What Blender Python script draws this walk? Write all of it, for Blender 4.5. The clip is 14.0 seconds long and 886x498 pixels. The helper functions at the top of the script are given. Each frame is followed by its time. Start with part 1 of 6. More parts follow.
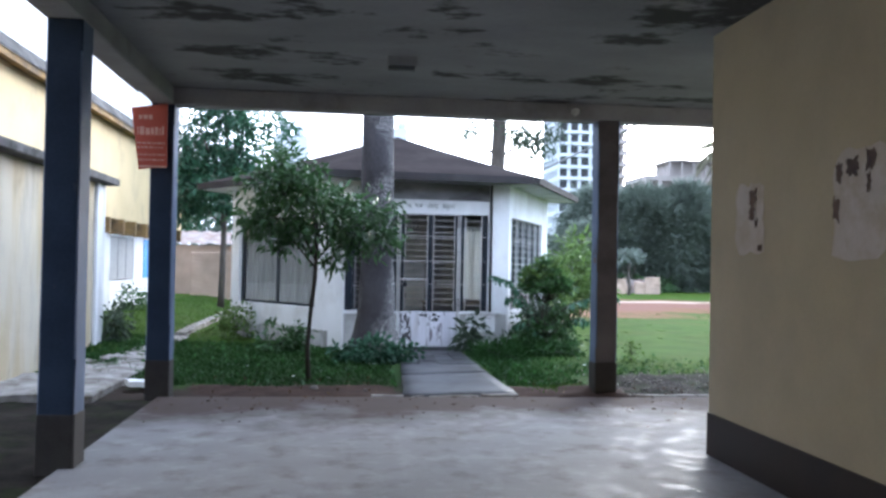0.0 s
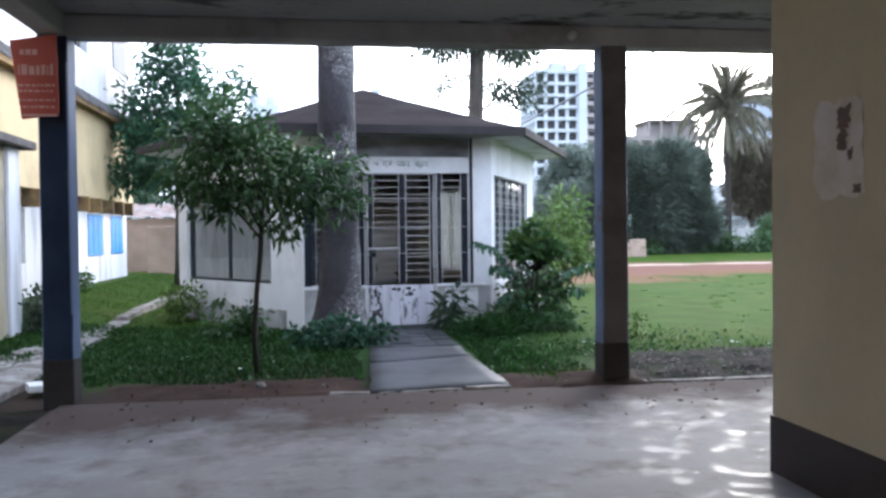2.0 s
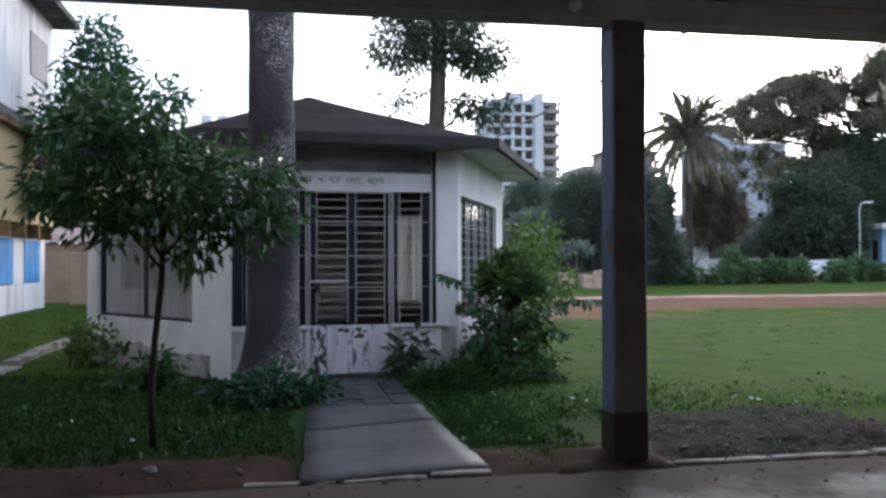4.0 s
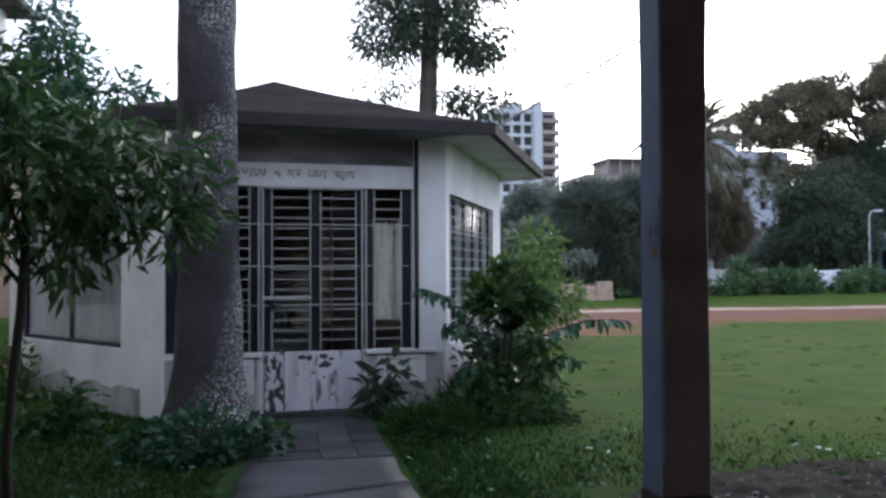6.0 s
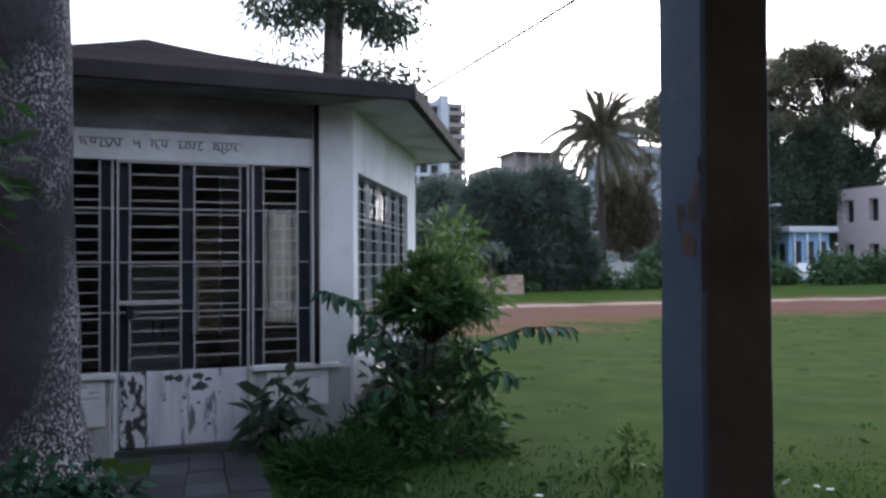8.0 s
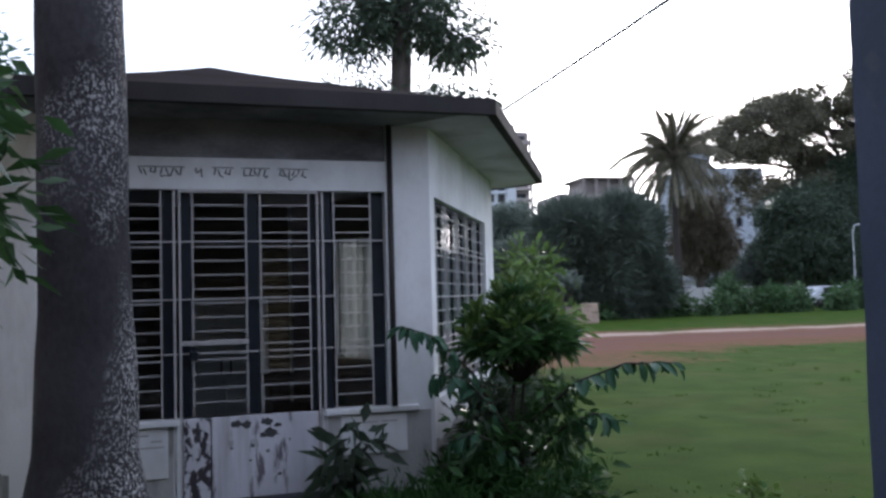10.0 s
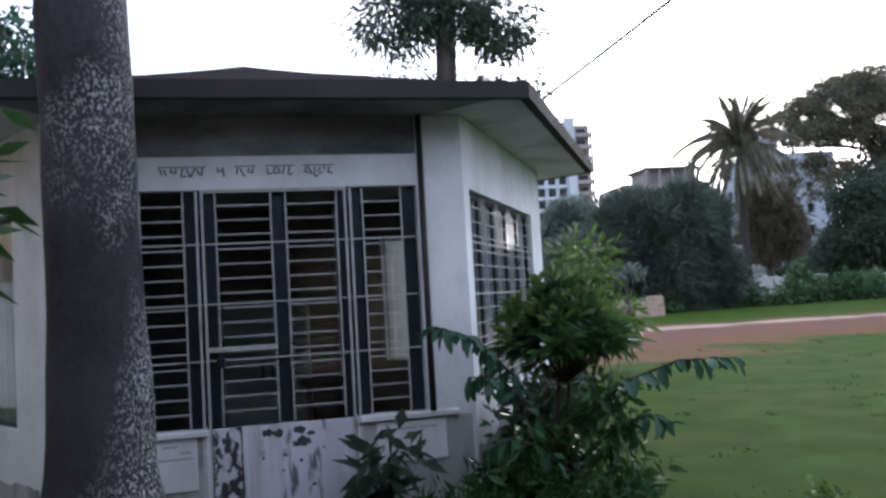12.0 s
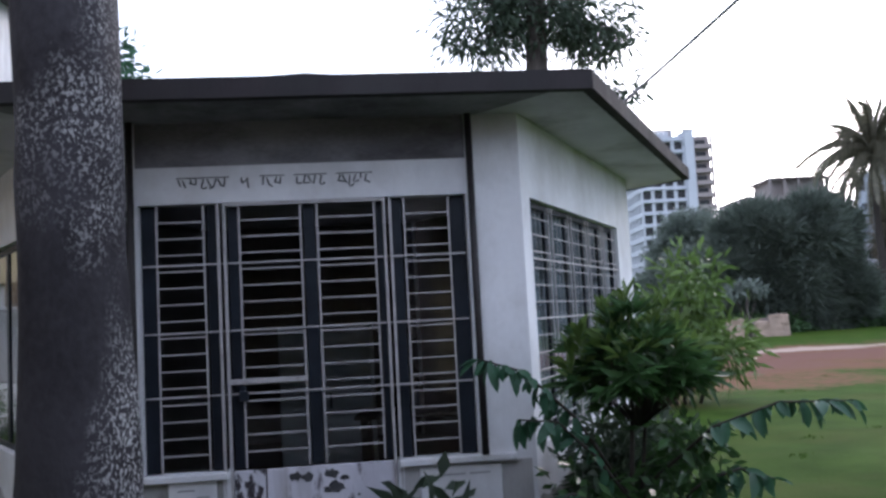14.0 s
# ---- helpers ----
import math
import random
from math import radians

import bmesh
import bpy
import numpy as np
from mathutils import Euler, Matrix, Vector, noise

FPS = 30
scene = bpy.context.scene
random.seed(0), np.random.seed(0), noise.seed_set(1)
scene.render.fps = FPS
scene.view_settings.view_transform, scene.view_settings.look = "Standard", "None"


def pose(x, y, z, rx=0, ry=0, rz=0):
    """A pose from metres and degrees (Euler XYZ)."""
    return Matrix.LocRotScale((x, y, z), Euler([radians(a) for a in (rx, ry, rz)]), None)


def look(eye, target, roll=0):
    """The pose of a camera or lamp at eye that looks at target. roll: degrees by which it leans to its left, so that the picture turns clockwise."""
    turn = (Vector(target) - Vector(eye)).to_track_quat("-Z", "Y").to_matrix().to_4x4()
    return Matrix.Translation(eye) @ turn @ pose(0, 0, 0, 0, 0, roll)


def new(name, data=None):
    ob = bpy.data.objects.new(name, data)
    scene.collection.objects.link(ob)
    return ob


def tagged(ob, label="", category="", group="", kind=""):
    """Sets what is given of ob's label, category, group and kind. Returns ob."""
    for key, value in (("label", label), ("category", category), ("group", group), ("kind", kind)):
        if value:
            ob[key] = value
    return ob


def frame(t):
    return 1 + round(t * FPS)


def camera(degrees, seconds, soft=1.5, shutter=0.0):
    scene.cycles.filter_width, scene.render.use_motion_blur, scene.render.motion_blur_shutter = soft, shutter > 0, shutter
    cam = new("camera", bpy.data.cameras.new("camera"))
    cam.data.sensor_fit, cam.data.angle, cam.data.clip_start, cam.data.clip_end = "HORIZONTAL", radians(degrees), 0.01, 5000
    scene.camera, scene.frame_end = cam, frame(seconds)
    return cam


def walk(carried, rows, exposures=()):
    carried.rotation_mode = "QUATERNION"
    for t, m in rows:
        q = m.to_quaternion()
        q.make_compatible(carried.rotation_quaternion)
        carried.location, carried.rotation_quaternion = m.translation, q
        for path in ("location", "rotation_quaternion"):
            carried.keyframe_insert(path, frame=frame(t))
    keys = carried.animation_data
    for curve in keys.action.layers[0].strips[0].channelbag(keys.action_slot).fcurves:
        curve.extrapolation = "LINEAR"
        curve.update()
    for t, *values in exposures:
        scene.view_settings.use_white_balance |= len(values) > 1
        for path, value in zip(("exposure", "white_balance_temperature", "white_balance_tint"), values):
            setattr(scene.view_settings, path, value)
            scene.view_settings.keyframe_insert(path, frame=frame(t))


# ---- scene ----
cam = camera(54.6, 14.0, soft=2.8)
METRES, EYE, TILT, LEAN, TURN = 10.0, 1.5, -1.15, 0.0, -6.6
ROWS = [
    (0.0, 0.0, 0.0, 0.0, -0.04, 2.11, -1.07),
    (0.5, 0.0045, 0.0427, 0.0026, -0.69, 2.57, -0.95),
    (1.0, 0.0109, 0.0945, 0.0014, -0.04, 2.89, -1.94),
    (1.5, 0.011, 0.1451, 0.0002, 0.53, 1.96, -0.42),
    (2.0, 0.0081, 0.1933, -0.0003, -1.39, -0.0, 0.68),
    (2.5, 0.0064, 0.2502, 0.0018, -1.74, 1.06, -0.4),
    (3.0, 0.0031, 0.3052, 0.0061, -2.09, 2.34, -0.91),
    (3.5, 0.0086, 0.358, 0.0051, -3.8, 2.37, 0.42),
    (4.0, 0.0105, 0.4073, 0.0054, -4.39, 1.92, 0.25),
    (6.5, 0.0491, 0.6577, 0.0115, -4.48, 2.72, 0.39),
    (7.0, 0.0524, 0.7045, 0.0136, -9.6, 2.08, -0.78),
    (9.5, 0.0527, 0.8404, 0.0192, -10.19, 3.24, 1.85),
    (10.0, 0.0523, 0.8474, 0.0195, -6.12, 4.2, 1.64),
    (10.5, 0.0524, 0.8509, 0.0201, -4.21, 4.48, 1.51),
    (11.0, 0.0543, 0.8526, 0.0201, -3.53, 4.63, 1.63),
    (11.5, 0.0643, 0.8594, 0.0188, -1.74, 4.51, 3.0),
    (12.0, 0.0775, 0.8842, 0.0191, -1.73, 4.24, 3.24),
    (12.5, 0.093, 0.9086, 0.0206, -3.35, 3.24, 3.89),
    (13.0, 0.1109, 0.9328, 0.0205, 0.33, 3.92, 3.18),
    (13.5, 0.1186, 0.9556, 0.0194, 4.8, 3.92, 3.14),
    (14.0, 0.122, 0.9715, 0.0246, 6.0, 5.73, 2.93),
]
EXPOSURES = [(0.0, 2.18, 5600, 6), (1.0, 2.0, 5600, 6), (1.5, 1.95, 5650, 7), (2.0, 1.95, 5800, 8), (2.5, 1.55, 5850, 9), (3.0, 0.88, 5900, 9), (4.0, 0.93, 6000, 10), (7.0, 0.86, 5900, 11), (9.5, 0.6, 5850, 11), (11.0, 0.78, 5850, 12), (14.0, 0.95, 5850, 13)]
walk(cam, [(t, pose(0, 0, EYE, TILT, LEAN, TURN) @ pose(METRES * x, METRES * y, METRES * z, 90 + pitch, roll, yaw)) for t, x, y, z, yaw, pitch, roll in ROWS], EXPOSURES)

# ---------------- world, sun, exposure ----------------
SUN_EL, SUN_AZ = 13.0, 32.0          # degrees; azimuth from +y towards +x
world = bpy.data.worlds.new("world")
scene.world = world
world.use_nodes = True
wn, wl = world.node_tree.nodes, world.node_tree.links
wn.clear()
w_out = wn.new("ShaderNodeOutputWorld")
w_bg = wn.new("ShaderNodeBackground")
w_sky = wn.new("ShaderNodeTexSky")
w_sky.sky_type = "NISHITA"
w_sky.sun_disc = False
w_sky.sun_elevation = radians(SUN_EL)
w_sky.sun_rotation = radians(SUN_AZ)
w_sky.air_density, w_sky.dust_density, w_sky.ozone_density = 1.3, 5.0, 1.0
w_hsv = wn.new("ShaderNodeHueSaturation")
w_hsv.inputs["Saturation"].default_value = 0.35
w_mix = wn.new("ShaderNodeMix")
w_mix.data_type = "RGBA"
w_mix.inputs["Factor"].default_value = 0.55
w_mix.inputs["B"].default_value = (9.2, 9.9, 11.8, 1)      # even cloud cover
wl.new(w_sky.outputs["Color"], w_hsv.inputs["Color"])
wl.new(w_hsv.outputs["Color"], w_mix.inputs["A"])
wl.new(w_mix.outputs["Result"], w_bg.inputs["Color"])
wl.new(w_bg.outputs["Background"], w_out.inputs["Surface"])
w_bg.inputs["Strength"].default_value = 0.14

sun_dir = Vector((math.sin(radians(SUN_AZ)) * math.cos(radians(SUN_EL)), math.cos(radians(SUN_AZ)) * math.cos(radians(SUN_EL)), math.sin(radians(SUN_EL))))
sun = new("sun", bpy.data.lights.new("sun", "SUN"))
sun.data.energy, sun.data.angle, sun.data.color = 0.6, radians(14), (1.0, 0.86, 0.72)
sun.matrix_world = look(sun_dir * 60, (0, 0, 0))

# ---------------- materials ----------------
def mat(name, c1, c2=None, scale=3.0, rough=0.8, metal=0.0, bump=0.15, fine=60.0, stain=None, stain_scale=0.7, stain_amt=0.5,
        stretch=(1, 1, 1), per_object=0.0, per_island=0.0, spec=0.25, lo=0.42, hi=0.62, mask=0.0, mask_range=(0.42, 0.6)):
    """Two-scale procedural surface: broad mottling, fine grain with relief, and an optional stain layer."""
    m = bpy.data.materials.new(name)
    m.use_nodes = True
    n, l = m.node_tree.nodes, m.node_tree.links
    b = n["Principled BSDF"]
    b.inputs["Metallic"].default_value = metal
    b.inputs["Specular IOR Level"].default_value = spec
    tc = n.new("ShaderNodeTexCoord")
    mp = n.new("ShaderNodeMapping")
    mp.inputs["Scale"].default_value = stretch
    l.new(tc.outputs["Object"], mp.inputs["Vector"])
    big = n.new("ShaderNodeTexNoise")
    big.inputs["Scale"].default_value, big.inputs["Detail"].default_value = scale, 6
    sm = n.new("ShaderNodeTexNoise")
    sm.inputs["Scale"].default_value, sm.inputs["Detail"].default_value = fine, 4
    for t in (big, sm):
        l.new(mp.outputs["Vector"], t.inputs["Vector"])
    c2 = c2 or tuple(v * 0.75 for v in c1)
    mix = n.new("ShaderNodeMix")
    mix.data_type = "RGBA"
    mix.inputs["A"].default_value, mix.inputs["B"].default_value = (*c1, 1), (*c2, 1)
    add = n.new("ShaderNodeMath")
    add.operation = "MULTIPLY_ADD"
    add.inputs[1].default_value = 0.35
    l.new(sm.outputs["Fac"], add.inputs[0])
    l.new(big.outputs["Fac"], add.inputs[2])
    ramp = n.new("ShaderNodeMapRange")
    ramp.inputs["From Min"].default_value, ramp.inputs["From Max"].default_value = 0.5, 0.85
    l.new(add.outputs["Value"], ramp.inputs["Value"])
    l.new(ramp.outputs["Result"], mix.inputs["Factor"])
    col = mix.outputs["Result"]
    if stain:
        sn = n.new("ShaderNodeTexNoise")
        sn.inputs["Scale"].default_value, sn.inputs["Detail"].default_value, sn.inputs["Roughness"].default_value = stain_scale, 8, 0.65
        l.new(mp.outputs["Vector"], sn.inputs["Vector"])
        sr = n.new("ShaderNodeMapRange")
        sr.inputs["From Min"].default_value, sr.inputs["From Max"].default_value = lo, hi
        sr.inputs["To Max"].default_value = stain_amt
        l.new(sn.outputs["Fac"], sr.inputs["Value"])
        sx = n.new("ShaderNodeMix")
        sx.data_type = "RGBA"
        fac = sr.outputs["Result"]
        if mask:
            mn = n.new("ShaderNodeTexNoise")
            mn.inputs["Scale"].default_value, mn.inputs["Detail"].default_value = mask, 3
            l.new(mp.outputs["Vector"], mn.inputs["Vector"])
            mr = n.new("ShaderNodeMapRange")
            mr.inputs["From Min"].default_value, mr.inputs["From Max"].default_value = mask_range
            l.new(mn.outputs["Fac"], mr.inputs["Value"])
            mm = n.new("ShaderNodeMath")
            mm.operation = "MULTIPLY"
            l.new(fac, mm.inputs[0])
            l.new(mr.outputs["Result"], mm.inputs[1])
            fac = mm.outputs["Value"]
        l.new(fac, sx.inputs["Factor"])
        l.new(col, sx.inputs["A"])
        sx.inputs["B"].default_value = (*stain, 1)
        col = sx.outputs["Result"]
    if per_object or per_island:
        hs = n.new("ShaderNodeHueSaturation")
        if per_object:
            src = n.new("ShaderNodeObjectInfo").outputs["Random"]
        else:
            src = n.new("ShaderNodeNewGeometry").outputs["Random Per Island"]
        rr = n.new("ShaderNodeMapRange")
        k = per_object or per_island
        rr.inputs["To Min"].default_value, rr.inputs["To Max"].default_value = 1 - k, 1 + k
        l.new(src, rr.inputs["Value"])
        l.new(rr.outputs["Result"], hs.inputs["Value"])
        l.new(col, hs.inputs["Color"])
        col = hs.outputs["Color"]
    l.new(col, b.inputs["Base Color"])
    rg = n.new("ShaderNodeMapRange")
    rg.inputs["To Min"].default_value, rg.inputs["To Max"].default_value = max(0.03, rough - 0.12), min(1, rough + 0.12)
    l.new(big.outputs["Fac"], rg.inputs["Value"])
    l.new(rg.outputs["Result"], b.inputs["Roughness"])
    if bump:
        bp = n.new("ShaderNodeBump")
        bp.inputs["Strength"].default_value, bp.inputs["Distance"].default_value = bump, 0.02
        l.new(add.outputs["Value"], bp.inputs["Height"])
        l.new(bp.outputs["Normal"], b.inputs["Normal"])
    return m


def streaks(m, colour=(0.25, 0.245, 0.25), amount=0.5, scale=(5.0, 5.0, 0.3), lo=0.54, hi=0.7):
    """Rain streaks and grime runs over a wall paint."""
    n, l = m.node_tree.nodes, m.node_tree.links
    b = n["Principled BSDF"]
    tc = n.new("ShaderNodeTexCoord")
    mp = n.new("ShaderNodeMapping")
    mp.inputs["Scale"].default_value = scale
    l.new(tc.outputs["Object"], mp.inputs["Vector"])
    t = n.new("ShaderNodeTexNoise")
    t.inputs["Scale"].default_value, t.inputs["Detail"].default_value = 1.0, 6
    l.new(mp.outputs["Vector"], t.inputs["Vector"])
    r = n.new("ShaderNodeMapRange")
    r.inputs["From Min"].default_value, r.inputs["From Max"].default_value = lo, hi
    r.inputs["To Max"].default_value = amount
    l.new(t.outputs["Fac"], r.inputs["Value"])
    x = n.new("ShaderNodeMix")
    x.data_type = "RGBA"
    l.new(r.outputs["Result"], x.inputs["Factor"])
    l.new(b.inputs["Base Color"].links[0].from_socket, x.inputs["A"])
    x.inputs["B"].default_value = (*colour, 1)
    l.new(x.outputs["Result"], b.inputs["Base Color"])


def leaf_mat(name, c1, c2, rough=0.45, vary=0.35):
    """Leaf: colour varies leaf by leaf, some light passes through."""
    m = mat(name, c1, c2, scale=1.2, rough=rough, bump=0, fine=25, per_island=vary, spec=0.3)
    n, l = m.node_tree.nodes, m.node_tree.links
    b = n["Principled BSDF"]
    tr = n.new("ShaderNodeBsdfTranslucent")
    src = b.inputs["Base Color"].links[0].from_socket
    l.new(src, tr.inputs["Color"])
    mx = n.new("ShaderNodeMixShader")
    mx.inputs["Fac"].default_value = 0.3
    l.new(b.outputs["BSDF"], mx.inputs[1])
    l.new(tr.outputs["BSDF"], mx.inputs[2])
    l.new(mx.outputs["Shader"], n["Material Output"].inputs["Surface"])
    return m


def glass_mat(name, tint=(0.9, 0.95, 0.95), rough=0.04):
    m = bpy.data.materials.new(name)
    m.use_nodes = True
    b = m.node_tree.nodes["Principled BSDF"]
    b.inputs["Base Color"].default_value = (*tint, 1)
    b.inputs["Transmission Weight"].default_value = 1.0
    b.inputs["Roughness"].default_value = rough
    b.inputs["IOR"].default_value = 1.45
    return m


M_FLOOR = mat("cement_floor", (0.305, 0.30, 0.322), (0.25, 0.245, 0.263), 1.4, 0.48, bump=0.06, fine=45, spec=0.10, stain=(0.13, 0.11, 0.10), stain_scale=2.6, stain_amt=0.55, lo=0.5, hi=0.66)
M_EARTH = mat("red_earth", (0.060, 0.038, 0.031), (0.036, 0.024, 0.020), 3, 0.95, bump=0.5, fine=40, spec=0.05)
M_CEIL = mat("mouldy_ceiling", (0.31, 0.315, 0.325), (0.235, 0.24, 0.25), 1.0, 0.9, bump=0.1, fine=30, stain=(0.05, 0.05, 0.05), stain_scale=1.1, stain_amt=0.9, stretch=(0.8, 1.4, 1), lo=0.545, hi=0.60)
M_BEAM = mat("beam_plaster", (0.34, 0.335, 0.34), (0.26, 0.255, 0.265), 1.5, 0.88, bump=0.1, fine=40, stain=(0.09, 0.065, 0.06), stain_scale=0.7, stain_amt=0.7, lo=0.52, hi=0.7)
M_CREAM = mat("cream_wall_paint", (0.54, 0.47, 0.34), (0.47, 0.41, 0.30), 0.9, 0.75, bump=0.06, fine=70, stain=(0.38, 0.33, 0.25), stain_scale=0.8, stain_amt=0.5)
M_SKIRT = mat("black_skirting_paint", (0.028, 0.022, 0.022), (0.045, 0.035, 0.033), 3, 0.5, bump=0.08)
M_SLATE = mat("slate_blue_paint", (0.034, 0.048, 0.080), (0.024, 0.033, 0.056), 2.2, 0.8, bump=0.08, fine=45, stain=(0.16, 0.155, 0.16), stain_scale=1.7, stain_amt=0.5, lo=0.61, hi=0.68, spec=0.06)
# paler slate: the daylight on the column sides is put into it
M_SLATE_SIDE = mat("side_lit_slate_paint", (0.125, 0.160, 0.25), (0.095, 0.125, 0.20), 2.2, 0.65, bump=0.08, fine=45, stain=(0.28, 0.26, 0.25), stain_scale=1.7, stain_amt=0.6, lo=0.58, hi=0.68)
M_TAUPE = mat("grimy_taupe_paint", (0.125, 0.108, 0.112), (0.085, 0.074, 0.08), 2.2, 0.65, bump=0.1, fine=45, stain=(0.05, 0.042, 0.042), stain_scale=1.5, stain_amt=0.7, lo=0.5, hi=0.68)
M_COLBASE = mat("black_column_base", (0.03, 0.026, 0.026), (0.05, 0.045, 0.042), 4, 0.65, bump=0.1)
M_WHITE = mat("white_wash", (0.78, 0.78, 0.80), (0.69, 0.69, 0.71), 1.1, 0.85, bump=0.04, fine=30, stain=(0.36, 0.34, 0.31), stain_scale=1.3, stain_amt=0.55, stretch=(1, 1, 0.75), lo=0.5, hi=0.75)
# dark colour that stands in for the dim interior, not a known paint
M_SHADE_LINING = mat("interior_shade_lining", (0.12, 0.115, 0.115), (0.085, 0.08, 0.08), 1.4, 0.9, bump=0.05)
M_ROOF = mat("weathered_roof_felt", (0.040, 0.033, 0.033), (0.026, 0.022, 0.022), 1.8, 0.92, bump=0.35, fine=40, stain=(0.07, 0.06, 0.057), stain_scale=0.9, stain_amt=0.5, spec=0.0)
M_FASCIA = mat("stained_fascia", (0.040, 0.034, 0.036), (0.026, 0.022, 0.024), 2.5, 0.9, bump=0.25, stretch=(1, 1, 0.4), stain=(0.04, 0.04, 0.04), stain_scale=1.5, stain_amt=0.7)
M_SOFFIT = mat("damp_soffit", (0.66, 0.65, 0.68), (0.52, 0.51, 0.54), 1.2, 0.9, bump=0.1, stain=(0.22, 0.21, 0.215), stain_scale=1.0, stain_amt=0.6, lo=0.5, hi=0.68)
M_BAR = mat("grey_painted_iron_bar", (0.52, 0.50, 0.51), (0.40, 0.385, 0.39), 9, 0.5, metal=0.2, bump=0.05, stain=(0.16, 0.10, 0.075), stain_scale=5, stain_amt=0.7, lo=0.55, hi=0.68)
M_STILE = mat("navy_black_frame", (0.018, 0.024, 0.034), (0.011, 0.014, 0.020), 4, 0.45, bump=0.03)
M_GATE = mat("chipped_white_steel_sheet", (0.66, 0.65, 0.71), (0.54, 0.53, 0.59), 2.5, 0.55, bump=0.08, fine=30, stain=(0.12, 0.10, 0.125), stain_scale=4.2, stain_amt=0.9, stretch=(1.8, 1.8, 0.4), lo=0.57, hi=0.63)
M_GATE_PEEL = mat("peeling_white_paint", (0.66, 0.65, 0.70), (0.56, 0.55, 0.60), 3, 0.6, bump=0.2, stain=(0.03, 0.024, 0.03), stain_scale=17, stain_amt=0.96, stretch=(1, 1, 0.55), lo=0.495, hi=0.525)
M_DARKPIPE = mat("black_downpipe", (0.02, 0.018, 0.018), (0.035, 0.03, 0.03), 5, 0.5, bump=0.05)
M_GLASS = glass_mat("window_glass")
M_CURTAIN = mat("grey_curtain", (0.30, 0.285, 0.275), (0.20, 0.19, 0.185), 4, 0.95, bump=0.1, stretch=(3, 3, 0.3))
M_VOILE = leaf_mat("white_voile", (0.50, 0.51, 0.52), (0.42, 0.43, 0.44), 0.9)
M_CURTAIN_BLUE = mat("blue_grey_curtain", (0.25, 0.28, 0.33), (0.17, 0.19, 0.235), 4, 0.95, bump=0.1, stretch=(3, 3, 0.3))
M_PALE = mat("pale_board", (0.62, 0.61, 0.58), (0.52, 0.51, 0.49), 3, 0.7, bump=0.04)
M_STEELCAB = mat("pale_steel", (0.42, 0.44, 0.46), (0.34, 0.36, 0.38), 3, 0.45, bump=0.03)
M_INK = mat("faded_black_lettering", (0.05, 0.05, 0.055), (0.09, 0.09, 0.095), 8, 0.8, bump=0)
M_GREY_TXT = mat("grey_lettering", (0.3, 0.3, 0.31), (0.36, 0.36, 0.37), 8, 0.8, bump=0)
M_PATH = mat("damp_concrete_path", (0.072, 0.073, 0.082), (0.040, 0.040, 0.046), 1.3, 0.6, bump=0.25, fine=35, stain=(0.030, 0.028, 0.028), stain_scale=1.2, stain_amt=0.85, lo=0.46, hi=0.64, per_object=0.38)
M_KERB = mat("pale_kerb_concrete", (0.36, 0.34, 0.325), (0.22, 0.205, 0.195), 3, 0.85, bump=0.4, stain=(0.10, 0.08, 0.065), stain_scale=3.5, stain_amt=0.75, lo=0.45, hi=0.6)
M_DARKDIRT = mat("wet_dark_dirt", (0.030, 0.025, 0.022), (0.015, 0.013, 0.012), 4, 0.95, bump=0.8, fine=30, spec=0.05, stain=(0.026, 0.036, 0.014), stain_scale=2.5, stain_amt=0.6, lo=0.5, hi=0.62)
M_BARK = mat("grey_bark_with_lichen", (0.056, 0.052, 0.058), (0.021, 0.018, 0.020), 1.7, 0.9, bump=0.7, fine=30, stain=(0.50, 0.49, 0.48), stain_scale=62, stain_amt=1.0, lo=0.53, hi=0.555, mask=1.25, stretch=(1.0, 1.0, 0.7), mask_range=(0.46, 0.66))
M_BARK2 = mat("brown_bark", (0.10, 0.085, 0.075), (0.06, 0.05, 0.045), 6, 0.9, bump=0.5, stretch=(2, 2, 0.4))
M_BARK_THIN = mat("dark_thin_stem", (0.035, 0.03, 0.027), (0.05, 0.042, 0.036), 8, 0.85, bump=0.3)
M_LEAF = leaf_mat("leaf_deep_green", (0.058, 0.120, 0.040), (0.034, 0.078, 0.028), 0.32)
M_LEAF_TEAL = leaf_mat("leaf_blue_green", (0.044, 0.115, 0.062), (0.03, 0.075, 0.045))
M_LEAF_LIGHT = leaf_mat("leaf_light_green", (0.13, 0.20, 0.05), (0.075, 0.13, 0.035))
M_LEAF_DARK = leaf_mat("leaf_dark_far", (0.066, 0.092, 0.058), (0.042, 0.064, 0.044))
# distance haze is put into this pale grey leaf colour
M_LEAF_HAZE = leaf_mat("leaf_haze_grey_far", (0.150, 0.178, 0.150), (0.105, 0.130, 0.110))
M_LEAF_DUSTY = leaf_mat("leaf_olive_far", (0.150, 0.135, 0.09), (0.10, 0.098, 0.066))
# lifted towards grey as well, for the haze over the middle distance
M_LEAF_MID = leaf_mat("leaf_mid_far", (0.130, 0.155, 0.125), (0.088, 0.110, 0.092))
M_SCRUB = leaf_mat("leaf_scrub_far", (0.082, 0.142, 0.058), (0.050, 0.094, 0.040))
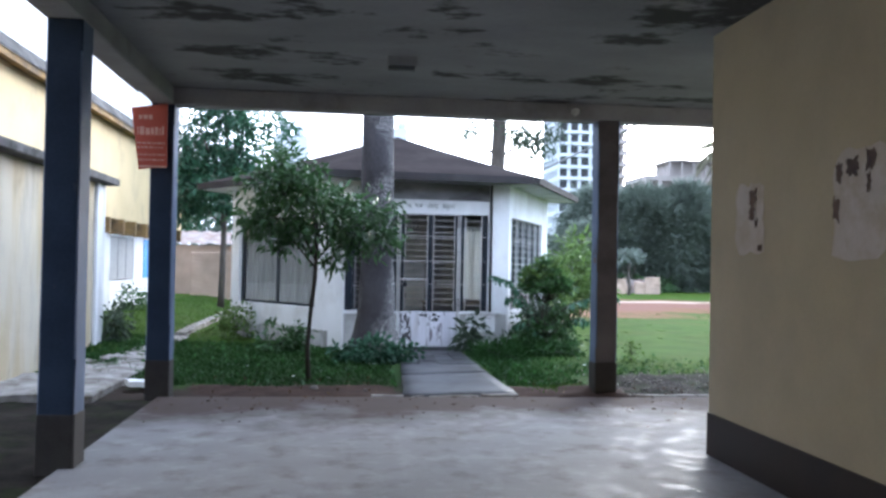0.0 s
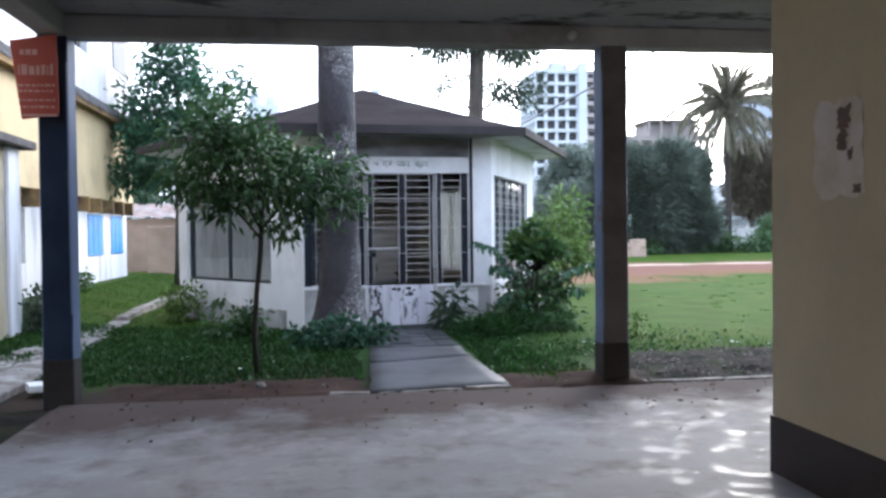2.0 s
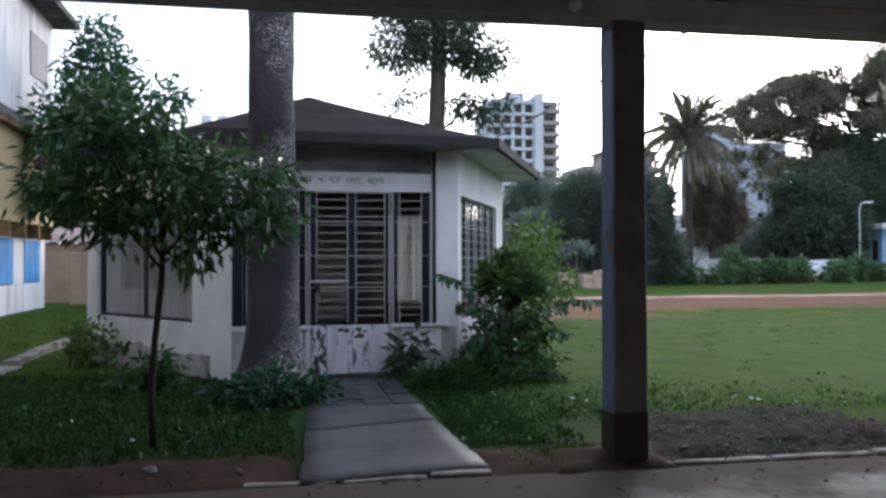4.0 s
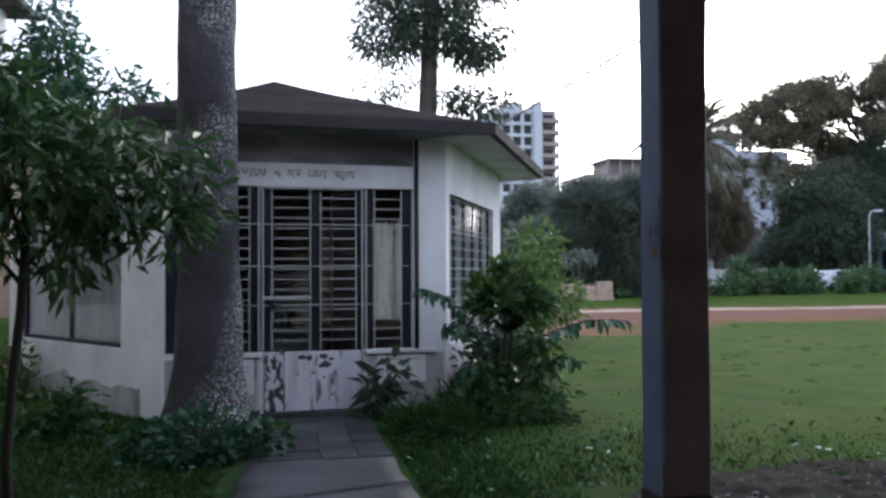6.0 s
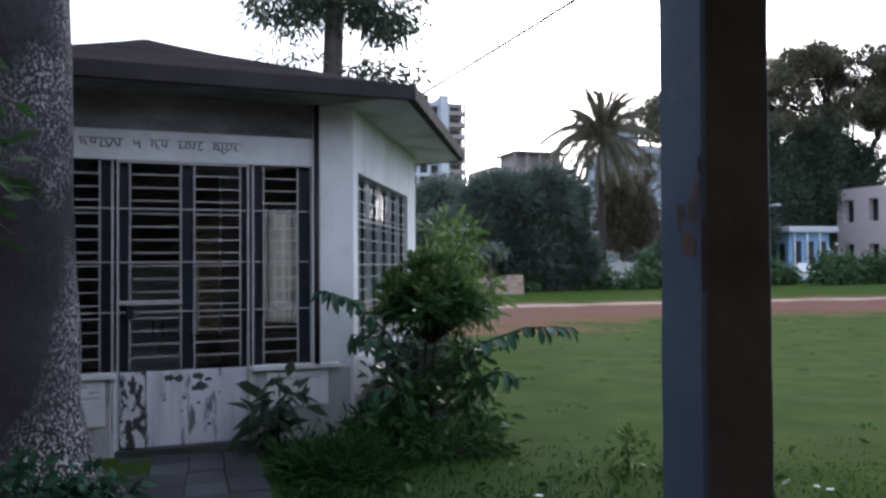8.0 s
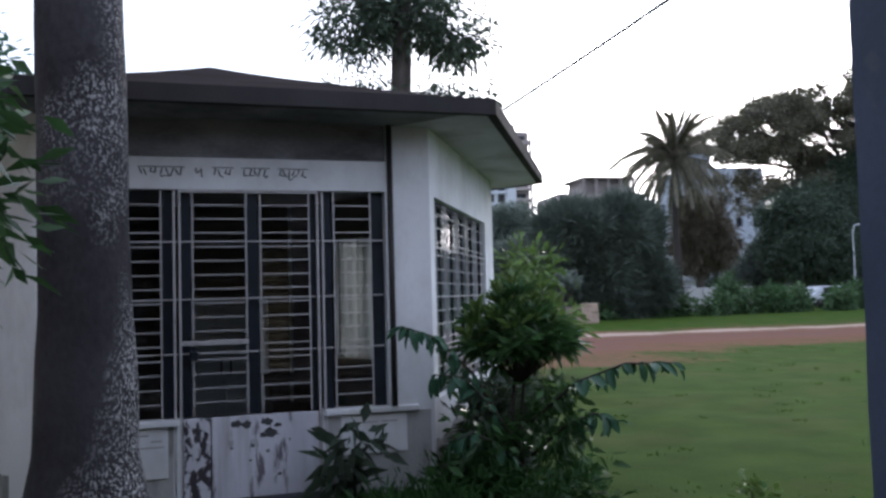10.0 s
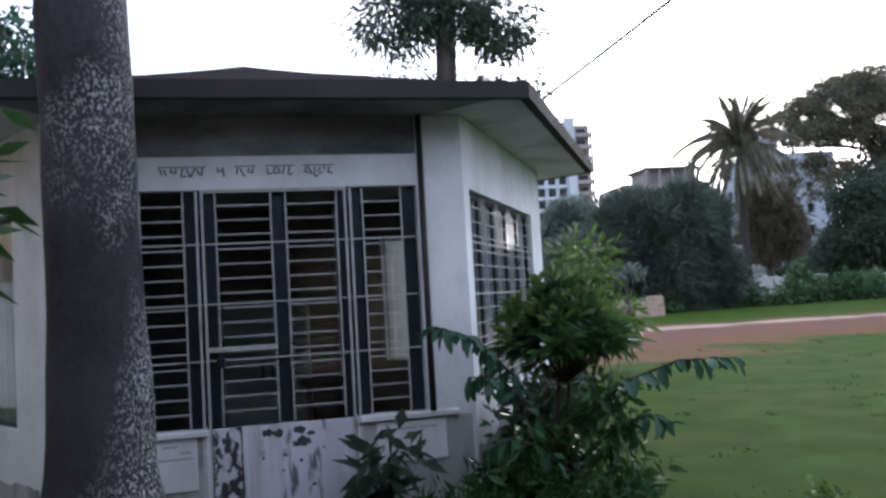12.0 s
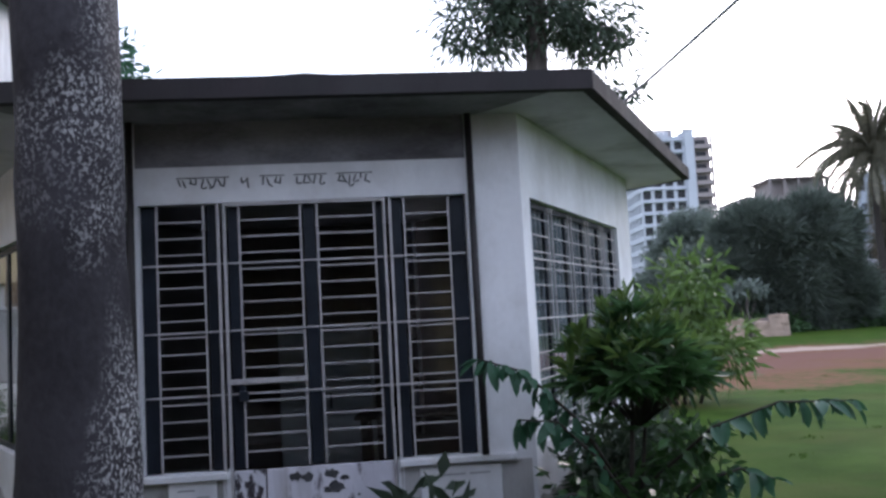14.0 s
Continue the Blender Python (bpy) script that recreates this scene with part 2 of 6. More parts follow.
# dark plaster: mostly the eave's shade put into colour, over some mould
M_EAVE_SHADE = mat("eave_shade_and_mould", (0.27, 0.265, 0.28), (0.15, 0.145, 0.155), 2.0, 0.9, bump=0.1, fine=40, stain=(0.06, 0.056, 0.06), stain_scale=1.6, stain_amt=0.75, stretch=(0.6, 0.6, 1.6), lo=0.48, hi=0.64)
M_TOWER_BROWN = mat("tower_brown_cladding", (0.36, 0.31, 0.30), (0.30, 0.26, 0.255), 0.2, 0.85, bump=0)
M_LEAF_BROWN = leaf_mat("leaf_brown_far", (0.145, 0.118, 0.085), (0.10, 0.085, 0.06))
M_FROND = leaf_mat("palm_frond", (0.20, 0.18, 0.13), (0.125, 0.12, 0.085))
# lush green, darkened further by the shade put into its colour
M_GRASS_DARK = leaf_mat("lush_shaded_grass_blade", (0.026, 0.070, 0.016), (0.018, 0.050, 0.012), 0.9, 0.25)
M_WEED = leaf_mat("lawn_weed_leaf", (0.050, 0.125, 0.034), (0.032, 0.085, 0.024), 0.35, 0.4)
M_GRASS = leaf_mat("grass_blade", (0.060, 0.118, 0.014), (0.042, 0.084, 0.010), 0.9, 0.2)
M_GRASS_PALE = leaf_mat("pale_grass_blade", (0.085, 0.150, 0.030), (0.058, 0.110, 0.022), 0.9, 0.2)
M_YELLOW = mat("ochre_yellow_wash", (0.60, 0.48, 0.29), (0.52, 0.415, 0.25), 0.8, 0.85, bump=0.06, stain=(0.33, 0.27, 0.19), stain_scale=1.1, stain_amt=0.6, lo=0.52, hi=0.72)
M_CREAMY = mat("stained_cream_plaster", (0.50, 0.42, 0.285), (0.42, 0.345, 0.235), 0.9, 0.85, bump=0.08, stain=(0.17, 0.145, 0.12), stain_scale=1.3, stain_amt=0.75, stretch=(1.1, 1.1, 0.45), lo=0.5, hi=0.68)
M_OLDWHITE = mat("old_white_plaster", (0.76, 0.76, 0.79), (0.66, 0.66, 0.69), 0.8, 0.85, bump=0.08, stain=(0.16, 0.16, 0.17), stain_scale=0.7, stain_amt=0.75, stretch=(1.2, 1.2, 0.4), lo=0.53, hi=0.72)
M_OCHRE = mat("ochre_brown_eave", (0.30, 0.19, 0.075), (0.2, 0.125, 0.055), 2, 0.85, bump=0.1, stain=(0.05, 0.045, 0.04), stain_scale=1.5, stain_amt=0.7)
M_EAVETOP = mat("mouldy_eave_top", (0.13, 0.122, 0.125), (0.06, 0.057, 0.06), 1.8, 0.9, bump=0.2, stain=(0.025, 0.025, 0.025), stain_scale=2.2, stain_amt=0.85, lo=0.46, hi=0.6)
M_BLUE = mat("bright_blue_shutter", (0.015, 0.26, 0.66), (0.013, 0.21, 0.56), 4, 0.5, bump=0.04)
M_DARKWIN = mat("dark_window_void", (0.02, 0.021, 0.024), (0.03, 0.03, 0.033), 3, 0.3, bump=0)
M_BRICKWALL = mat("weathered_tan_wall", (0.44, 0.325, 0.255), (0.36, 0.265, 0.21), 1.5, 0.92, bump=0.2, stain=(0.25, 0.20, 0.165), stain_scale=0.8, stain_amt=0.6)
M_RUST = mat("rusty_tin", (0.17, 0.105, 0.085), (0.27, 0.24, 0.23), 2, 0.75, bump=0.15)
M_TOWER = mat("tower_render", (0.52, 0.54, 0.58), (0.46, 0.48, 0.52), 0.2, 0.85, bump=0)
M_BLDBLUE = mat("blue_grey_render", (0.38, 0.41, 0.46), (0.33, 0.36, 0.41), 0.2, 0.85, bump=0)
M_BLDPINK = mat("pale_pink_render", (0.55, 0.47, 0.48), (0.47, 0.4, 0.41), 0.3, 0.85, bump=0)
M_CONC = mat("raw_concrete_frame", (0.33, 0.29, 0.27), (0.25, 0.22, 0.21), 0.4, 0.9, bump=0)
M_SIGN = mat("red_tin_sign", (0.42, 0.085, 0.06), (0.36, 0.07, 0.05), 3, 0.5, bump=0.03)
M_SIGNTXT = mat("faded_sign_text", (0.60, 0.34, 0.30), (0.5, 0.27, 0.24), 8, 0.6, bump=0)
M_POSTER = mat("torn_paper", (0.66, 0.60, 0.60), (0.58, 0.53, 0.51), 5, 0.9, bump=0.1, stain=(0.48, 0.41, 0.33), stain_scale=4.5, stain_amt=0.7)
M_POSTERDK = mat("torn_poster_print", (0.11, 0.085, 0.085), (0.2, 0.14, 0.12), 6, 0.85, bump=0.1)
M_DADO = mat("mossy_low_plaster", (0.46, 0.45, 0.45), (0.36, 0.35, 0.345), 2.0, 0.9, bump=0.15, fine=35, stain=(0.10, 0.105, 0.09), stain_scale=1.6, stain_amt=0.8, stretch=(1.6, 1.6, 0.6), lo=0.46, hi=0.66)
M_DRYLEAF = leaf_mat("dry_fallen_leaf", (0.13, 0.085, 0.05), (0.07, 0.05, 0.032), 0.8)
M_LITTERLEAF = leaf_mat("pale_dead_leaf", (0.26, 0.245, 0.22), (0.16, 0.15, 0.13), 0.8)
M_STONE = mat("rubble_stone", (0.20, 0.185, 0.18), (0.10, 0.09, 0.088), 5, 0.9, bump=0.3, per_object=0.3)
M_LITTER = mat("white_litter", (0.75, 0.76, 0.76), (0.62, 0.63, 0.64), 6, 0.6, bump=0.1)
M_TEALTIN = mat("painted_tin_blue_white", (0.30, 0.46, 0.64), (0.22, 0.37, 0.56), 0.6, 0.7, bump=0)


def ground_mat():
    """Lawn with worn brown patches, a red earth track across the field and bare damp soil along the veranda."""
    m = mat("field_ground", (0.043, 0.082, 0.009), (0.028, 0.056, 0.007), 1.6, 0.95, bump=0.6, fine=26, stain=(0.064, 0.072, 0.018), stain_scale=0.55, stain_amt=0.7, lo=0.48, hi=0.68, spec=0.05)
    n, l = m.node_tree.nodes, m.node_tree.links
    b = n["Principled BSDF"]
    col = b.inputs["Base Color"].links[0].from_socket
    tc = n.new("ShaderNodeTexCoord")
    wob = n.new("ShaderNodeTexNoise")
    wob.inputs["Scale"].default_value, wob.inputs["Detail"].default_value = 0.45, 6
    l.new(tc.outputs["Object"], wob.inputs["Vector"])
    grit = n.new("ShaderNodeTexNoise")
    grit.inputs["Scale"].default_value, grit.inputs["Detail"].default_value = 5.0, 5
    l.new(tc.outputs["Object"], grit.inputs["Vector"])
    sep = n.new("ShaderNodeSeparateXYZ")
    l.new(tc.outputs["Object"], sep.inputs["Vector"])

    def math_node(op, a, bb):
        k = n.new("ShaderNodeMath")
        k.operation = op
        for i, v in enumerate((a, bb)):
            if isinstance(v, (int, float)):
                k.inputs[i].default_value = v
            else:
                l.new(v, k.inputs[i])
        return k.outputs["Value"]

    def band(coord, centre, half, soft, colour, amount, base):
        d = math_node("ABSOLUTE", math_node("SUBTRACT", coord, centre), 0)
        d = math_node("ADD", d, math_node("MULTIPLY", math_node("SUBTRACT", wob.outputs["Fac"], 0.5), soft * 4.0))
        d = math_node("ADD", d, math_node("MULTIPLY", math_node("SUBTRACT", grit.outputs["Fac"], 0.5), soft * 2.6))
        r = n.new("ShaderNodeMapRange")
        r.inputs["From Min"].default_value, r.inputs["From Max"].default_value = half, half + soft
        r.inputs["To Min"].default_value, r.inputs["To Max"].default_value = amount, 0.0
        l.new(d, r.inputs["Value"])
        x = n.new("ShaderNodeMix")
        x.data_type = "RGBA"
        l.new(r.outputs["Result"], x.inputs["Factor"])
        l.new(base, x.inputs["A"])
        x.inputs["B"].default_value = (*colour, 1)
        return x.outputs["Result"]
    # the track runs away to the side at a slant: distance across it
    across = math_node("ADD", math_node("MULTIPLY", sep.outputs["X"], TRACK_SLOPE), sep.outputs["Y"])
    bulge = n.new("ShaderNodeMapRange")          # the worn earth spreads wider towards the pavilion
    bulge.inputs["From Min"].default_value, bulge.inputs["From Max"].default_value = 6.0, 14.0
    bulge.inputs["To Min"].default_value, bulge.inputs["To Max"].default_value = -4.5, 0.0
    l.new(sep.outputs["X"], bulge.inputs["Value"])
    wide = math_node("SUBTRACT", math_node("ABSOLUTE", math_node("SUBTRACT", across, TRACK_MID), 0), math_node("MULTIPLY", math_node("LESS_THAN", across, TRACK_MID), math_node("MULTIPLY", bulge.outputs["Result"], -1.0)))
    reach = math_node("MULTIPLY", math_node("LESS_THAN", sep.outputs["X"], 4.0), 30.0)
    wide = math_node("ADD", wide, reach)
    col = band(wide, 0.0, TRACK_HALF, 2.4, (0.180, 0.080, 0.056), 0.76, col)
    col = band(wide, 0.0, TRACK_HALF - 2.6, 1.6, (0.150, 0.075, 0.070), 0.5, col)
    col = band(across, TRACK_MID + TRACK_HALF - 0.6, 0.45, 0.7, (0.46, 0.36, 0.30), 0.7, col)
    # near lawn tinted darker: lush growth plus shade of veranda and trees
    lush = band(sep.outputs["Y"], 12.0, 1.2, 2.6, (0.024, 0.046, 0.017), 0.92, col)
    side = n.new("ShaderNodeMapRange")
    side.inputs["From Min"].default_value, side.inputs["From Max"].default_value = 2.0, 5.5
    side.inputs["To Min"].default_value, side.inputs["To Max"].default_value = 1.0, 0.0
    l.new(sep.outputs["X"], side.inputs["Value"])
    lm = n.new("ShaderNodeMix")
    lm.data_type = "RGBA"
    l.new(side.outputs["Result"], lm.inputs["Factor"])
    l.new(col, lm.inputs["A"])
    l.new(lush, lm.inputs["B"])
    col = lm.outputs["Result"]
    col = band(sep.outputs["Y"], 10.2, 0.5, 0.7, (0.042, 0.030, 0.026), 0.95, col)
    l.new(col, b.inputs["Base Color"])
    return m


def dress_floor(m):
    """Earth trodden over the front edge of the floor, and damp patches that shine."""
    n, l = m.node_tree.nodes, m.node_tree.links
    b = n["Principled BSDF"]
    tc = n.new("ShaderNodeTexCoord")
    sep = n.new("ShaderNodeSeparateXYZ")
    l.new(tc.outputs["Object"], sep.inputs["Vector"])
    wob = n.new("ShaderNodeTexNoise")
    wob.inputs["Scale"].default_value, wob.inputs["Detail"].default_value = 0.9, 12
    wob.inputs["Roughness"].default_value = 0.68
    l.new(tc.outputs["Object"], wob.inputs["Vector"])
    k = n.new("ShaderNodeMath")
    k.operation = "MULTIPLY_ADD"
    k.inputs[1].default_value = 3.2
    l.new(wob.outputs["Fac"], k.inputs[0])
    l.new(sep.outputs["Y"], k.inputs[2])
    k2 = n.new("ShaderNodeMath")
    k2.operation = "MULTIPLY_ADD"
    k2.inputs[1].default_value = -0.05
    l.new(sep.outputs["X"], k2.inputs[0])
    l.new(k.outputs["Value"], k2.inputs[2])
    r = n.new("ShaderNodeMapRange")
    r.inputs["From Min"].default_value, r.inputs["From Max"].default_value = 9.45, 10.75
    r.inputs["To Max"].default_value = 0.93
    l.new(k2.outputs["Value"], r.inputs["Value"])
    x = n.new("ShaderNodeMix")
    x.data_type = "RGBA"
    l.new(b.inputs["Base Color"].links[0].from_socket, x.inputs["A"])
    x.inputs["B"].default_value = (0.072, 0.053, 0.047, 1)
    l.new(r.outputs["Result"], x.inputs["Factor"])
    l.new(x.outputs["Result"], b.inputs["Base Color"])
    w2 = n.new("ShaderNodeTexNoise")
    w2.inputs["Scale"].default_value, w2.inputs["Detail"].default_value = 5.5, 9
    l.new(tc.outputs["Object"], w2.inputs["Vector"])
    rr = n.new("ShaderNodeMapRange")
    rr.inputs["From Min"].default_value, rr.inputs["From Max"].default_value = 0.36, 0.48
    rr.inputs["To Min"].default_value, rr.inputs["To Max"].default_value = 0.46, 0.72
    l.new(w2.outputs["Fac"], rr.inputs["Value"])
    ad = n.new("ShaderNodeMath")
    ad.operation = "MAXIMUM"
    l.new(rr.outputs["Result"], ad.inputs[0])
    l.new(r.outputs["Result"], ad.inputs[1])
    l.new(ad.outputs["Value"], b.inputs["Roughness"])


def lichen_zone(m, scale):
    """Lichen grows thickest low on the trunk and on its open side."""
    n, l = m.node_tree.nodes, m.node_tree.links
    spots = [k for k in n if k.type == "TEX_NOISE" and abs(k.inputs["Scale"].default_value - scale) < 1e-4][0]
    target = spots.outputs["Fac"].links[0].to_socket
    tc = n.new("ShaderNodeTexCoord")
    sep = n.new("ShaderNodeSeparateXYZ")
    l.new(tc.outputs["Object"], sep.inputs["Vector"])
    up = n.new("ShaderNodeMapRange")
    up.inputs["From Min"].default_value, up.inputs["From Max"].default_value = 0.4, 2.9
    up.inputs["To Min"].default_value, up.inputs["To Max"].default_value = 0.045, -0.06
    l.new(sep.outputs["Z"], up.inputs["Value"])
    side = n.new("ShaderNodeMath")
    side.operation = "MULTIPLY_ADD"
    side.inputs[1].default_value = 0.26
    l.new(sep.outputs["X"], side.inputs[0])
    l.new(up.outputs["Result"], side.inputs[2])
    both = n.new("ShaderNodeMath")
    both.operation = "ADD"
    l.new(spots.outputs["Fac"], both.inputs[0])
    l.new(side.outputs["Value"], both.inputs[1])
    l.new(both.outputs["Value"], target)


lichen_zone(M_BARK, 1.25)
dress_floor(M_FLOOR)
streaks(M_WHITE, (0.40, 0.395, 0.41), 0.38, (1.9, 1.9, 0.55), 0.5, 0.75)
streaks(M_OLDWHITE, (0.28, 0.275, 0.28), 0.6, (2.6, 2.6, 0.45), 0.5, 0.72)
streaks(M_CREAMY, (0.56, 0.53, 0.47), 0.6, (2.0, 2.0, 0.35), 0.45, 0.62)
streaks(M_YELLOW, (0.40, 0.31, 0.17), 0.3, (1.6, 1.6, 0.5))
streaks(M_GATE, (0.32, 0.30, 0.31), 0.55, (9.0, 9.0, 0.8))
TRACK_SLOPE, TRACK_MID, TRACK_HALF = 0.0, 33.6, 3.7
M_GROUND = ground_mat()

# ---------------- mesh helpers ----------------
def finish(name, verts, faces, material, smooth=False):
    me = bpy.data.meshes.new(name)
    me.from_pydata([tuple(v) for v in verts], [], faces)
    me.materials.append(material)
    if smooth:
        for p in me.polygons:
            p.use_smooth = True
    me.update()
    return me


def from_bm(name, bm, material, smooth=False):
    bmesh.ops.recalc_face_normals(bm, faces=bm.faces)
    me = bpy.data.meshes.new(name)
    bm.to_mesh(me)
    bm.free()
    me.materials.append(material)
    if smooth:
        for p in me.polygons:
            p.use_smooth = True
    return me


def part(name, bm, material, parent=None, label="", smooth=False):
    """Links a bmesh (or ready mesh data) as one mesh object under a thing or part."""
    data = bm if isinstance(bm, bpy.types.Mesh) else from_bm(name, bm, material, smooth)
    ob = new(name, data)
    if parent:
        ob.parent = parent
    if label:
        ob["label"] = label
    return ob


def box(x0, x1, y0, y1, z0, z1, bevel=0.0, bm=None):
    bm = bm or bmesh.new()
    r = bmesh.ops.create_cube(bm, size=1.0, matrix=Matrix.Translation(((x0 + x1) / 2, (y0 + y1) / 2, (z0 + z1) / 2)) @ Matrix.Diagonal((abs(x1 - x0), abs(y1 - y0), abs(z1 - z0), 1)))
    if bevel:
        es = list({e for v in r["verts"] for e in v.link_edges})
        bmesh.ops.bevel(bm, geom=es, offset=bevel, segments=1, affect="EDGES")
    return bm


def rough_box(x0, x1, y0, y1, z0, z1, cuts=8, amount=0.01, bevel=0.012, seed=0.0):
    """A box with slightly uneven, worn faces."""
    bm = box(x0, x1, y0, y1, z0, z1, bevel)
    es = [e for e in bm.edges if e.calc_length() > 0.15]
    bmesh.ops.subdivide_edges(bm, edges=es, cuts=cuts, use_grid_fill=True)
    for v in bm.verts:
        v.co += Vector((noise.noise(v.co * 3 + Vector((seed, 0, 0))), noise.noise(v.co * 3 + Vector((seed, 7, 0))), noise.noise(v.co * 3 + Vector((seed, 0, 9))))) * amount
    return bm


def tube(points, radii, seg=10, wobble=0.0, freq=3.0, caps=True):
    """Tapered tube along a polyline; returns verts and faces."""
    vs, fs = [], []
    pts = [Vector(p) for p in points]
    for i, p in enumerate(pts):
        d = (pts[min(i + 1, len(pts) - 1)] - pts[max(i - 1, 0)]).normalized()
        a = d.cross(Vector((0.31, 0.95, 0.05))).normalized()
        c = d.cross(a)
        for k in range(seg):
            t = 2 * math.pi * k / seg
            off = a * math.cos(t) + c * math.sin(t)
            r = radii[i] * (1 + wobble * noise.noise(p * freq + off * 2.0))
            vs.append(p + off * r)
    for i in range(len(pts) - 1):
        for k in range(seg):
            k2 = (k + 1) % seg
            fs.append((i * seg + k, i * seg + k2, (i + 1) * seg + k2, (i + 1) * seg + k))
    if caps:
        fs.append(tuple(range(seg - 1, -1, -1)))
        fs.append(tuple((len(pts) - 1) * seg + k for k in range(seg)))
    return vs, fs


def tubes_mesh(name, specs, material, seg=7, wobble=0.15):
    V, F = [], []
    for pts, rad in specs:
        v, f = tube(pts, rad, seg, wobble)
        o = len(V)
        V += v
        F += [tuple(i + o for i in q) for q in f]
    return finish(name, V, F, material, True)


def empty(name, loc=(0, 0, 0), **tags):
    e = new(name)
    e.location = loc
    e.empty_display_size = 0.2
    return tagged(e, **tags)


def slab(name, bm, material, label, category, kind="structure"):
    return tagged(new(name, from_bm(name, bm, material)), label, category, kind=kind)

# ---------------- ground ----------------
def smooth01(a, b, v):
    t = min(1.0, max(0.0, (v - a) / (b - a)))
    return t * t * (3 - 2 * t)


def gz(x, y):
    """Height of the ground."""
    z = -0.10 + 0.33 * smooth01(-2.6, -4.6, x) * smooth01(12, 18, y) + 0.06 * smooth01(10.6, 13.5, y)
    near = 1 - smooth01(30, 60, math.hypot(x, y))
    return z + near * (0.025 * noise.noise(Vector((x * 0.8, y * 0.8, 0))) + 0.012 * noise.noise(Vector((x * 3, y * 3, 4))))


def build_ground():
    xs = [-900, -300, -120, -60, -30] + [-18 + 1.5 * i for i in range(7)] + [-8 + 0.35 * i for i in range(58)] + [13 + 2.5 * i for i in range(20)] + [70, 100, 160, 300, 900]
    ys = [-900, -300, -80, -30, -12, -6, 0, 5] + [9.0 + 0.35 * i for i in range(50)] + [27 + 1.6 * i for i in range(20)] + [62, 70, 90, 130, 200, 320, 600, 1500]
    V = [(x, y, gz(x, y) if y > 8.9 or x < -2.2 else -0.25) for y in ys for x in xs]
    w = len(xs)
    F = [(j * w + i, j * w + i + 1, (j + 1) * w + i + 1, (j + 1) * w + i) for j in range(len(ys) - 1) for i in range(w - 1)]
    tagged(new("ground", finish("ground", V, F, M_GROUND, True)), "green lawn and field with a red earth track", "ground", kind="structure")


build_ground()

# ---------------- veranda ----------------
FZ = -0.05            # floor level
CEIL = 3.45
BEAM = 3.25
slab("floor", box(-2.05, 14, -8, 9.95, -0.4, FZ, 0.015), M_FLOOR, "worn grey cement veranda floor with damp sheen", "floor")
slab("ceiling", box(-2.45, 14, -8, 10.4, CEIL, CEIL + 0.18), M_CEIL, "grey concrete ceiling with black mould patches", "ceiling")
slab("beam_front", rough_box(-2.2, 14, 10.02, 10.27, BEAM, CEIL - 0.002, 40, 0.006), M_BEAM, "grey plastered concrete edge beam", "beam")
slab("beam_side", rough_box(-2.19, -1.95, -8, 10.018, BEAM + 0.004, CEIL - 0.003, 40, 0.006), M_BEAM, "grey plastered side beam of the veranda", "beam")
slab("beam_cross", rough_box(-1.948, 3.04, 3.1, 3.3, BEAM + 0.05, CEIL - 0.003, 12, 0.004), M_BEAM, "grey plastered cross beam under the ceiling", "beam")
slab("wall_side", box(3.05, 3.3, -8, 6.87, FZ, CEIL - 0.002), M_CREAM, "cream painted wall with torn poster remains", "wall")
slab("wall_front", box(3.302, 14, 6.62, 6.87, FZ, CEIL - 0.002), M_CREAM, "cream painted outer wall of the room", "wall")
slab("wall_rear", box(-2.2, 3.04, -8.2, -8.0, FZ, CEIL - 0.002), M_CREAM, "cream painted end wall of the veranda", "wall")
slab("wall_end", box(14.0, 14.2, -8, 10.2, FZ, CEIL - 0.002), M_CREAM, "cream painted end wall of the corridor", "wall")
slab("baseboard", box(3.038, 3.052, -8, 6.874, FZ + 0.001, 0.30), M_SKIRT, "black painted skirting band on the wall", "baseboard")
slab("baseboard_2", box(3.038, 14, 6.868, 6.882, FZ + 0.001, 0.30), M_SKIRT, "black painted skirting band on the wall", "baseboard")


def column(x, y, first=None):
    e = empty("column", (x, y, FZ), label="square concrete column, slate-blue paint, black base" if x < 0 else "square concrete column, grimy taupe paint, black base", category="column", group="veranda columns", kind="structure")
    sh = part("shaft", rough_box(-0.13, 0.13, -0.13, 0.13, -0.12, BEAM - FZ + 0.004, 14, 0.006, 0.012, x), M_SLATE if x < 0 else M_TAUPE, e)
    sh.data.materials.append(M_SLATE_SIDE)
    # x-facing faces get the paler slate that holds their side light
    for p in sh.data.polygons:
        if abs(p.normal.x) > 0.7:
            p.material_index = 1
    part("painted_base", rough_box(-0.136, 0.136, -0.136, 0.136, -0.13, 0.40, 4, 0.003, 0.012, y), M_COLBASE, e, "black painted base band")
    return e


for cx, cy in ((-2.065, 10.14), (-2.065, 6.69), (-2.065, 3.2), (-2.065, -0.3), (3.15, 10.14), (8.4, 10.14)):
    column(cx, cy)


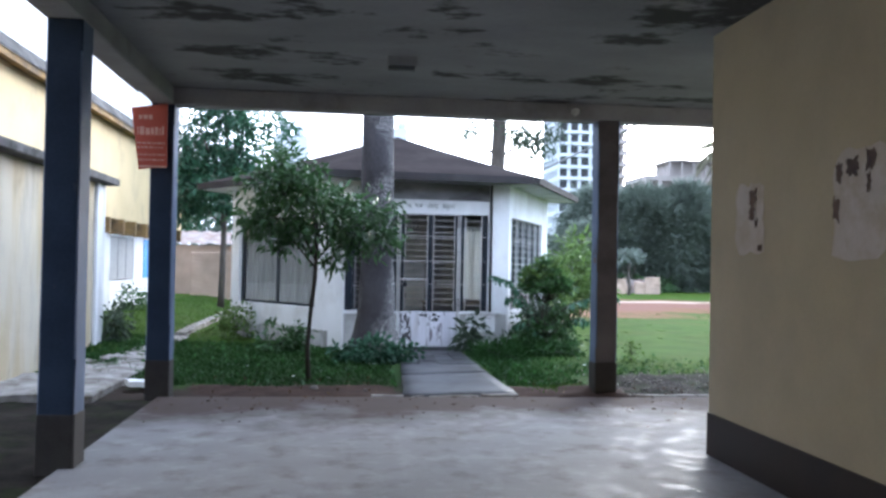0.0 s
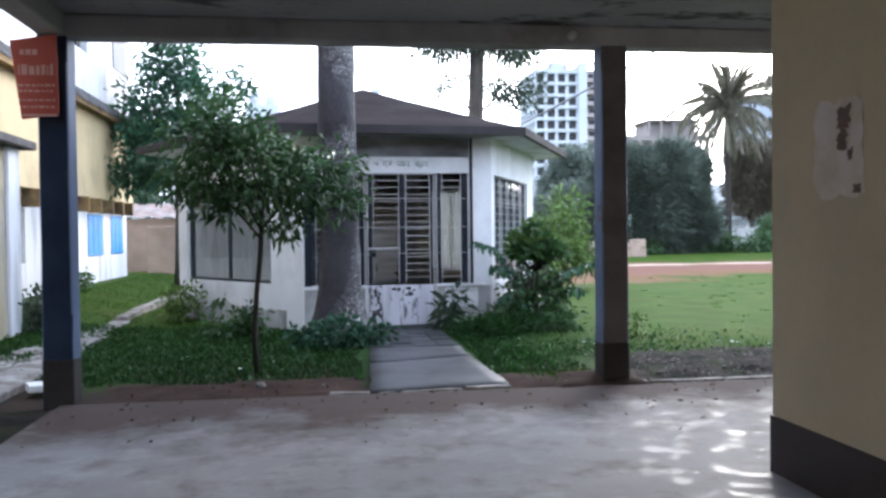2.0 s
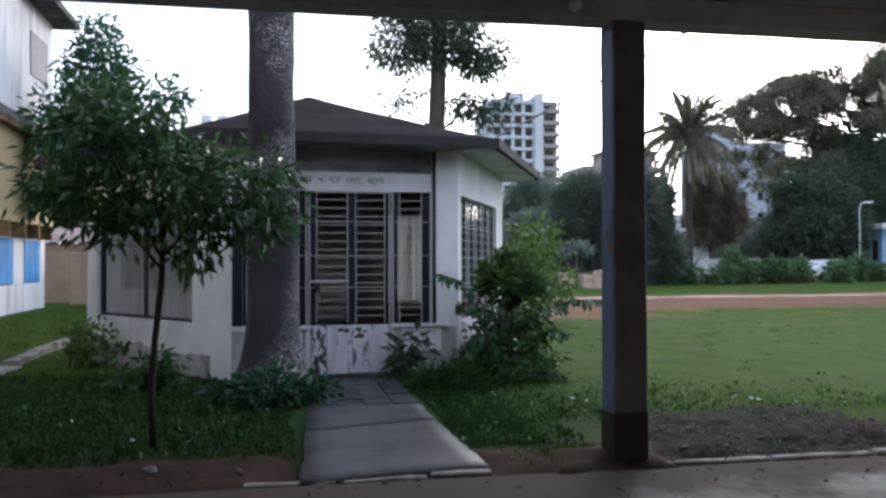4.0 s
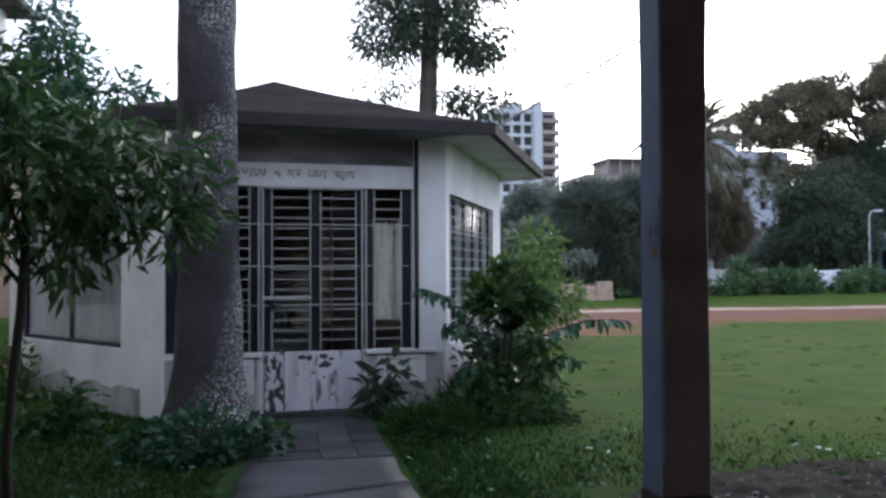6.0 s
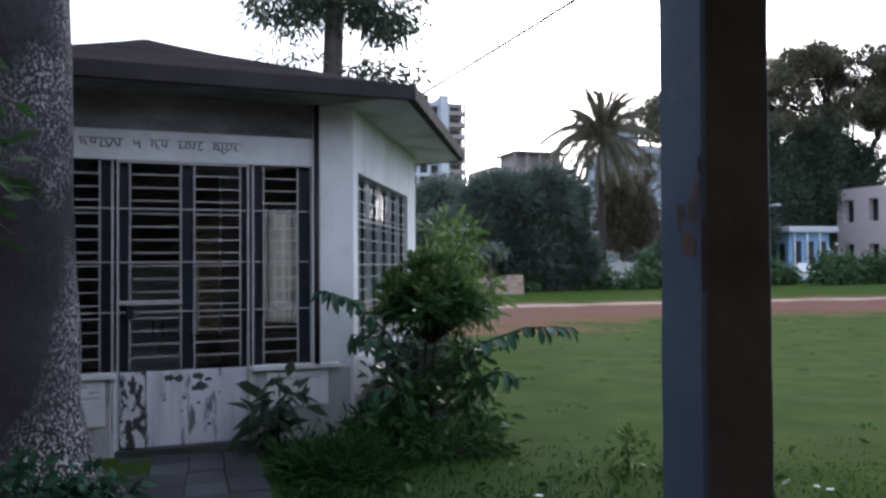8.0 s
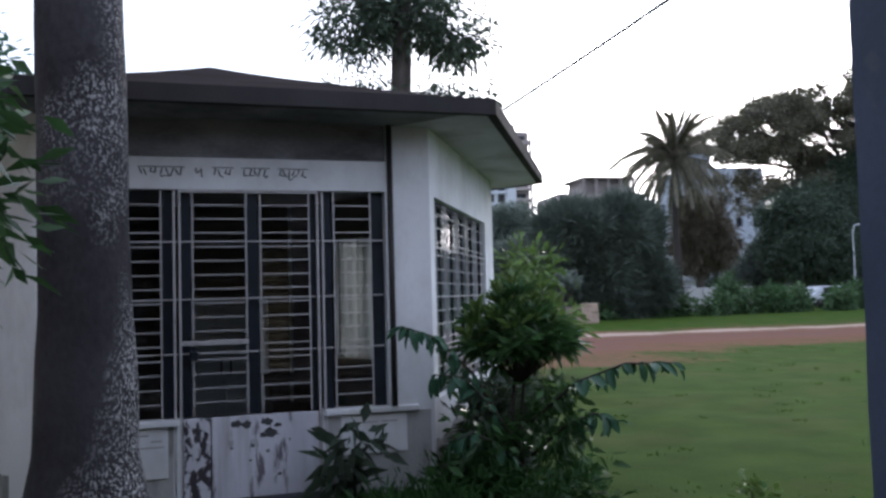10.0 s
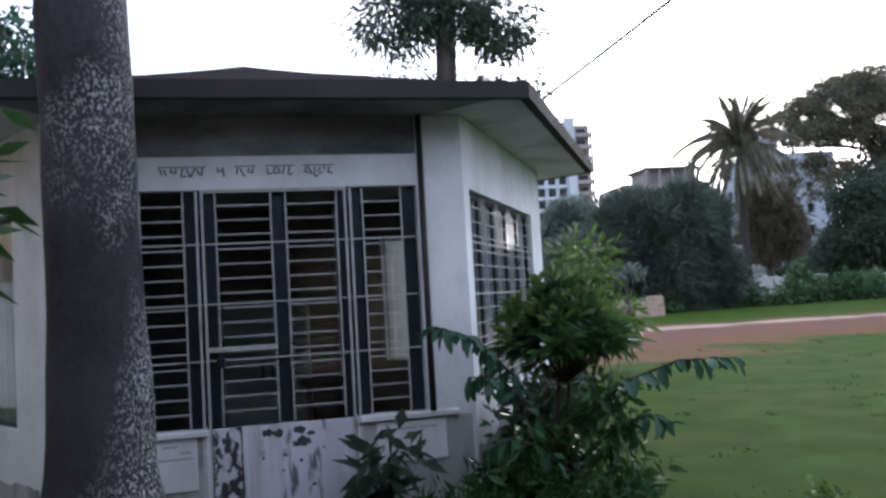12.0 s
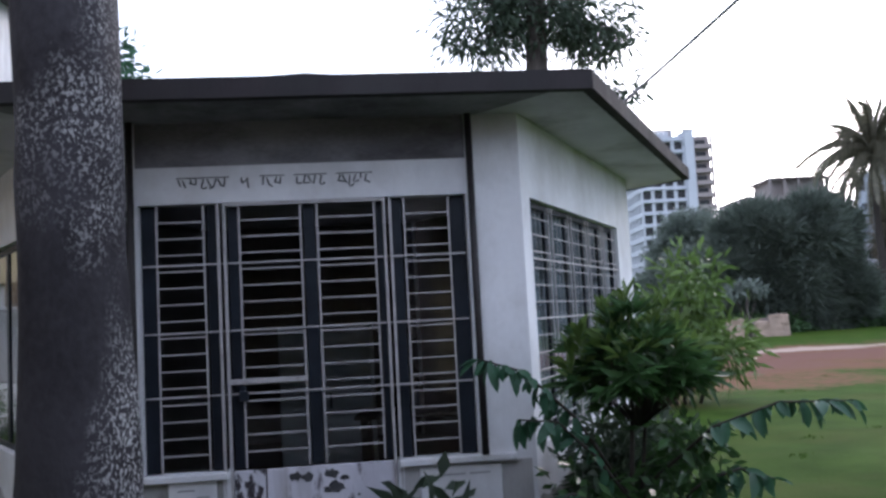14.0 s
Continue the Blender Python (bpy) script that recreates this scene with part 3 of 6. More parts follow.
def mound(name, x0, x1, y0, y1, base, height, material, label, category, step=0.08, freq=1.6, seed=0.0, falloff=True, lump=0.02):
    nx, ny = int((x1 - x0) / step), int((y1 - y0) / step)
    V, F = [], []
    for j in range(ny + 1):
        for i in range(nx + 1):
            x, y = x0 + i * step, y0 + j * step
            u, v = 2 * i / nx - 1, 2 * j / ny - 1
            e = 1 - max(abs(u), abs(v)) ** 3 if falloff else 1
            h = height * (e * 1.6 - 1.05 + 0.75 * noise.noise(Vector((x * freq, y * freq, seed)))) + lump * noise.noise(Vector((x * 9, y * 9, seed)))
            V.append((x, y, base + max(h, -0.03)))
    w = nx + 1
    F = [(j * w + i, j * w + i + 1, (j + 1) * w + i + 1, (j + 1) * w + i) for j in range(ny) for i in range(nx)]
    return tagged(new(name, finish(name, V, F, material, True)), label, category, kind="stuff")


mound("earth_bank", -1.9, 0.66, 9.85, 11.2, -0.07, 0.05, M_EARTH, "bare reddish earth along the floor edge", "earth", seed=5.0)
mound("earth_bank", 2.0, 3.0, 9.85, 11.0, -0.07, 0.05, M_EARTH, "bare reddish earth along the floor edge", "earth", seed=8.0)
mound("dirt_heap", 2.35, 3.75, 9.75, 10.7, -0.06, 0.11, M_EARTH, "damp dark dirt heaped at the column foot", "dirt", seed=11.0)
mound("rubble_dirt", 3.3, 6.6, 10.1, 12.5, -0.07, 0.06, M_DARKDIRT, "wet dark dirt and gravel beside the lawn", "dirt", step=0.05, seed=14.0, lump=0.035)
mound("wet_yard", -7.0, -2.06, 2.0, 10.6, -0.07, 0.08, M_DARKDIRT, "wet bare dirt beside the veranda", "dirt", step=0.14, seed=21.0)


def kerb_pieces():
    e = empty("kerb", (0, 0, 0), label="broken pale concrete edging along the veranda", category="kerb", kind="structure")
    rnd = random.Random(4)
    for x0, x1, y0 in ((0.35, 0.98, 9.98), (1.02, 1.62, 9.99), (1.66, 2.1, 10.03), (3.45, 4.3, 10.04), (4.33, 5.2, 10.05), (5.24, 6.3, 10.06)):
        part("kerb_stone", rough_box(x0, x1, y0, y0 + 0.09, -0.16, FZ + 0.012 + rnd.uniform(-0.012, 0.012), 5, 0.012, 0.012, x0), M_KERB, e)


kerb_pieces()


def garden_path():
    """Cracked cast slabs of uneven length with broken edges."""
    e = empty("garden_path", (0, 0, 0), label="damp cracked concrete slab path to the gate", category="path", kind="structure")
    cuts = [(0.0, 0.05), (0.355, 0.43), (0.60, 0.60)]

    def pt(u, t):
        xl, xr = 0.73 + 0.28 * t, 2.04 + 0.03 * t + 0.09 * (1 - t) ** 3
        x = xl + (xr - xl) * u
        return Vector((x + 0.02 * noise.noise(Vector((u * 3, t * 9, 2))), 9.97 + 5.1 * t, 0))
    for k in range(len(cuts) - 1):
        (a0, b0), (a1, b1) = cuts[k], cuts[k + 1]
        bm = bmesh.new()
        N, Mm = 8, 10
        top = -0.035 + 0.005 * k + (0.006 if k % 2 else 0.0)
        grid = []
        for j in range(Mm + 1):
            row = []
            for i in range(N + 1):
                u = i / N
                t0, t1 = a0 + (b0 - a0) * u + 0.0015, a1 + (b1 - a1) * u - 0.0015
                t = t0 + (t1 - t0) * j / Mm
                p = pt(u, t)
                rim = i in (0, N) or j in (0, Mm)
                if rim:
                    p.x += 0.022 * noise.noise(Vector((p.x * 9, p.y * 9, k)))
                    p.y += 0.022 * noise.noise(Vector((p.x * 9, p.y * 9, k + 5)))
                row.append(bm.verts.new((p.x, p.y, top - (0.010 if rim else 0) + 0.006 * noise.noise(Vector((p.x * 2, p.y * 2, k))))))
            grid.append(row)
        for j in range(Mm):
            for i in range(N):
                bm.faces.new((grid[j][i], grid[j][i + 1], grid[j + 1][i + 1], grid[j + 1][i]))
        ring = grid[0] + [r[-1] for r in grid[1:]] + grid[-1][-2::-1] + [r[0] for r in grid[-2:0:-1]]
        low = [bm.verts.new((v.co.x, v.co.y, -0.2)) for v in ring]
        for i in range(len(ring)):
            j = (i + 1) % len(ring)
            bm.faces.new((ring[i], low[i], low[j], ring[j]))
        part("paving_slab", bm, M_PATH, e, smooth=True)
    rnd = random.Random(15)
    for r in range(6):
        for c in range(4):
            t0, t1 = 0.602 + 0.0655 * r, 0.602 + 0.0655 * (r + 1) - 0.001
            u0, u1 = c / 4 + 0.002, (c + 1) / 4 - 0.002
            q = [pt(u0, t0), pt(u1, t0), pt(u1, t1), pt(u0, t1)]
            top = -0.03 + rnd.uniform(-0.008, 0.008)
            bm = bmesh.new()
            lo = [bm.verts.new((p.x, p.y, -0.2)) for p in q]
            hi = [bm.verts.new((p.x + rnd.uniform(-0.002, 0.002), p.y + rnd.uniform(-0.002, 0.002), top + rnd.uniform(-0.003, 0.003))) for p in q]
            bm.faces.new(hi)
            for i in range(4):
                bm.faces.new((lo[i], lo[(i + 1) % 4], hi[(i + 1) % 4], hi[i]))
            bmesh.ops.bevel(bm, geom=[ed for ed in bm.edges if ed.verts[0].co.z > -0.1 and ed.verts[1].co.z > -0.1], offset=0.007, segments=1, affect="EDGES")
            part("paver", bm, M_PATH, e)


garden_path()


def side_walk():
    e = empty("side_walk", (0, 0, 0), label="pale wet concrete walk along the yellow building", category="path", kind="structure")
    for x0, x1, y0, y1 in ((-6.6, -4.6, 9.9, 11.5), (-4.58, -2.7, 9.8, 11.6), (-3.75, -2.72, 11.62, 13.2), (-3.55, -2.8, 13.22, 15.0), (-3.4, -2.92, 15.02, 17.0)):
        part("paving_slab", rough_box(x0, x1, y0, y1, -0.25, -0.015 + 0.03 * (y0 > 12), 6, 0.035, 0.012, y0), M_KERB, e)
    for i in range(7):
        y0 = 17.05 + i * 1.1
        part("kerb_stone", rough_box(-3.2, -3.0, y0, y0 + 1.09, -0.2, gz(-3.1, y0) + 0.09, 4, 0.012, 0.012, y0), M_KERB, e)


side_walk()

# ---------------- pavilion ----------------
L0, R0, R1 = Vector((0.0, 15.03)), Vector((2.97, 15.30)), Vector((4.49, 18.70))
CEN = Vector((1.10, 18.40))
B0, B1, L1 = 2 * CEN - L0, 2 * CEN - R0, 2 * CEN - R1
RING = [L0, R0, R1, B0, B1, L1]
WALL_TOP, SOF = 2.92, 2.92
TH = 0.15


def wall_frame(p, q):
    """Local frame of a wall: x along it, y inward, z up."""
    d = (q - p).normalized()
    return Matrix(((d.x, -d.y, 0, p.x), (d.y, d.x, 0, p.y), (0, 0, 1, 0), (0, 0, 0, 1))), (q - p).length


def holed(length, z0, z1, thick, holes, miter=0.0):
    """A wall of that length with rectangular openings through it."""
    xs = sorted({0.0, length, *[h[0] for h in holes], *[h[1] for h in holes]})
    zs = sorted({z0, z1, *[h[2] for h in holes], *[h[3] for h in holes]})
    solid = lambda i, j: 0 <= i < len(xs) - 1 and 0 <= j < len(zs) - 1 and not any(
        h[0] - 1e-6 <= xs[i] and xs[i + 1] <= h[1] + 1e-6 and h[2] - 1e-6 <= zs[j] and zs[j + 1] <= h[3] + 1e-6 for h in holes)
    bm = bmesh.new()
    cache = {}

    def v(i, k, j):
        if (i, k, j) not in cache:
            x = xs[i]
            if k and i == 0:
                x += miter
            if k and i == len(xs) - 1:
                x -= miter
            cache[(i, k, j)] = bm.verts.new((x, k * thick, zs[j]))
        return cache[(i, k, j)]
    for i in range(len(xs) - 1):
        for j in range(len(zs) - 1):
            if not solid(i, j):
                continue
            bm.faces.new((v(i, 0, j), v(i + 1, 0, j), v(i + 1, 0, j + 1), v(i, 0, j + 1)))
            bm.faces.new((v(i, 1, j), v(i, 1, j + 1), v(i + 1, 1, j + 1), v(i + 1, 1, j)))
            if not solid(i - 1, j):
                bm.faces.new((v(i, 0, j), v(i, 0, j + 1), v(i, 1, j + 1), v(i, 1, j)))
            if not solid(i + 1, j):
                bm.faces.new((v(i + 1, 0, j), v(i + 1, 1, j), v(i + 1, 1, j + 1), v(i + 1, 0, j + 1)))
            if not solid(i, j - 1):
                bm.faces.new((v(i, 0, j), v(i, 1, j), v(i + 1, 1, j), v(i + 1, 0, j)))
            if not solid(i, j + 1):
                bm.faces.new((v(i, 0, j + 1), v(i + 1, 0, j + 1), v(i + 1, 1, j + 1), v(i, 1, j + 1)))
    return bm


WIN_LO, WIN_HI = 0.66, 2.36
HOLES = {
    0: [(0.16, 0.41, 0.66, 2.36), (0.45, 2.60, 0.64, 2.38), (0.99, 2.06, -0.02, 0.64)],
    1: [(0.19, 3.08, WIN_LO, WIN_HI)],
    2: [(0.55, 2.75, WIN_LO, WIN_HI)],
    3: [], 4: [],
    5: [(0.30, 2.98, WIN_LO, 2.33)],
}
pav = empty("pavilion", (CEN.x, CEN.y, 0), label="white six-sided pavilion with dark hipped roof and barred openings", category="building")


def under(ob, parent, world_matrix):
    """Places a part, built in a frame of the world, under its parent."""
    ob.parent = parent
    ob.matrix_parent_inverse = parent.matrix_world.inverted() if parent.parent else Matrix.Translation(-parent.location)
    ob.matrix_basis = world_matrix
    return ob


for k in range(6):
    m, ln = wall_frame(RING[k], RING[(k + 1) % 6])
    under(part("wall", holed(ln, -0.2, WALL_TOP, TH, HOLES[k], TH * 0.577), M_WHITE), pav, m)
    # added lining inside each wall, dark so the room reads as shaded
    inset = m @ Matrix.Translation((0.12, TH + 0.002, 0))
    under(part("shade_lining", holed(ln - 0.24, -0.1, WALL_TOP, 0.012, [(a - 0.12, b - 0.12, c, d) for a, b, c, d in HOLES[k]]), M_SHADE_LINING, label="added dark lining that deepens the indoor shade"), pav, inset)


def hexring(grow, z):
    out = []
    for k in range(6):
        a, b, c = RING[k - 1], RING[k], RING[(k + 1) % 6]
        n1 = Vector(((b - a).y, -(b - a).x)).normalized()
        n2 = Vector(((c - b).y, -(c - b).x)).normalized()
        h = (n1 + n2).normalized()
        p = b + h * (grow / h.dot(n1))
        out.append(Vector((p.x, p.y, z)))
    return out


def pavilion_roof():
    OV = 0.62
    top = hexring(OV, 3.03)
    bm = bmesh.new()
    sub = []
    steps = 6
    for s in range(steps):
        f = 1 - s / steps
        ring = []
        for k in range(6):
            for w in range(6):
                p = top[k].lerp(top[(k + 1) % 6], w / 6)
                q = Vector((CEN.x, CEN.y, 4.20)).lerp(p, f)
                q.z += 0.012 * noise.noise(q * 2.2) - 0.03 * math.sin(math.pi * f)
                ring.append(bm.verts.new(q))
        sub.append(ring)
    apex = bm.verts.new((CEN.x, CEN.y, 4.20))
    for s in range(steps - 1):
        for i in range(36):
            bm.faces.new((sub[s][i], sub[s][(i + 1) % 36], sub[s + 1][(i + 1) % 36], sub[s + 1][i]))
    for i in range(36):
        bm.faces.new((sub[-1][i], sub[-1][(i + 1) % 36], apex))
    under(part("roof", bm, M_ROOF), pav, Matrix())
    bm = bmesh.new()
    t = [bm.verts.new(p) for p in hexring(OV + 0.005, 3.04)]
    l = [bm.verts.new(p) for p in hexring(OV + 0.005, 2.915)]
    t2 = [bm.verts.new(p) for p in hexring(OV - 0.07, 3.04)]
    l2 = [bm.verts.new(p) for p in hexring(OV - 0.07, 2.915)]
    for i in range(6):
        j = (i + 1) % 6
        bm.faces.new((l[i], l[j], t[j], t[i]))
        bm.faces.new((t[i], t[j], t2[j], t2[i]))
        bm.faces.new((l[i], l2[i], l2[j], l[j]))
        bm.faces.new((l2[i], t2[i], t2[j], l2[j]))
    under(part("fascia", bm, M_FASCIA, label="dark stained roof edge"), pav, Matrix())
    bm = bmesh.new()
    o = [bm.verts.new(p) for p in hexring(OV - 0.04, SOF)]
    o2 = [bm.verts.new(p) for p in hexring(OV - 0.04, SOF + 0.06)]
    bm.faces.new(o[::-1])
    bm.faces.new(o2)
    for i in range(6):
        j = (i + 1) % 6
        bm.faces.new((o[i], o[j], o2[j], o2[i]))
    under(part("soffit", bm, M_SOFFIT, label="damp-stained grey eave underside"), pav, Matrix())
    # thin dark sheet that paints the shade under the front eave
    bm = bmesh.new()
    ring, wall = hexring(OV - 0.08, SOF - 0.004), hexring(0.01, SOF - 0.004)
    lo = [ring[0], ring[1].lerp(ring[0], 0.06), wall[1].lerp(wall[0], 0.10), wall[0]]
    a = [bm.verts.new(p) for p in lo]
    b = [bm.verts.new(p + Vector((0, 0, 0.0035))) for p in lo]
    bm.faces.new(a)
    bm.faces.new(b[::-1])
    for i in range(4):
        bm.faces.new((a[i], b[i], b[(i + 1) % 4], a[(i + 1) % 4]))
    under(part("soffit_shade", bm, M_EAVE_SHADE, label="front eave underside, darkened with its shade and mould"), pav, Matrix())
    bm = bmesh.new()
    o = [bm.verts.new(p) for p in hexring(-0.02, -0.02)]
    bm.faces.new(o)
    under(part("inner_floor", bm, M_FLOOR), pav, Matrix())


pavilion_roof()
MF, LF = wall_frame(L0, R0)
for s in (0.415, 2.635):
    v, f = tube([(s, -0.045, 0.647), (s, -0.045, 1.4), (s, -0.045, SOF + 0.01)], [0.024] * 3, 8)
    under(part("downpipe", finish("downpipe", v, f, M_DARKPIPE, True), M_DARKPIPE, label="thin black drainpipe"), pav, MF)
# band coloured with the shade the eave casts on the wall top
under(part("eave_shade_band", rough_box(0.44, 2.61, -0.004, 0.01, 2.625, SOF - 0.003, 10, 0.001, 0.001), M_EAVE_SHADE, label="plaster band above the lettering, dark with eave shade and mould"), pav, MF)

def foot_stain(k, s0, s1, height, rough, seed):
    """Ragged strip of moss and splashed earth along the foot of a wall."""
    m, ln = wall_frame(RING[k], RING[(k + 1) % 6])
    V, n = [], 70
    for i in range(n + 1):
        x = s0 + (s1 - s0) * i / n
        h = height + rough * (noise.noise(Vector((x * 1.6, seed, 0))) + 0.18 * noise.noise(Vector((x * 7, seed, 3))))
        V += [(x, -0.004, -0.15), (x, -0.004, max(0.05, h))]
    me = finish("foot_stain", V, [(2 * i, 2 * i + 2, 2 * i + 3, 2 * i + 1) for i in range(n)], M_DADO)
    under(part("foot_stain", me, M_DADO, label="mossy grey stain along the wall foot"), pav, m)


foot_stain(5, 0.02, 3.4, 0.27, 0.16, 1.0)
foot_stain(1, 0.02, 3.6, 0.34, 0.16, 2.0)
for a, b in ((0.02, 0.94), (2.10, 2.95)):
    under(part("dado", rough_box(a, b, -0.006, 0.01, -0.18, 0.598, 6, 0.001, 0.001), M_DADO, label="mossy grey low wall plaster"), pav, MF)
under(part("sill", box(2.075, 2.84, -0.05, 0.02, 0.60, 0.645, 0.006), M_WHITE), pav, MF)
under(part("sill", box(0.22, 0.975, -0.05, 0.02, 0.60, 0.645, 0.006), M_WHITE), pav, MF)


def place(ob, parent):
    ob.parent = parent
    return ob


def bar_grid(e, verticals, spans, longs, z0, z1, y, n, r=0.0055):
    """Iron bars in a wall frame: uprights, short cross bars between pairs of uprights, long cross bars."""
    vm = from_bm("upright_bar", box(-r, r, -r, r, z0, z1), M_BAR)
    for s in verticals:
        place(new("upright_bar", vm), e).location = (s, y, 0)
    for a, b in spans:
        hm = from_bm("cross_bar", box(a, b, -r * 0.8, r * 0.8, -r * 0.8, r * 0.8), M_BAR)
        for i in range(1, n):
            z = z0 + (z1 - z0) * i / n
            place(new("cross_bar", hm), e).location = (0, y - 0.004, z)
    for a, b, z in longs:
        place(part("long_bar", box(a, b, y - 0.018, y - 0.006, z - 0.0055, z + 0.0055), M_BAR), e)


def front_gate():
    e = empty("door_1", label="double iron-barred gate with chipped white lower panel, closed", category="gate", kind="structure")
    e.matrix_world = MF
    bar_grid(e, (0.56, 0.86, 1.09, 1.49, 1.60, 1.98, 2.18, 2.48), ((0.56, 0.86), (1.09, 1.49), (1.60, 1.98), (2.18, 2.48)),
             ((0.46, 2.59, 1.98), (0.46, 2.59, 1.54), (0.46, 2.59, 1.13)), 0.65, 2.37, 0.03, 16)
    for s in (0.955, 0.995, 2.045, 2.085):
        place(part("gate_post", box(s - 0.009, s + 0.009, 0.0, 0.04, 0.0, 2.375, 0.003), M_BAR), e)
    place(part("gate_head", box(0.985, 2.055, 0.002, 0.03, 2.355, 2.375, 0.003), M_BAR), e)
    for s0, s1 in ((0.452, 0.545), (0.875, 0.945), (1.01, 1.075), (1.505, 1.585), (1.995, 2.035), (2.095, 2.165), (2.495, 2.598)):
        place(part("glazing_stile", box(s0, s1, 0.07, 0.10, 0.645, 2.378, 0.004), M_STILE), e)
    for s0, s1 in ((0.546, 0.874), (1.076, 1.504), (1.586, 1.994), (2.166, 2.494)):
        p = place(part("pane", box(s0, s1, 0.083, 0.087, 0.66, 2.37), M_GLASS), e)
        p.visible_shadow = False
    place(part("lower_panel", box(1.215, 2.035, 0.015, 0.03, 0.02, 0.64, 0.004), M_GATE, label="white steel sheet with dark stains"), e)
    place(part("lower_panel", box(1.01, 1.205, 0.012, 0.03, 0.02, 0.64, 0.004), M_GATE_PEEL, label="white steel strip with badly peeling paint"), e)
    place(part("threshold", box(0.97, 2.08, -0.03, 0.12, -0.06, 0.014, 0.006), M_PATH), e)
    place(part("latch_bar", box(1.0, 1.5, 0.0, 0.014, 1.19, 1.225, 0.003), M_BAR), e)
    bm = box(1.06, 1.12, -0.028, -0.002, 1.08, 1.15, 0.008)
    bmesh.ops.create_cone(bm, segments=10, radius1=0.018, radius2=0.018, depth=0.012, cap_ends=True, matrix=Matrix.Translation((1.09, -0.014, 1.168)) @ Matrix.Rotation(radians(90), 4, "X"))
    place(part("padlock", bm, M_STILE, label="dark padlock"), e)
    # dark splotches of old paint on the panel
    rnd = random.Random(3)
    for cx, cz, r in ((1.40, 0.58, 0.045), (1.47, 0.575, 0.04), (1.62, 0.585, 0.05), (1.66, 0.50, 0.055), (1.60, 0.485, 0.035), (1.71, 0.555, 0.03), (1.36, 0.40, 0.014), (1.52, 0.41, 0.018), (1.63, 0.36, 0.02), (1.80, 0.44, 0.012), (1.72, 0.18, 0.02), (1.50, 0.30, 0.012)):
        bm = bmesh.new()
        vs = [bm.verts.new((cx + r * math.cos(a) * rnd.uniform(0.55, 1.2), 0.0115, cz + 0.75 * r * math.sin(a) * rnd.uniform(0.5, 1.2))) for a in [2 * math.pi * i / 14 for i in range(14)]]
        bm.faces.new(vs)
        place(part("paint_blot", bm, M_INK), e)


front_gate()


def barred_window(name, k, s0, s1, z0, z1, cols, n, label, curtain=None, stile=0.03, edge=0.04):
    m, ln = wall_frame(RING[k], RING[(k + 1) % 6])
    e = empty(name, label=label, category="window", kind="structure")
    e.matrix_world = m
    g = 0.002
    for a, b, c, d in ((s0 + g, s1 - g, z1 - 0.045, z1 - g), (s0 + g, s1 - g, z0 + g, z0 + 0.045), (s0 + g, s0 + edge, z0 + 0.046, z1 - 0.046), (s1 - edge, s1 - g, z0 + 0.046, z1 - 0.046)):
        place(part("window_frame", box(a, b, 0.06, 0.10, c, d, 0.004), M_STILE), e)
    w = (s1 - s0) / cols
    for i in range(cols):
        a, b = s0 + i * w, s0 + (i + 1) * w
        if i:
            place(part("mullion", box(a - stile, a + stile, 0.066, 0.096, z0 + 0.047, z1 - 0.047, 0.004), M_STILE), e)
        p = place(part("pane", box(a + 0.04, b - 0.04, 0.078, 0.082, z0 + 0.047, z1 - 0.047), M_GLASS), e)
        p.visible_shadow = False
    if n:
        vs = []
        spans = []
        for i in range(cols):
            a, b = s0 + i * w + 0.05, s0 + (i + 1) * w - 0.05
            vs += [a, b]
            spans.append((a, b))
        bar_grid(e, vs, spans, [(s0 + 0.005, s1 - 0.005, z0 + (z1 - z0) * q) for q in (0.25, 0.5, 0.75)], z0 + 0.01, z1 - 0.01, 0.03, n, 0.005)
    if curtain:
        V, F = [], []
        N = 90
        for i in range(N + 1):
            s = s0 + 0.06 + (s1 - s0 - 0.12) * i / N
            yy = 0.135 + 0.025 * math.sin(i * 0.9) + 0.012 * math.sin(i * 2.3 + 1)
            V += [(s, yy, z0 - 0.03), (s, yy, z1 + 0.02)]
        for i in range(N):
            F.append((2 * i, 2 * i + 2, 2 * i + 3, 2 * i + 1))
        place(part("curtain", finish("curtain", V, F, curtain, True), curtain, label="hanging grey curtain"), e)
    return e


barred_window("window_1", 1, 0.19, 3.08, WIN_LO, WIN_HI, 5, 14, "wide window with iron bars, bluish curtain behind the glass", M_CURTAIN_BLUE)
barred_window("window_2", 2, 0.55, 2.75, WIN_LO, WIN_HI, 4, 14, "rear barred window with a white voile lit from outside", M_VOILE)
barred_window("window_3", 5, 0.30, 2.98, WIN_LO, 2.33, 2, 0, "black-framed window with a grey curtain behind the glass", M_CURTAIN, 0.045, 0.10)
side_light = barred_window("window_4", 0, 0.16, 0.41, 0.66, 2.36, 1, 14, "narrow barred side light with a navy frame beside the gate", None, 0.03)
place(part("window_frame", box(0.03, 0.158, -0.014, -0.002, 0.66, 2.36, 0.003), M_STILE), side_light)


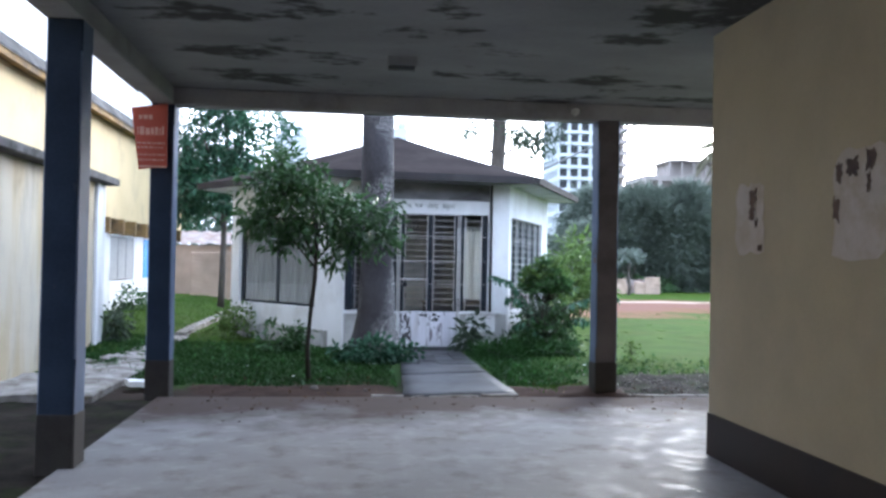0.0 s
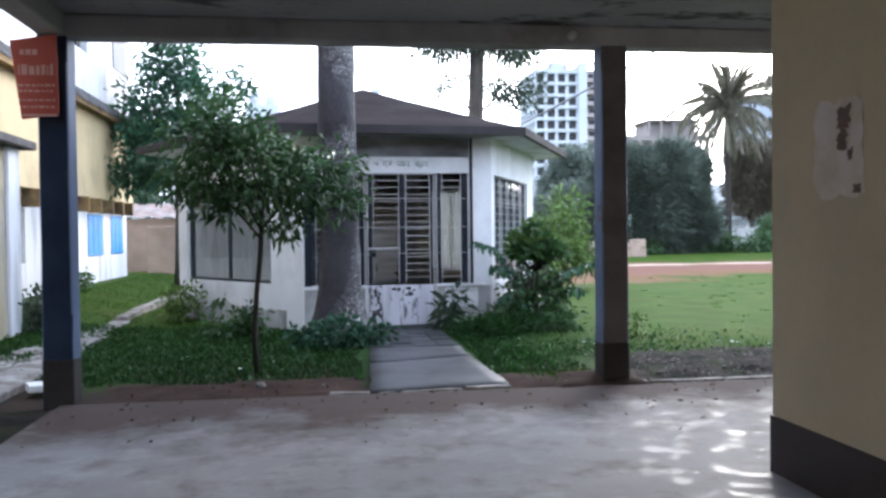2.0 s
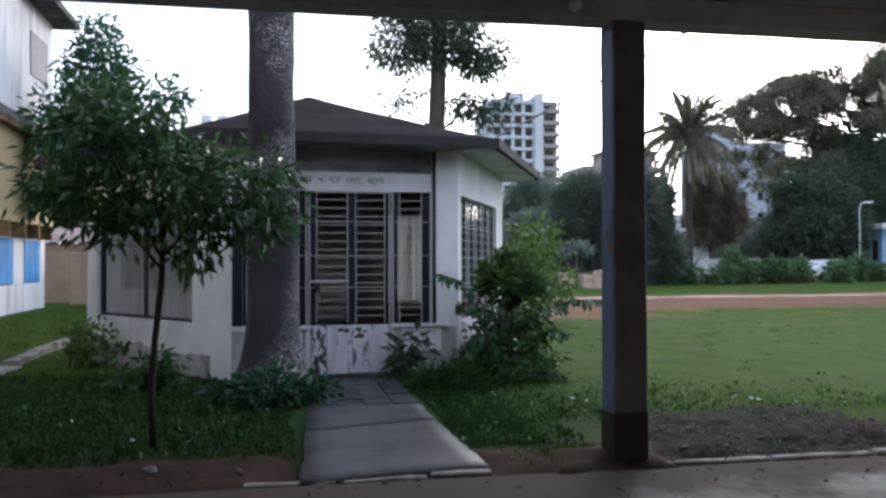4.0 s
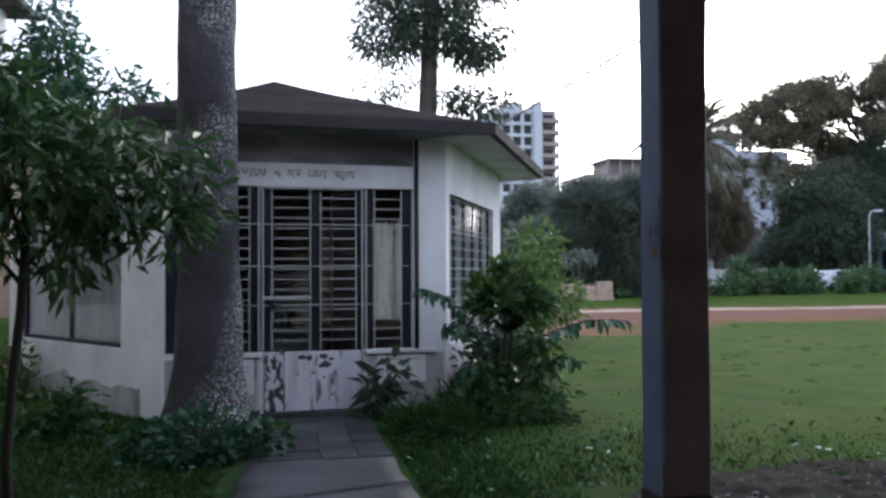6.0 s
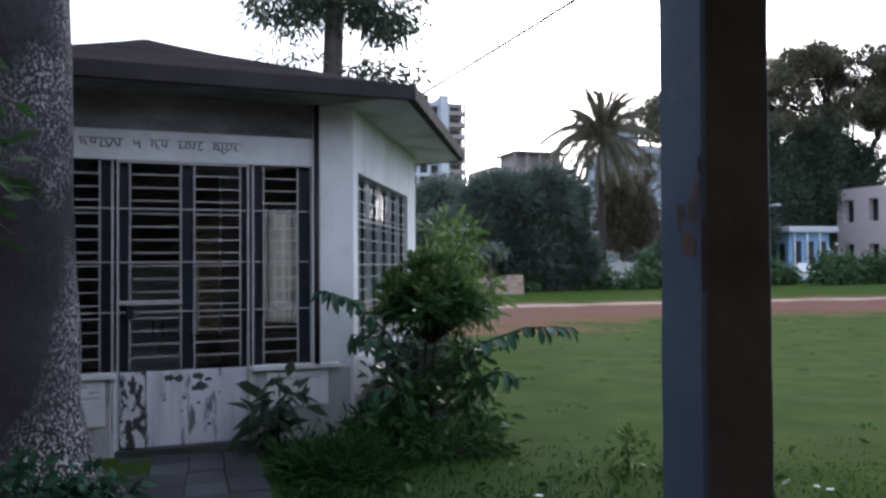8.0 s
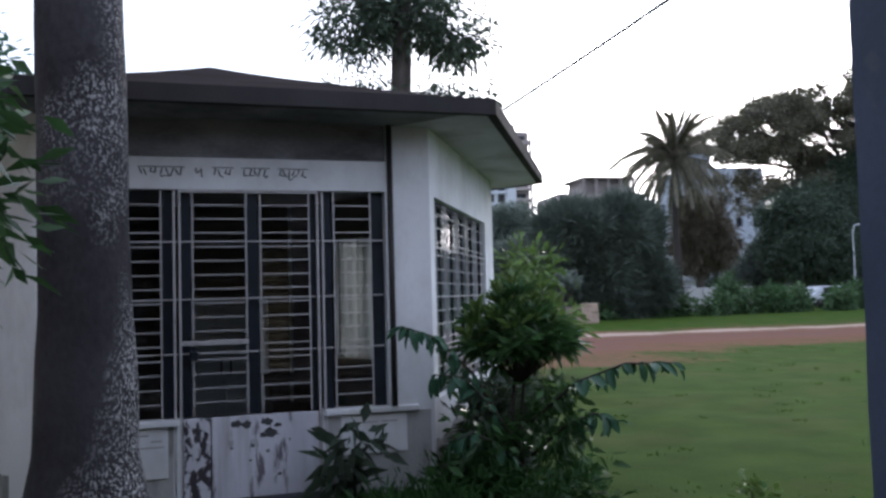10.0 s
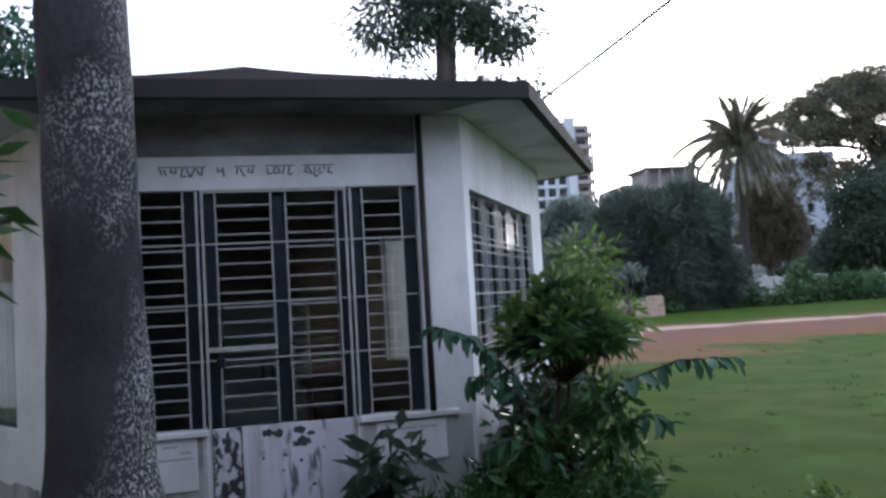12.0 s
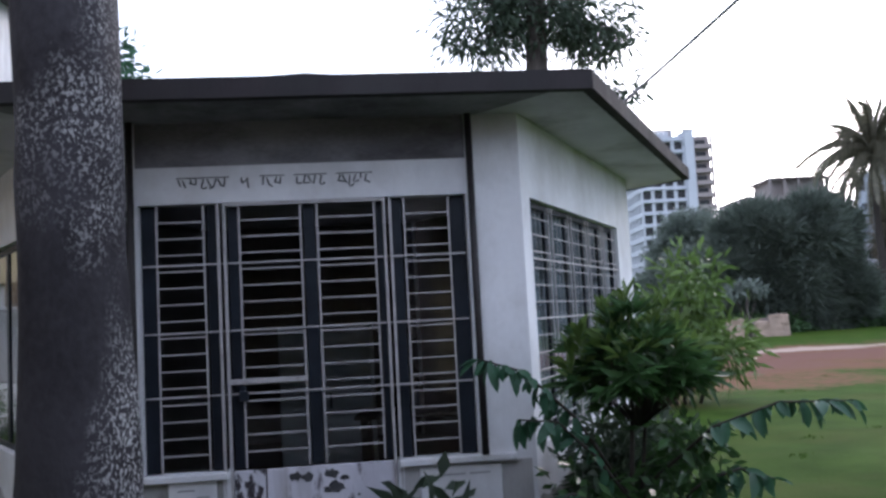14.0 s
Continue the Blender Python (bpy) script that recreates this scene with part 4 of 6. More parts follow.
def wall_writing():
    """Faded painted lettering that cannot be read: strokes under a head line."""
    rnd = random.Random(9)
    e = empty("wall_lettering", label="faded black painted lettering above the gate", category="lettering")
    e.matrix_world = MF
    s = 0.70
    for wlen, head in ((0.34, True), (0.08, False), (0.16, True), (0.22, True), (0.24, True)):
        bm = bmesh.new()
        if head:
            box(s, s + wlen, -0.004, -0.001, 2.545, 2.552, 0, bm)
        x = s + 0.02
        while x < s + wlen - 0.02:
            h = rnd.uniform(0.03, 0.07)
            z1 = 2.545 - rnd.uniform(0, 0.012)
            a = rnd.uniform(-0.5, 0.5)
            r = bmesh.ops.create_cube(bm, size=1, matrix=Matrix.Translation((x, -0.0025, z1 - h / 2)) @ Matrix.Rotation(a, 4, "Y") @ Matrix.Diagonal((0.011, 0.003, h, 1)))
            if rnd.random() < 0.5:
                bmesh.ops.create_cube(bm, size=1, matrix=Matrix.Translation((x + 0.015, -0.0025, z1 - h)) @ Matrix.Rotation(rnd.uniform(-0.6, 0.6), 4, "Y") @ Matrix.Diagonal((0.034, 0.003, 0.010, 1)))
            x += rnd.uniform(0.03, 0.05)
        place(part("word", bm, M_INK), e)
        s += wlen + 0.06


wall_writing()


def plaques():
    for s0, s1, z0, z1, lbl in ((2.20, 2.74, 0.28, 0.585, "white plaster plaque with faded lettering, under the grille"), (0.60, 0.90, 0.22, 0.60, "white notice board with faint lines on the low wall")):
        e = empty("wall_plaque", label=lbl, category="plaque")
        e.matrix_world = MF
        place(part("board", box(s0, s1, -0.022, -0.001, z0, z1, 0.006), M_WHITE), e)
        for i, (a, b) in enumerate(((0.2, 0.55), (0.6, 0.85), (0.1, 0.9))):
            if i < 2 or s0 < 1:
                z = z1 - 0.05 - 0.045 * (i if s0 < 1 else 0)
                place(part("text_line", box(s0 + (s1 - s0) * a, s0 + (s1 - s0) * b, -0.025, -0.0225, z - 0.012, z), M_GREY_TXT), e)


plaques()


def steel_cabinet():
    e = empty("steel_cabinet", (1.25, 18.2, -0.02), label="pale grey steel cabinet inside the pavilion", category="cabinet")
    part("body", box(-0.45, 0.45, -0.22, 0.22, 0.0, 1.55, 0.01), M_STEELCAB, e)
    for s in (-1, 1):
        d = part("door", box(0.005 if s > 0 else -0.44, 0.44 if s > 0 else -0.005, -0.24, -0.222, 0.06, 1.5, 0.004), M_STEELCAB, e)
        part("handle", box(s * 0.05 - 0.01, s * 0.05 + 0.01, -0.265, -0.24, 0.75, 0.9, 0.004), M_STILE, d)
    t = empty("office_table", (2.3, 17.4, -0.02), label="dark wooden table inside the pavilion", category="table")
    part("tabletop", box(-0.7, 0.7, -0.35, 0.35, 0.72, 0.755, 0.006), M_BARK2, t)
    for x in (-0.62, 0.62):
        for y in (-0.28, 0.28):
            part("leg", box(x - 0.03, x + 0.03, y - 0.03, y + 0.03, 0, 0.72, 0.004), M_BARK2, t)


steel_cabinet()

# ---------------- foliage tools ----------------
def leaf_cloud(name, pts, dirs, length, width, material, seed=1, droop=0.3, spread=1.0):
    """Many small folded leaves at points; dirs is the outward direction of each."""
    rng = np.random.default_rng(seed)
    n = len(pts)
    pts = np.asarray(pts, float)
    d = np.asarray(dirs, float) + rng.normal(0, 0.75 * spread, (n, 3))
    d[:, 2] -= droop
    d /= np.linalg.norm(d, axis=1, keepdims=True) + 1e-9
    r = rng.normal(0, 1, (n, 3))
    s = np.cross(d, r)
    s /= np.linalg.norm(s, axis=1, keepdims=True) + 1e-9
    u = np.cross(s, d)
    L = (length * rng.uniform(0.6, 1.25, n))[:, None]
    W = (width * rng.uniform(0.7, 1.2, n))[:, None] * 0.5
    mid = pts + d * L * 0.45
    a, b, c, e = pts, mid + s * W + u * W * 0.35, pts + d * L - np.array([0, 0, 1.0]) * L * 0.12, mid - s * W + u * W * 0.35
    V = np.stack([a, b, c, e], 1).reshape(-1, 3)
    base = np.arange(n)[:, None] * 4
    F = np.concatenate([base + np.array([0, 1, 2]), base + np.array([0, 2, 3])], 1).reshape(-1, 3)
    me = bpy.data.meshes.new(name)
    me.vertices.add(len(V))
    me.vertices.foreach_set("co", V.ravel())
    me.loops.add(F.size)
    me.loops.foreach_set("vertex_index", F.ravel().astype(np.int32))
    me.polygons.add(len(F))
    me.polygons.foreach_set("loop_start", np.arange(0, F.size, 3, dtype=np.int32))
    me.materials.append(material)
    me.update(calc_edges=True)
    me.validate()
    return me


def crown_points(blobs, twigs, per, tuft, seed, gap=0.0, inner=0.35):
    """Leaf places: twig ends spread through ellipsoids (x, y, z, rx, ry, rz), each with a tuft of leaves; noise leaves gaps."""
    rng = np.random.default_rng(seed)
    P, D, ends = [], [], []
    big = sorted(b[3] * b[5] for b in blobs)[len(blobs) * 2 // 3]
    for bx, by, bz, rx, ry, rz in blobs:
        c = np.array((bx, by, bz))
        k = 0
        tries = 0
        want = max(6, int(twigs * min(1.0, rx * rz / big)))
        while k < want and tries < want * 6:
            tries += 1
            q = rng.normal(0, 1, 3)
            q /= np.linalg.norm(q)
            rad = inner + (1 - inner) * rng.random() ** 0.5
            rad *= 1 + 0.22 * noise.noise(Vector(q * 2.5) + Vector((bx, by, bz)))
            p = c + q * rad * np.array((rx, ry, rz))
            if gap and noise.noise(Vector(p) * (1.3 / max(rx, 0.3)) + Vector((seed, 0, 0))) < gap - 0.5:
                continue
            k += 1
            ends.append((c, p))
            off = rng.normal(0, tuft, (per, 3))
            P.append(p + off)
            D.append(np.tile(q * 0.6, (per, 1)) + off / tuft * 0.5)
    return np.concatenate(P), np.concatenate(D), ends


def tree(name, base, trunk_pts, trunk_r, limbs, blobs, twigs, per, tuft, leaf, bark, leafmat, label, category="tree", seed=1, gap=0.25, twig_r=0.012, droop=0.3, group="", inner=0.35, twig_share=6):
    """Tapered trunk, limbs, twigs and a crown of separate leaves, at a base point."""
    e = empty(name, base, label=label, category=category, group=group)
    part("trunk", finish("trunk", *tube(trunk_pts, trunk_r, 14, 0.12, 2.0), bark, True), bark, e)
    specs = []
    rnd = random.Random(seed)
    for pts, r0 in limbs:
        pts = [Vector(p) for p in pts]
        fine = []
        for i in range(len(pts) - 1):
            for t in (0, 0.5):
                p = pts[i].lerp(pts[i + 1], t)
                if i or t:
                    p = p + Vector((rnd.uniform(-1, 1), rnd.uniform(-1, 1), rnd.uniform(-1, 1))) * r0 * 0.8
                fine.append(p)
        fine.append(pts[-1])
        specs.append((fine, [r0 * (1 - 0.75 * i / (len(fine) - 1)) for i in range(len(fine))]))
    P, D, ends = crown_points(blobs, twigs, per, tuft, seed, gap, inner)
    for c, p in ends[::twig_share]:
        a = Vector(c) * 0.75 + Vector(p) * 0.25
        specs.append(([a, a.lerp(Vector(p), 0.6) + Vector((0, 0, -0.03)), Vector(p)], [twig_r, twig_r * 0.7, twig_r * 0.35]))
    part("branchwork", tubes_mesh("branchwork", specs, bark, 5), bark, e)
    part("crown", leaf_cloud("crown", P, D, leaf[0], leaf[1], leafmat, seed, droop), leafmat, e)
    return e

# ---------------- near trees and shrubs ----------------
def palm_trunk_tree():
    """Thick pale lichened trunk before the gate; its crown is far overhead."""
    z0 = gz(0.53, 13.85)
    e = empty("tree", (0.53, 13.85, z0), label="thick grey tree trunk spotted with white lichen", category="tree")
    pts, rad = [], []
    for i in range(34):
        z = -0.15 + i * 0.28
        pts.append((0.012 * math.sin(z * 1.3), 0.01 * math.cos(z * 1.1), z))
        rad.append(0.264 + 0.24 * math.exp(-max(z, 0) / 0.42) - 0.003 * z)
    part("trunk", finish("trunk", *tube(pts, rad, 36, 0.09, 2.2), M_BARK, True), M_BARK, e)
    for a in range(7):
        t = a * 0.9 + 0.3
        d = Vector((math.cos(t), math.sin(t), 0))
        v, f = tube([d * 0.2 + Vector((0, 0, 0.5)), d * 0.36 + Vector((0, 0, 0.18)), d * 0.62 + Vector((0, 0, -0.05))], [0.07, 0.08, 0.03], 8, 0.2)
        part("root", finish("root", v, f, M_BARK, True), M_BARK, e)
    limbs = [([(0, 0, 8.6), (math.cos(t) * 0.8, math.sin(t) * 0.8, 9.6), (math.cos(t) * 1.6, math.sin(t) * 1.6, 10.3)], 0.12) for t in (0.4, 1.9, 3.3, 4.8)]
    specs = [([Vector(p) for p in pp], [r, r * 0.7, r * 0.3]) for pp, r in limbs]
    part("branchwork", tubes_mesh("branchwork", specs, M_BARK, 8), M_BARK, e)
    P, D, ends = crown_points([(math.cos(t) * 1.5, math.sin(t) * 1.5, 10.5, 1.1, 1.1, 0.8) for t in (0.4, 1.9, 3.3, 4.8)], 60, 14, 0.16, 41, 0.3)
    part("crown", leaf_cloud("crown", P, D, 0.22, 0.07, M_LEAF, 41), M_LEAF, e)


palm_trunk_tree()

# slim young tree on the lawn
tz = gz(-0.42, 11.5)
tree("young_tree", (-0.42, 11.5, tz), [(0, 0, -0.1), (-0.03, 0.02, 0.45), (0.0, 0.02, 0.9), (0.05, 0, 1.35), (0.07, 0, 1.8), (0.06, 0, 2.3)],
     [0.034, 0.03, 0.028, 0.026, 0.022, 0.012],
     [([(0.05, 0, 1.5), (-0.35, 0.05, 1.95), (-0.6, 0.1, 2.35)], 0.016), ([(0.06, 0, 1.6), (0.4, 0.05, 2.0), (0.75, 0.0, 2.2)], 0.016),
      ([(0.06, 0, 1.7), (0.05, -0.35, 2.1), (0.0, -0.55, 2.3)], 0.014), ([(0.06, 0, 1.7), (0.1, 0.35, 2.2), (0.1, 0.5, 2.5)], 0.014), ([(0.05, 0, 1.6), (-0.25, 0.0, 2.2), (-0.5, 0.02, 2.75)], 0.014), ([(-0.25, 0.0, 2.0), (-0.6, 0.05, 2.1), (-0.82, 0.1, 2.2)], 0.010)],
     [(-0.45, 0.05, 2.1, 0.3, 0.4, 0.25), (-0.25, 0.1, 2.55, 0.36, 0.4, 0.26), (0.1, -0.2, 2.12, 0.38, 0.4, 0.32), (0.55, 0.0, 2.15, 0.36, 0.4, 0.28), (0.1, 0.3, 2.4, 0.4, 0.4, 0.22), (0.9, 0.05, 1.95, 0.18, 0.25, 0.24), (0.28, 0.0, 1.72, 0.2, 0.25, 0.16), (-0.2, 0.0, 1.85, 0.22, 0.25, 0.14), (0.85, 0.0, 2.3, 0.2, 0.2, 0.12), (-0.1, 0.0, 2.76, 0.2, 0.2, 0.13), (-0.65, 0.1, 2.35, 0.14, 0.2, 0.12), (0.6, 0.0, 1.85, 0.18, 0.2, 0.12), (-0.62, 0.0, 2.62, 0.3, 0.3, 0.2), (-0.4, 0.05, 2.86, 0.3, 0.3, 0.16), (-0.82, 0.1, 2.2, 0.2, 0.25, 0.16)],
     46, 9, 0.085, (0.14, 0.045), M_BARK_THIN, M_LEAF, "slim young mango tree with dense dark leaves", seed=5, gap=0.46, twig_r=0.006)

# taller tree by the boundary wall
tz = gz(-3.5, 25.4)
tree("tree", (-3.5, 25.4, tz), [(0, 0, -0.1), (0.03, 0, 1.0), (0.05, 0, 2.2), (0.0, 0, 3.6), (0.1, 0, 5.0), (0.1, 0, 6.2)], [0.10, 0.085, 0.08, 0.07, 0.05, 0.02],
     [([(0, 0, 2.4), (-0.8, 0.1, 3.2), (-1.5, 0.2, 3.7)], 0.05), ([(0, 0, 2.6), (0.9, 0, 3.4), (1.5, -0.1, 4.0)], 0.05), ([(0, 0, 3.4), (-0.4, -0.5, 4.6), (-0.7, -0.6, 5.4)], 0.04), ([(0, 0, 3.8), (0.5, 0.4, 5.0), (0.9, 0.4, 5.6)], 0.04)],
     [(-1.3, 0, 3.2, 0.85, 0.9, 0.8), (-0.2, -0.3, 3.6, 1.0, 1.0, 0.9), (1.1, 0, 3.5, 0.95, 0.9, 0.9), (-0.8, 0, 4.6, 0.85, 0.9, 0.75), (0.5, 0, 4.7, 1.0, 0.9, 0.8), (0.0, 0, 5.8, 0.85, 0.8, 0.65), (-0.1, 0, 6.6, 0.5, 0.5, 0.45), (1.6, -0.1, 5.3, 0.45, 0.5, 0.3)],
     110, 12, 0.13, (0.24, 0.085), M_BARK2, M_LEAF_TEAL, "leafy tree with bluish-green foliage near the yellow building", seed=8, gap=0.3, twig_r=0.012)

# tall tree behind the pavilion
tree("tall_tree", (4.2, 24.0, gz(4.2, 24)), [(0, 0, -0.1), (0.02, 0, 2), (0.08, 0, 4), (0.15, 0, 6), (0.25, 0, 8), (0.3, 0, 10.5)], [0.26, 0.23, 0.21, 0.19, 0.15, 0.06],
     [([(0.1, 0, 4.6), (-0.5, 0.1, 5.0), (-1.0, 0.1, 5.2)], 0.04), ([(0.12, 0, 4.5), (0.7, 0, 5.0), (1.4, 0, 5.1)], 0.04), ([(0.2, 0, 6.4), (-0.8, -0.1, 7.2), (-1.6, -0.1, 7.5)], 0.06), ([(0.2, 0, 6.6), (1.0, 0.1, 7.4), (1.9, 0, 7.7)], 0.06), ([(0.25, 0, 8), (0.2, 0.6, 9), (0, 1, 9.6)], 0.05)],
     [(-0.95, 0, 5.3, 0.34, 0.4, 0.13), (-0.45, 0, 5.5, 0.3, 0.3, 0.12), (0.7, 0, 5.3, 0.38, 0.4, 0.22), (1.2, 0, 5.05, 0.46, 0.4, 0.26), (1.6, 0, 5.3, 0.3, 0.3, 0.14), (-0.75, 0, 6.55, 0.75, 0.8, 0.5), (1.15, 0, 6.5, 0.85, 0.8, 0.55), (0.2, -0.2, 6.75, 0.8, 0.8, 0.6), (-0.5, 0, 7.7, 1.0, 1.0, 0.65), (1.0, 0, 7.8, 1.1, 1.0, 0.65), (0.2, 0, 8.9, 1.2, 1.0, 0.7)],
     130, 13, 0.15, (0.20, 0.05), M_BARK2, M_LEAF_DARK, "tall tree with sparse drooping tufts behind the pavilion", seed=12, gap=0.31, droop=0.7, inner=0.2)


def lush_shrub():
    """Shrub beside the pavilion: thin stems, a ball of leaf rosettes, long arching branches with large drooping leaves, loose lower growth."""
    bx, by = 3.56, 14.85
    z0 = gz(bx, by)
    e = empty("shrub", (bx, by, z0), label="dark-green shrub with arching branches and large drooping leaves", category="shrub")
    stems = [([Vector((-0.06, 0, -0.05)), Vector((-0.07, 0, 0.5)), Vector((-0.03, 0, 1.0)), Vector((-0.02, 0, 1.55))], [0.02, 0.017, 0.013, 0.005]),
             ([Vector((0.02, 0, -0.05)), Vector((0.0, 0.02, 0.5)), Vector((0.06, 0.02, 1.0)), Vector((0.12, 0.03, 1.45))], [0.016, 0.014, 0.011, 0.005])]
    arches = [
        [Vector((-0.1, -0.05, 0.45)), Vector((-0.42, -0.2, 0.95)), Vector((-0.72, -0.28, 1.24)), Vector((-0.98, -0.32, 1.33))],
        [Vector((-0.05, -0.1, 0.35)), Vector((-0.32, -0.28, 0.72)), Vector((-0.55, -0.36, 0.95)), Vector((-0.78, -0.4, 0.98))],
        [Vector((0.05, -0.1, 0.55)), Vector((0.38, -0.25, 0.86)), Vector((0.75, -0.32, 0.99)), Vector((1.16, -0.36, 0.98))],
        [Vector((0.0, -0.1, 0.2)), Vector((-0.3, -0.3, 0.45)), Vector((-0.5, -0.4, 0.55)), Vector((-0.66, -0.45, 0.5))],
        [Vector((0.05, -0.1, 0.3)), Vector((0.3, -0.25, 0.55)), Vector((0.5, -0.3, 0.62)), Vector((0.7, -0.3, 0.55))],
    ]
    for a in arches:
        stems.append((a, [0.012, 0.010, 0.008, 0.004]))
    part("stem", tubes_mesh("stem", stems, M_BARK_THIN, 6), M_BARK_THIN, e)
    rng = np.random.default_rng(17)
    tips, deep, fresh = [], [[], []], [[], []]
    for i in range(125):
        q = rng.normal(0, 1, 3)
        q[2] = abs(q[2]) * 1.1 - 0.55
        q /= np.linalg.norm(q)
        rad = rng.uniform(0.25, 1.0) ** 0.6 * (1 + 0.7 * noise.noise(Vector(q) * 2.4))
        tip = np.array((0.0, 0, 1.2)) + q * rad * np.array((0.36, 0.34, 0.34 if q[2] > 0 else 0.26))
        tips.append(tip)
        light = q[2] > 0.25 and rad > 0.65 and rng.random() < 0.65
        for j in range(13):
            ang = j * 2.4 + rng.uniform(-0.3, 0.3)
            d = np.array((math.cos(ang), math.sin(ang), rng.uniform(-0.15, 0.8))) * 0.8 + q * 0.7
            store = fresh if light and j > 4 else deep
            store[0].append(tip + d * 0.015)
            store[1].append(d)
    for x, y, z in ((-0.03, 0, 1.68), (0.14, 0.02, 1.6), (-0.33, -0.05, 1.46), (0.28, 0.0, 1.46), (-0.16, 0.0, 1.6), (-0.40, -0.05, 1.36)):
        for j in range(20):
            ang = j * 2.4
            fresh[0].append((x, y, z - 0.012 * j))
            fresh[1].append((math.cos(ang) * 0.6, math.sin(ang) * 0.6, 1.0 - 0.03 * j))
    part("crown", leaf_cloud("crown", deep[0], deep[1], 0.17, 0.044, M_LEAF, 17, 0.1, 0.25), M_LEAF, e, "glossy dark rosettes of leaves")
    part("top_leaves", leaf_cloud("top_leaves", fresh[0], fresh[1], 0.17, 0.042, M_LEAF_LIGHT, 18, -0.1, 0.25), M_LEAF_LIGHT, e, "fresh light green shoots")
    twigs = [([Vector((0.0, 0, 0.85)), Vector((t[0] * 0.5, t[1] * 0.5, 0.98)), Vector(t)], [0.008, 0.006, 0.003]) for t in tips[::2]]
    part("twigwork", tubes_mesh("twigwork", twigs, M_BARK_THIN, 5), M_BARK_THIN, e)
    P, D, _ = crown_points([(0.24, -0.05, 0.55, 0.2, 0.2, 0.26), (0.36, -0.1, 0.3, 0.16, 0.24, 0.22), (-0.30, -0.1, 0.42, 0.2, 0.25, 0.24), (-0.4, -0.15, 0.15, 0.26, 0.25, 0.15), (0.1, -0.2, 0.14, 0.42, 0.3, 0.14), (0.22, 0.0, 0.76, 0.24, 0.2, 0.1)], 30, 7, 0.07, 19, 0.36)
    part("lower_leaves", leaf_cloud("lower_leaves", P, D, 0.14, 0.05, M_LEAF, 19, 0.45), M_LEAF, e, "shaded dark lower leaves")
    big = leaf_shape("leaf", 0.215, 0.085, M_LEAF_TEAL)
    rnd = random.Random(6)
    for arch, n in zip(arches, (42, 28, 46, 24, 26)):
        for i in range(n):
            t = 0.22 + 0.78 * (i / (n - 1)) ** 0.8
            k = min(2, int(t * 3))
            p = arch[k].lerp(arch[k + 1], t * 3 - k)
            ob = part("leaf", big, M_LEAF_TEAL, e)
            fwd = (arch[k + 1] - arch[k]).normalized()
            yaw = math.atan2(fwd.y, fwd.x) + rnd.choice((-1, 1)) * rnd.uniform(0.1, 2.2)
            sc = rnd.uniform(0.38, 0.88)
            ob.matrix_basis = Matrix.Translation(p) @ Euler((rnd.uniform(-0.9, 0.9), rnd.uniform(0.0, 1.4), yaw), "XYZ").to_matrix().to_4x4() @ Matrix.Diagonal((sc, sc * rnd.uniform(0.8, 1.15), sc, 1))


def leaf_shape(name, length, width, material):
    """One large leaf: pointed oval, folded along the midrib, tip bent down."""
    V, F = [], []
    n = 7
    for i in range(n):
        t = i / (n - 1)
        w = width * math.sin(math.pi * min(1, t * 0.93 + 0.05)) ** 0.8 * (1.0 if i < n - 1 else 0.05)
        z = -0.25 * length * t * t
        V += [(t * length, -w / 2, z + 0.18 * w), (t * length, 0, z), (t * length, w / 2, z + 0.18 * w)]
    for i in range(n - 1):
        a = 3 * i
        F += [(a, a + 1, a + 4, a + 3), (a + 1, a + 2, a + 5, a + 4)]
    return finish(name, V, F, material, True)


lush_shrub()


def bush(name, x, y, blobs, twigs, per, tuft, leaf, material, label, seed, droop=0.2, gap=0.25, category="bush", group=""):
    e = empty(name, (x, y, gz(x, y)), label=label, category=category, group=group)
    P, D, ends = crown_points(blobs, twigs, per, tuft, seed, gap)
    P[:, 2] = np.maximum(P[:, 2], 0.02)
    specs = []
    for c, p in ends[::9]:
        specs.append(([Vector((c[0] * 0.4, c[1] * 0.4, -0.03)), Vector(c) * 0.8, Vector(p)], [0.02 * tuft / 0.07, 0.012 * tuft / 0.07, 0.005]))
    part("stem", tubes_mesh("stem", specs, M_BARK_THIN, 5), M_BARK_THIN, e)
    part("leaves", leaf_cloud("leaves", P, D, leaf[0], leaf[1], material, seed, droop), material, e)
    return e


bush("bush", 6.3, 23.4, [(0, 0, 1.2, 0.6, 0.7, 0.8), (0.25, 0, 1.95, 0.45, 0.5, 0.45), (-0.3, 0, 0.6, 0.7, 0.7, 0.5), (0.6, 0, 0.9, 0.5, 0.6, 0.5)], 60, 10, 0.12, (0.26, 0.07), M_LEAF_LIGHT, "light green feathery bush beyond the pavilion", 31)
bush("ground_plant", 0.55, 13.2, [(0, 0, 0.16, 0.42, 0.3, 0.2), (0.35, 0.1, 0.13, 0.28, 0.25, 0.16), (-0.4, 0.2, 0.13, 0.3, 0.25, 0.16)], 55, 8, 0.05, (0.11, 0.06), M_LEAF_TEAL, "low broad-leaved ground plants at the trunk foot", 32, category="plant")
bush("ground_plant", -1.0, 14.6, [(0, 0, 0.22, 0.35, 0.3, 0.28), (0.3, 0, 0.15, 0.25, 0.25, 0.18)], 45, 8, 0.06, (0.13, 0.06), M_LEAF, "leafy weeds growing against the pavilion wall", 33, category="plant")
